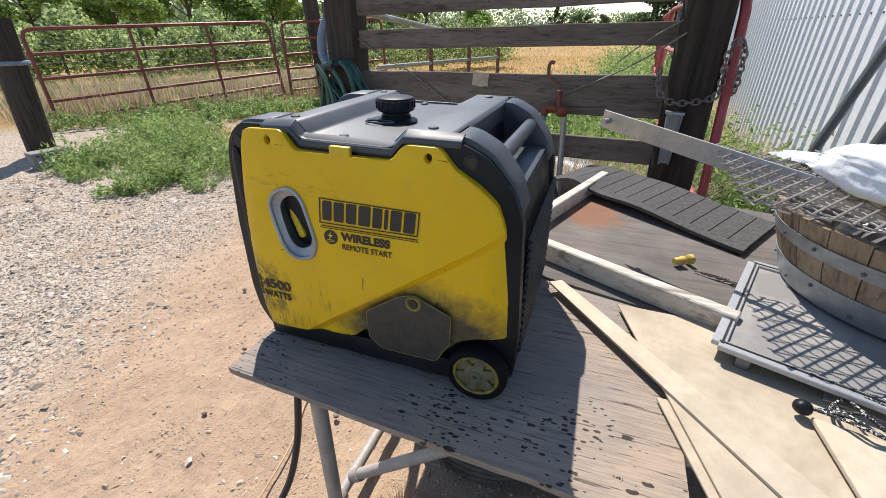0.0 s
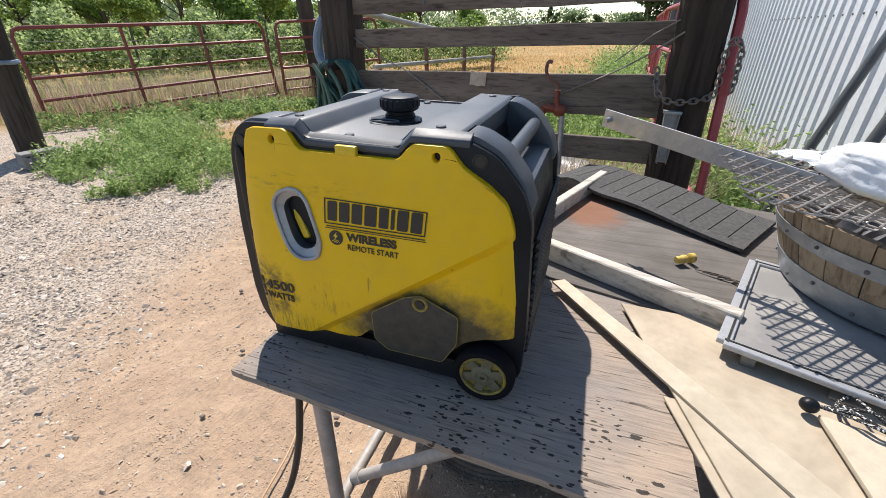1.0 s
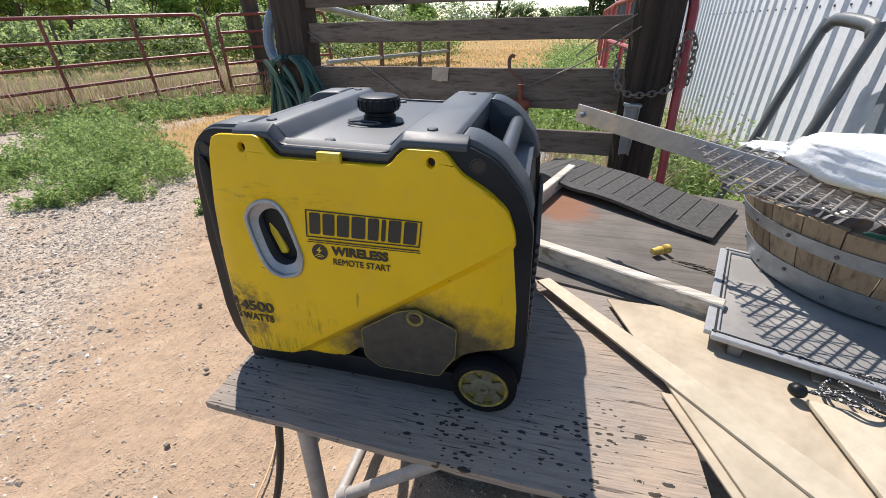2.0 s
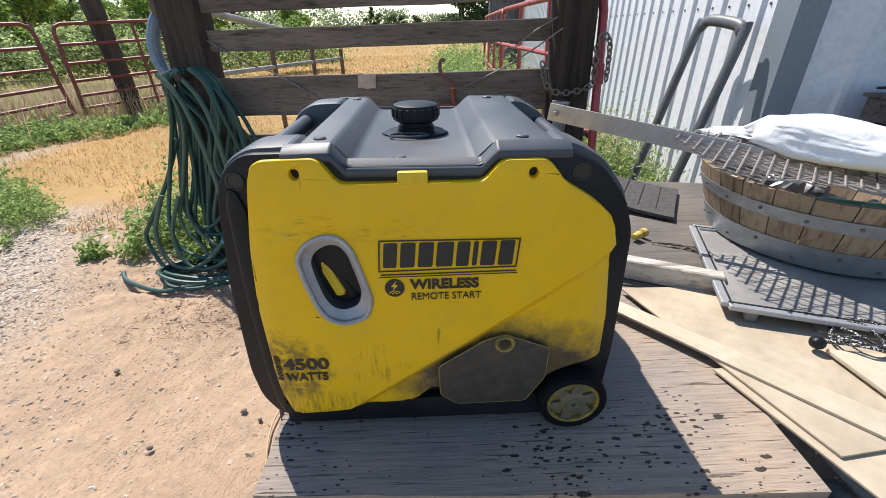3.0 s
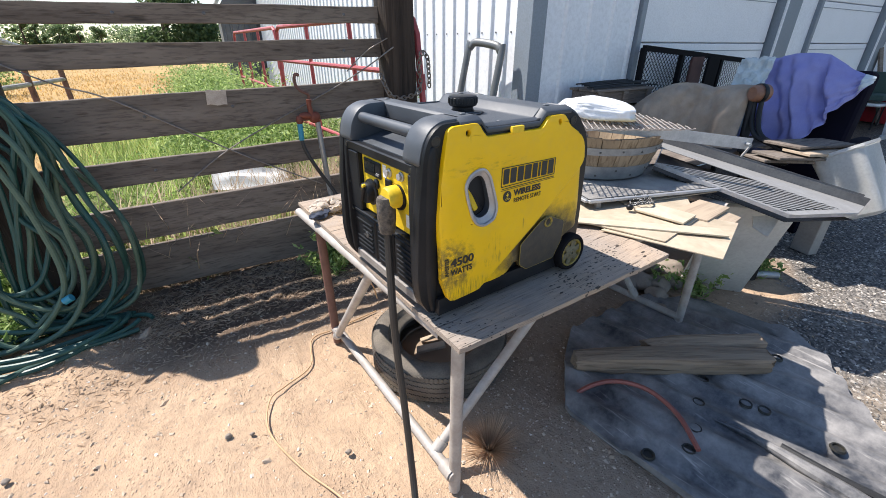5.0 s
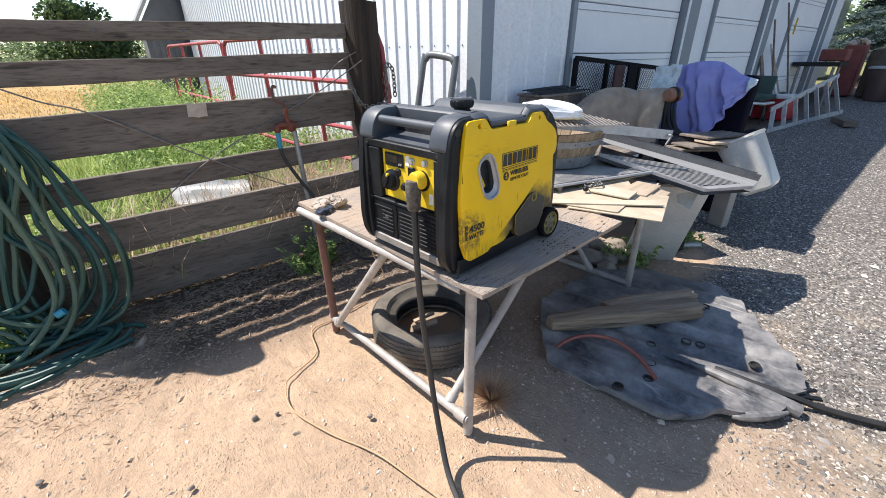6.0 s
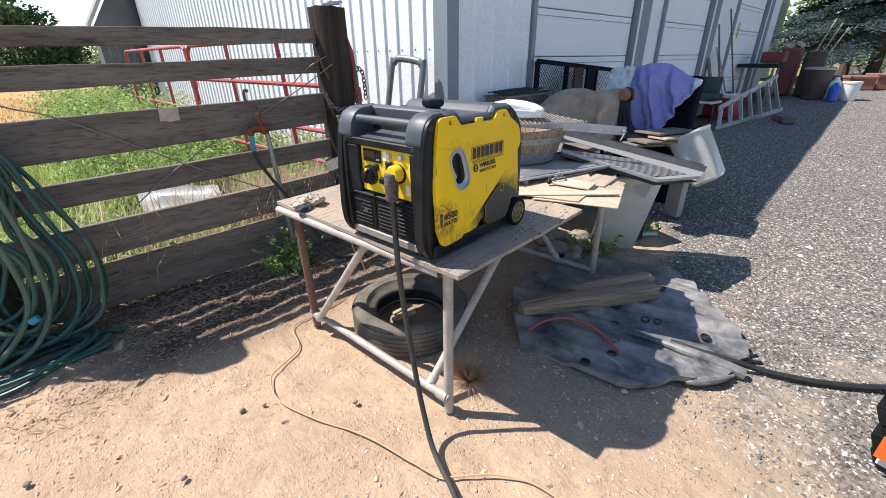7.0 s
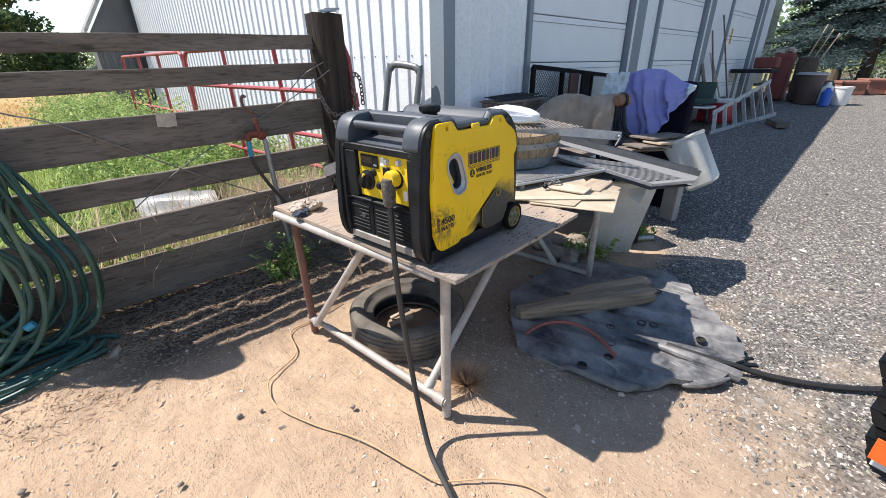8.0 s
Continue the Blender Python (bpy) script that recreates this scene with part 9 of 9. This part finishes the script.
def tree(x, y, h, r, n, mat, label, z0=0.0, leaf=0.35, low=0.2, kind="tree"):
    """A tapered trunk, limbs, and leaf clumps on an uneven crown."""
    tr = thing("tree", (x, y, z0), label, "tree", "trees round the yard")
    bm = tube(bmesh.new(), [(x, y, z0), (x + 0.05 * h * 0.2, y, z0 + h * 0.35), (x, y, z0 + h * 0.8)], [0.035 * h, 0.026 * h, 0.006 * h], 9)
    cl = []
    for i in range(14):
        a, q = RNG.uniform(0, 6.283), RNG.uniform(low, 0.95)
        rr = r * (0.35 + 0.65 * math.sin(math.pi * min(1.0, 0.15 + 0.85 * q))) * RNG.uniform(0.5, 0.95)
        e = Vector((x + rr * math.cos(a), y + rr * math.sin(a), z0 + h * q))
        tube(bm, [(x, y, z0 + h * q * 0.6), e], [0.009 * h, 0.003 * h], 5)
        cl.append((e, r * RNG.uniform(0.28, 0.46)))
    part("trunk", bm, M["bark"], tr)
    pts = []
    for e, s in cl:
        k = n // len(cl)
        d = RNG.normal(size=(k, 3))
        d /= np.linalg.norm(d, axis=1, keepdims=True)
        pts.append(np.array(e) + d * s * RNG.uniform(0.4, 1.05, (k, 1)) * [1, 1, 0.8])
    v, f = leaves(np.concatenate(pts), leaf, 0.7, 1.3)
    me = bpy.data.meshes.new("crown")
    me.from_pydata((v - np.array([x, y, z0])).tolist(), [], f.tolist())
    me.materials.append(mat)
    ob = new("crown", me)
    ob.parent = tr
    return tr


def spruce(x, y, h, r, label):
    """A blue spruce: whorls of drooping boughs with needle sprays."""
    z0 = rise(x)
    tr = thing("spruce", (x, y, z0), label, "tree", "trees round the yard")
    bm = tube(bmesh.new(), [(x, y, z0), (x, y, z0 + h)], [0.22, 0.02], 9)
    pts = []
    z = 1.75
    while z < h:
        k = 1 - z / h
        L = r * (0.15 + 0.85 * k)
        for i in range(10):
            a = RNG.uniform(0, 6.283)
            n = max(120, int(760 * (0.3 + k)))
            s = np.sqrt(RNG.uniform(0.02, 1, n))
            drop = -0.28 * L * s**1.4
            side = RNG.normal(0, 0.16, n) * L * s * 0.9
            p = np.stack([x + L * s * math.cos(a) - side * math.sin(a), y + L * s * math.sin(a) + side * math.cos(a), z0 + z + drop + RNG.normal(0, 0.06, n)], 1)
            pts.append(p)
            tube(bm, [(x, y, z0 + z), (x + L * 0.9 * math.cos(a), y + L * 0.9 * math.sin(a), z0 + z - 0.24 * L)], [0.03, 0.008], 5)
        z += 0.42
    part("trunk", bm, M["bark"], tr)
    v, f = leaves(np.concatenate(pts), 0.045, 0.5, 4.6)
    me = bpy.data.meshes.new("crown")
    me.from_pydata((v - np.array([x, y, z0])).tolist(), [], f.tolist())
    me.materials.append(M["needle"])
    ob = new("crown", me)
    ob.parent = tr


spruce(22.5, -2.2, 10.0, 4.2, "large blue-green spruce at the end of the drive")
tree(26.0, -7.0, 9.0, 3.6, 14000, M["leaf_tree"], "dark leafy tree beyond the drive", 0.6, 0.14)
tree(30.0, -1.5, 7.0, 3.4, 14000, M["leaf_hazed"], "sunlit leafy shrub tree behind a spruce", 0.6, 0.12, 0.05)
tree(4.9, 60.0, 13.5, 5.4, 12000, M["leaf_tree"], "dark round tree across the field", 0.0, 0.34, 0.06)
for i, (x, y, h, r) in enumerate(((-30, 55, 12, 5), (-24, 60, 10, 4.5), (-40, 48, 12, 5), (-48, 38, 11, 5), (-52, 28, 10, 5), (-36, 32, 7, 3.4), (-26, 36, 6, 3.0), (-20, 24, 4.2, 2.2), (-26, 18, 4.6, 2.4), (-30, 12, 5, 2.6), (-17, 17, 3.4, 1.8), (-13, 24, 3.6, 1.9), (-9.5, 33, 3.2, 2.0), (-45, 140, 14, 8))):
    tree(x, y, h, r, 8000 if y < 100 else 4000, M["leaf_light"] if h < 10.5 else M["leaf_hazed"], "leafy green tree beyond the vineyard", 0.0, 0.045 * r + 0.06, 0.05)

for x, y, h, r in ((-13.6, 120, 6.8, 1.5), (-11.9, 123, 6.0, 1.3), (-8.2, 120, 5.0, 2.0), (-5.4, 126, 4.8, 2.2), (-1.6, 122, 4.8, 1.9)):
    tree(x, y, h, r, 2600, M["leaf_tree"], "small dark tree far across the field", 0.0, 0.20, 0.08)


# far woods close the horizon
def woods(a, b, n, h, name, leaf=2.2, gaps=False):
    t = RNG.uniform(0, 1, n)
    p = np.outer(1 - t, a) + np.outer(t, b)
    hh = h * (0.55 + 0.45 * np.sin(t * 61) * np.sin(t * 23 + 2)) * np.sqrt(RNG.uniform(0.0, 1, n))
    if gaps:
        hh = h * np.clip(0.42 + np.sin(t * 47) * np.sin(t * 19 + 1) + 0.25 * np.sin(t * 131), 0.10, 1.3) * np.sqrt(RNG.uniform(0.0, 1, n))
    c = np.stack([p[:, 0] + RNG.normal(0, 4, n), p[:, 1] + RNG.normal(0, 4, n), hh], 1)
    v, f = leaves(c, leaf, 0.7, 1.2)
    raw(name, v, f, M["leaf_hazed"], "far line of green trees on the horizon", "woods")


woods((-260, 60), (-120, 240), 3200, 12, "far_woods")
woods((-120, 240), (-20, 265), 6000, 10, "far_woods", 1.2, True)
woods((-20, 265), (90, 300), 9000, 9, "far_woods", 1.1, True)
woods((-110, 30), (-50, 110), 9000, 9, "far_woods", 0.9)
woods((60, -60), (110, 40), 14000, 12, "far_woods", 0.7)
woods((-75, 95), (-26, 120), 3200, 6.0, "far_hedge", 0.8, True)
woods((-6, 190), (70, 230), 6000, 4.0, "far_hedge", 0.45, True)

# brown needle tuft by the table leg
n = 520
a = RNG.uniform(0, 2 * np.pi, n)
el = RNG.uniform(0.05, 1.2, n)
L = RNG.uniform(0.10, 0.19, n)
tip = np.stack([0.215 + L * np.cos(a) * np.cos(el), 0.045 + L * np.sin(a) * np.cos(el), 0.012 + L * np.sin(el)], 1)
root = np.stack([0.215 + 0.012 * np.cos(a), 0.045 + 0.012 * np.sin(a), np.full(n, 0.008)], 1)
w = np.stack([-np.sin(a), np.cos(a), 0 * a], 1) * 0.0024
v = np.stack([root - w, root + w, tip], 1).reshape(-1, 3)
raw("needle_tuft", v, np.arange(n)[:, None] * 3 + [0, 1, 2], M["dead_needle"], "tuft of dead brown pine needles", "needles")

# ---------------------------------------------------------------- gravel, pebbles and litter
def field_of(n, x0, x1, y0, y1, keep):
    p = spread(n, x0, x1, y0, y1)
    return p[keep(p[:, 0], p[:, 1])]


def on_ground(p):
    p = np.array(p, float)
    p[:, 2] = [ground_height(x, y) for x, y in p[:, :2]]
    return p


wob = lambda x, y: 0.35 * np.sin(2.1 * x + 1.3 * y) + 0.25 * np.sin(4.3 * y - 2.2 * x + 1)


def in_liner(x, y):
    inside = np.zeros(x.shape, bool)
    for (xa, ya), (xb, yb) in zip(LINER, LINER[1:] + LINER[:1]):
        inside ^= ((ya > y) != (yb > y)) & (x < (xb - xa) * (y - ya) / (yb - ya + 1e-12) + xa)
    return inside


def bare_dirt(x, y):
    return ((x - 2.55) / 0.95) ** 2 + ((y - 0.25) / 0.62) ** 2 < 0.95 + 0.35 * np.sin(9 * x) * np.sin(11 * y)


p = np.concatenate([
    field_of(24000, 0.2, 4.2, -2.6, 0.2, lambda x, y: (0.60 * x - 0.80 * y + 0.4 * wob(x, y) > 1.35) & ~in_liner(x, y) & ~bare_dirt(x, y)),
    field_of(9000, 2.0, 8.0, -3.4, 0.6, lambda x, y: (0.60 * x - 0.80 * y > 1.5) & ~bare_dirt(x, y)),
])
v, f = chips(on_ground(p), 0.0078)
raw("drive_gravel", v, f, M["gravel"], "grey crushed gravel with pale chips on the drive", "gravel")
p = np.concatenate([field_of(1500, 0.4, 5.0, -3.0, 0.3, lambda x, y: (0.60 * x - 0.80 * y > 1.3) & ~in_liner(x, y)), spread(160, -1.5, 1.0, -1.2, 1.2)])
p = on_ground(p)
p[:, 2] += 0.006
v, f = leaves(p, 0.0062, 0.12, 5.5)
raw("wood_slivers", v, f, M["straw"], "pale wood slivers and straw on the drive", "litter")
p = field_of(32000, -6.0, -0.9, -1.2, 3.4, lambda x, y: (-x - 0.38 * y + 0.6 * wob(x, y)) > 1.1 + RNG.uniform(0, 1.5, x.shape))
v, f = chips(on_ground(p), 0.0122, 0.42)
raw("yard_gravel", v, f, M["pebble"], "loose grey-brown gravel on the yard", "gravel")
p = np.concatenate([spread(2200, -2.6, 1.2, -1.4, 2.0), spread(1800, 0.1, 2.6, -0.7, 1.3), spread(2000, 0.05, 1.1, -0.9, 0.9)])
v, f = chips(on_ground(p), 0.0042)
raw("yard_pebbles", v, f, M["sand_stone"], "small pebbles scattered over sand", "pebbles")
p = np.concatenate([spread(900, -2.8, 1.0, -1.6, 1.6), field_of(1900, -2.8, 0.0, -1.6, 1.6, lambda x, y: np.sin(3.1 * x + 0.4) * np.sin(2.6 * y + x) > 0.25)])
v, f = chips(on_ground(p), 0.0085)
raw("sand_stones", v, f, M["sand_stone"], "grey and brown stones lying in sand", "stones")
p = spread(120, -2.8, 1.0, -1.6, 1.6)
v, f = chips(on_ground(p), 0.011)
raw("sand_clods", v, f, M["sand_stone"], "dry earth clods on the sandy yard", "clods")
p = field_of(24000, -3.4, 1.0, -1.6, 2.2, lambda x, y: RNG.uniform(0, 1, x.shape) < 0.16 + 0.75 * (np.sin(2.7 * x + 0.6) * np.sin(2.3 * y - x) > 0.1) * np.clip(-0.2 - 0.9 * x, 0.0, 1.0))
v, f = chips(on_ground(p), 0.0062, 0.5)
raw("sand_crumbs", v, f, M["sand_chip"], "dry sandy crumbs and chips on the yard", "crumbs")
p = np.concatenate([spread(2200, -1.6, 1.6, 1.5, 2.5), spread(1100, 0.2, 2.7, -0.5, 1.2)])
v, f = chips(on_ground(p), 0.007, 0.7)
raw("dirt_clods", v, f, M["clod"], "dark dirt clods and litter along the fence", "clods")
p = on_ground(np.concatenate([spread(3000, -1.7, 1.4, 1.35, 2.6), spread(5200, -1.0, 0.9, 1.75, 2.4)]))
p[:, 2] += 0.006
v, f = leaves(p, 0.006, 0.1, 9.0)
raw("straw_litter", v, f, M["straw"], "dry straw and twigs along the fence foot", "litter")
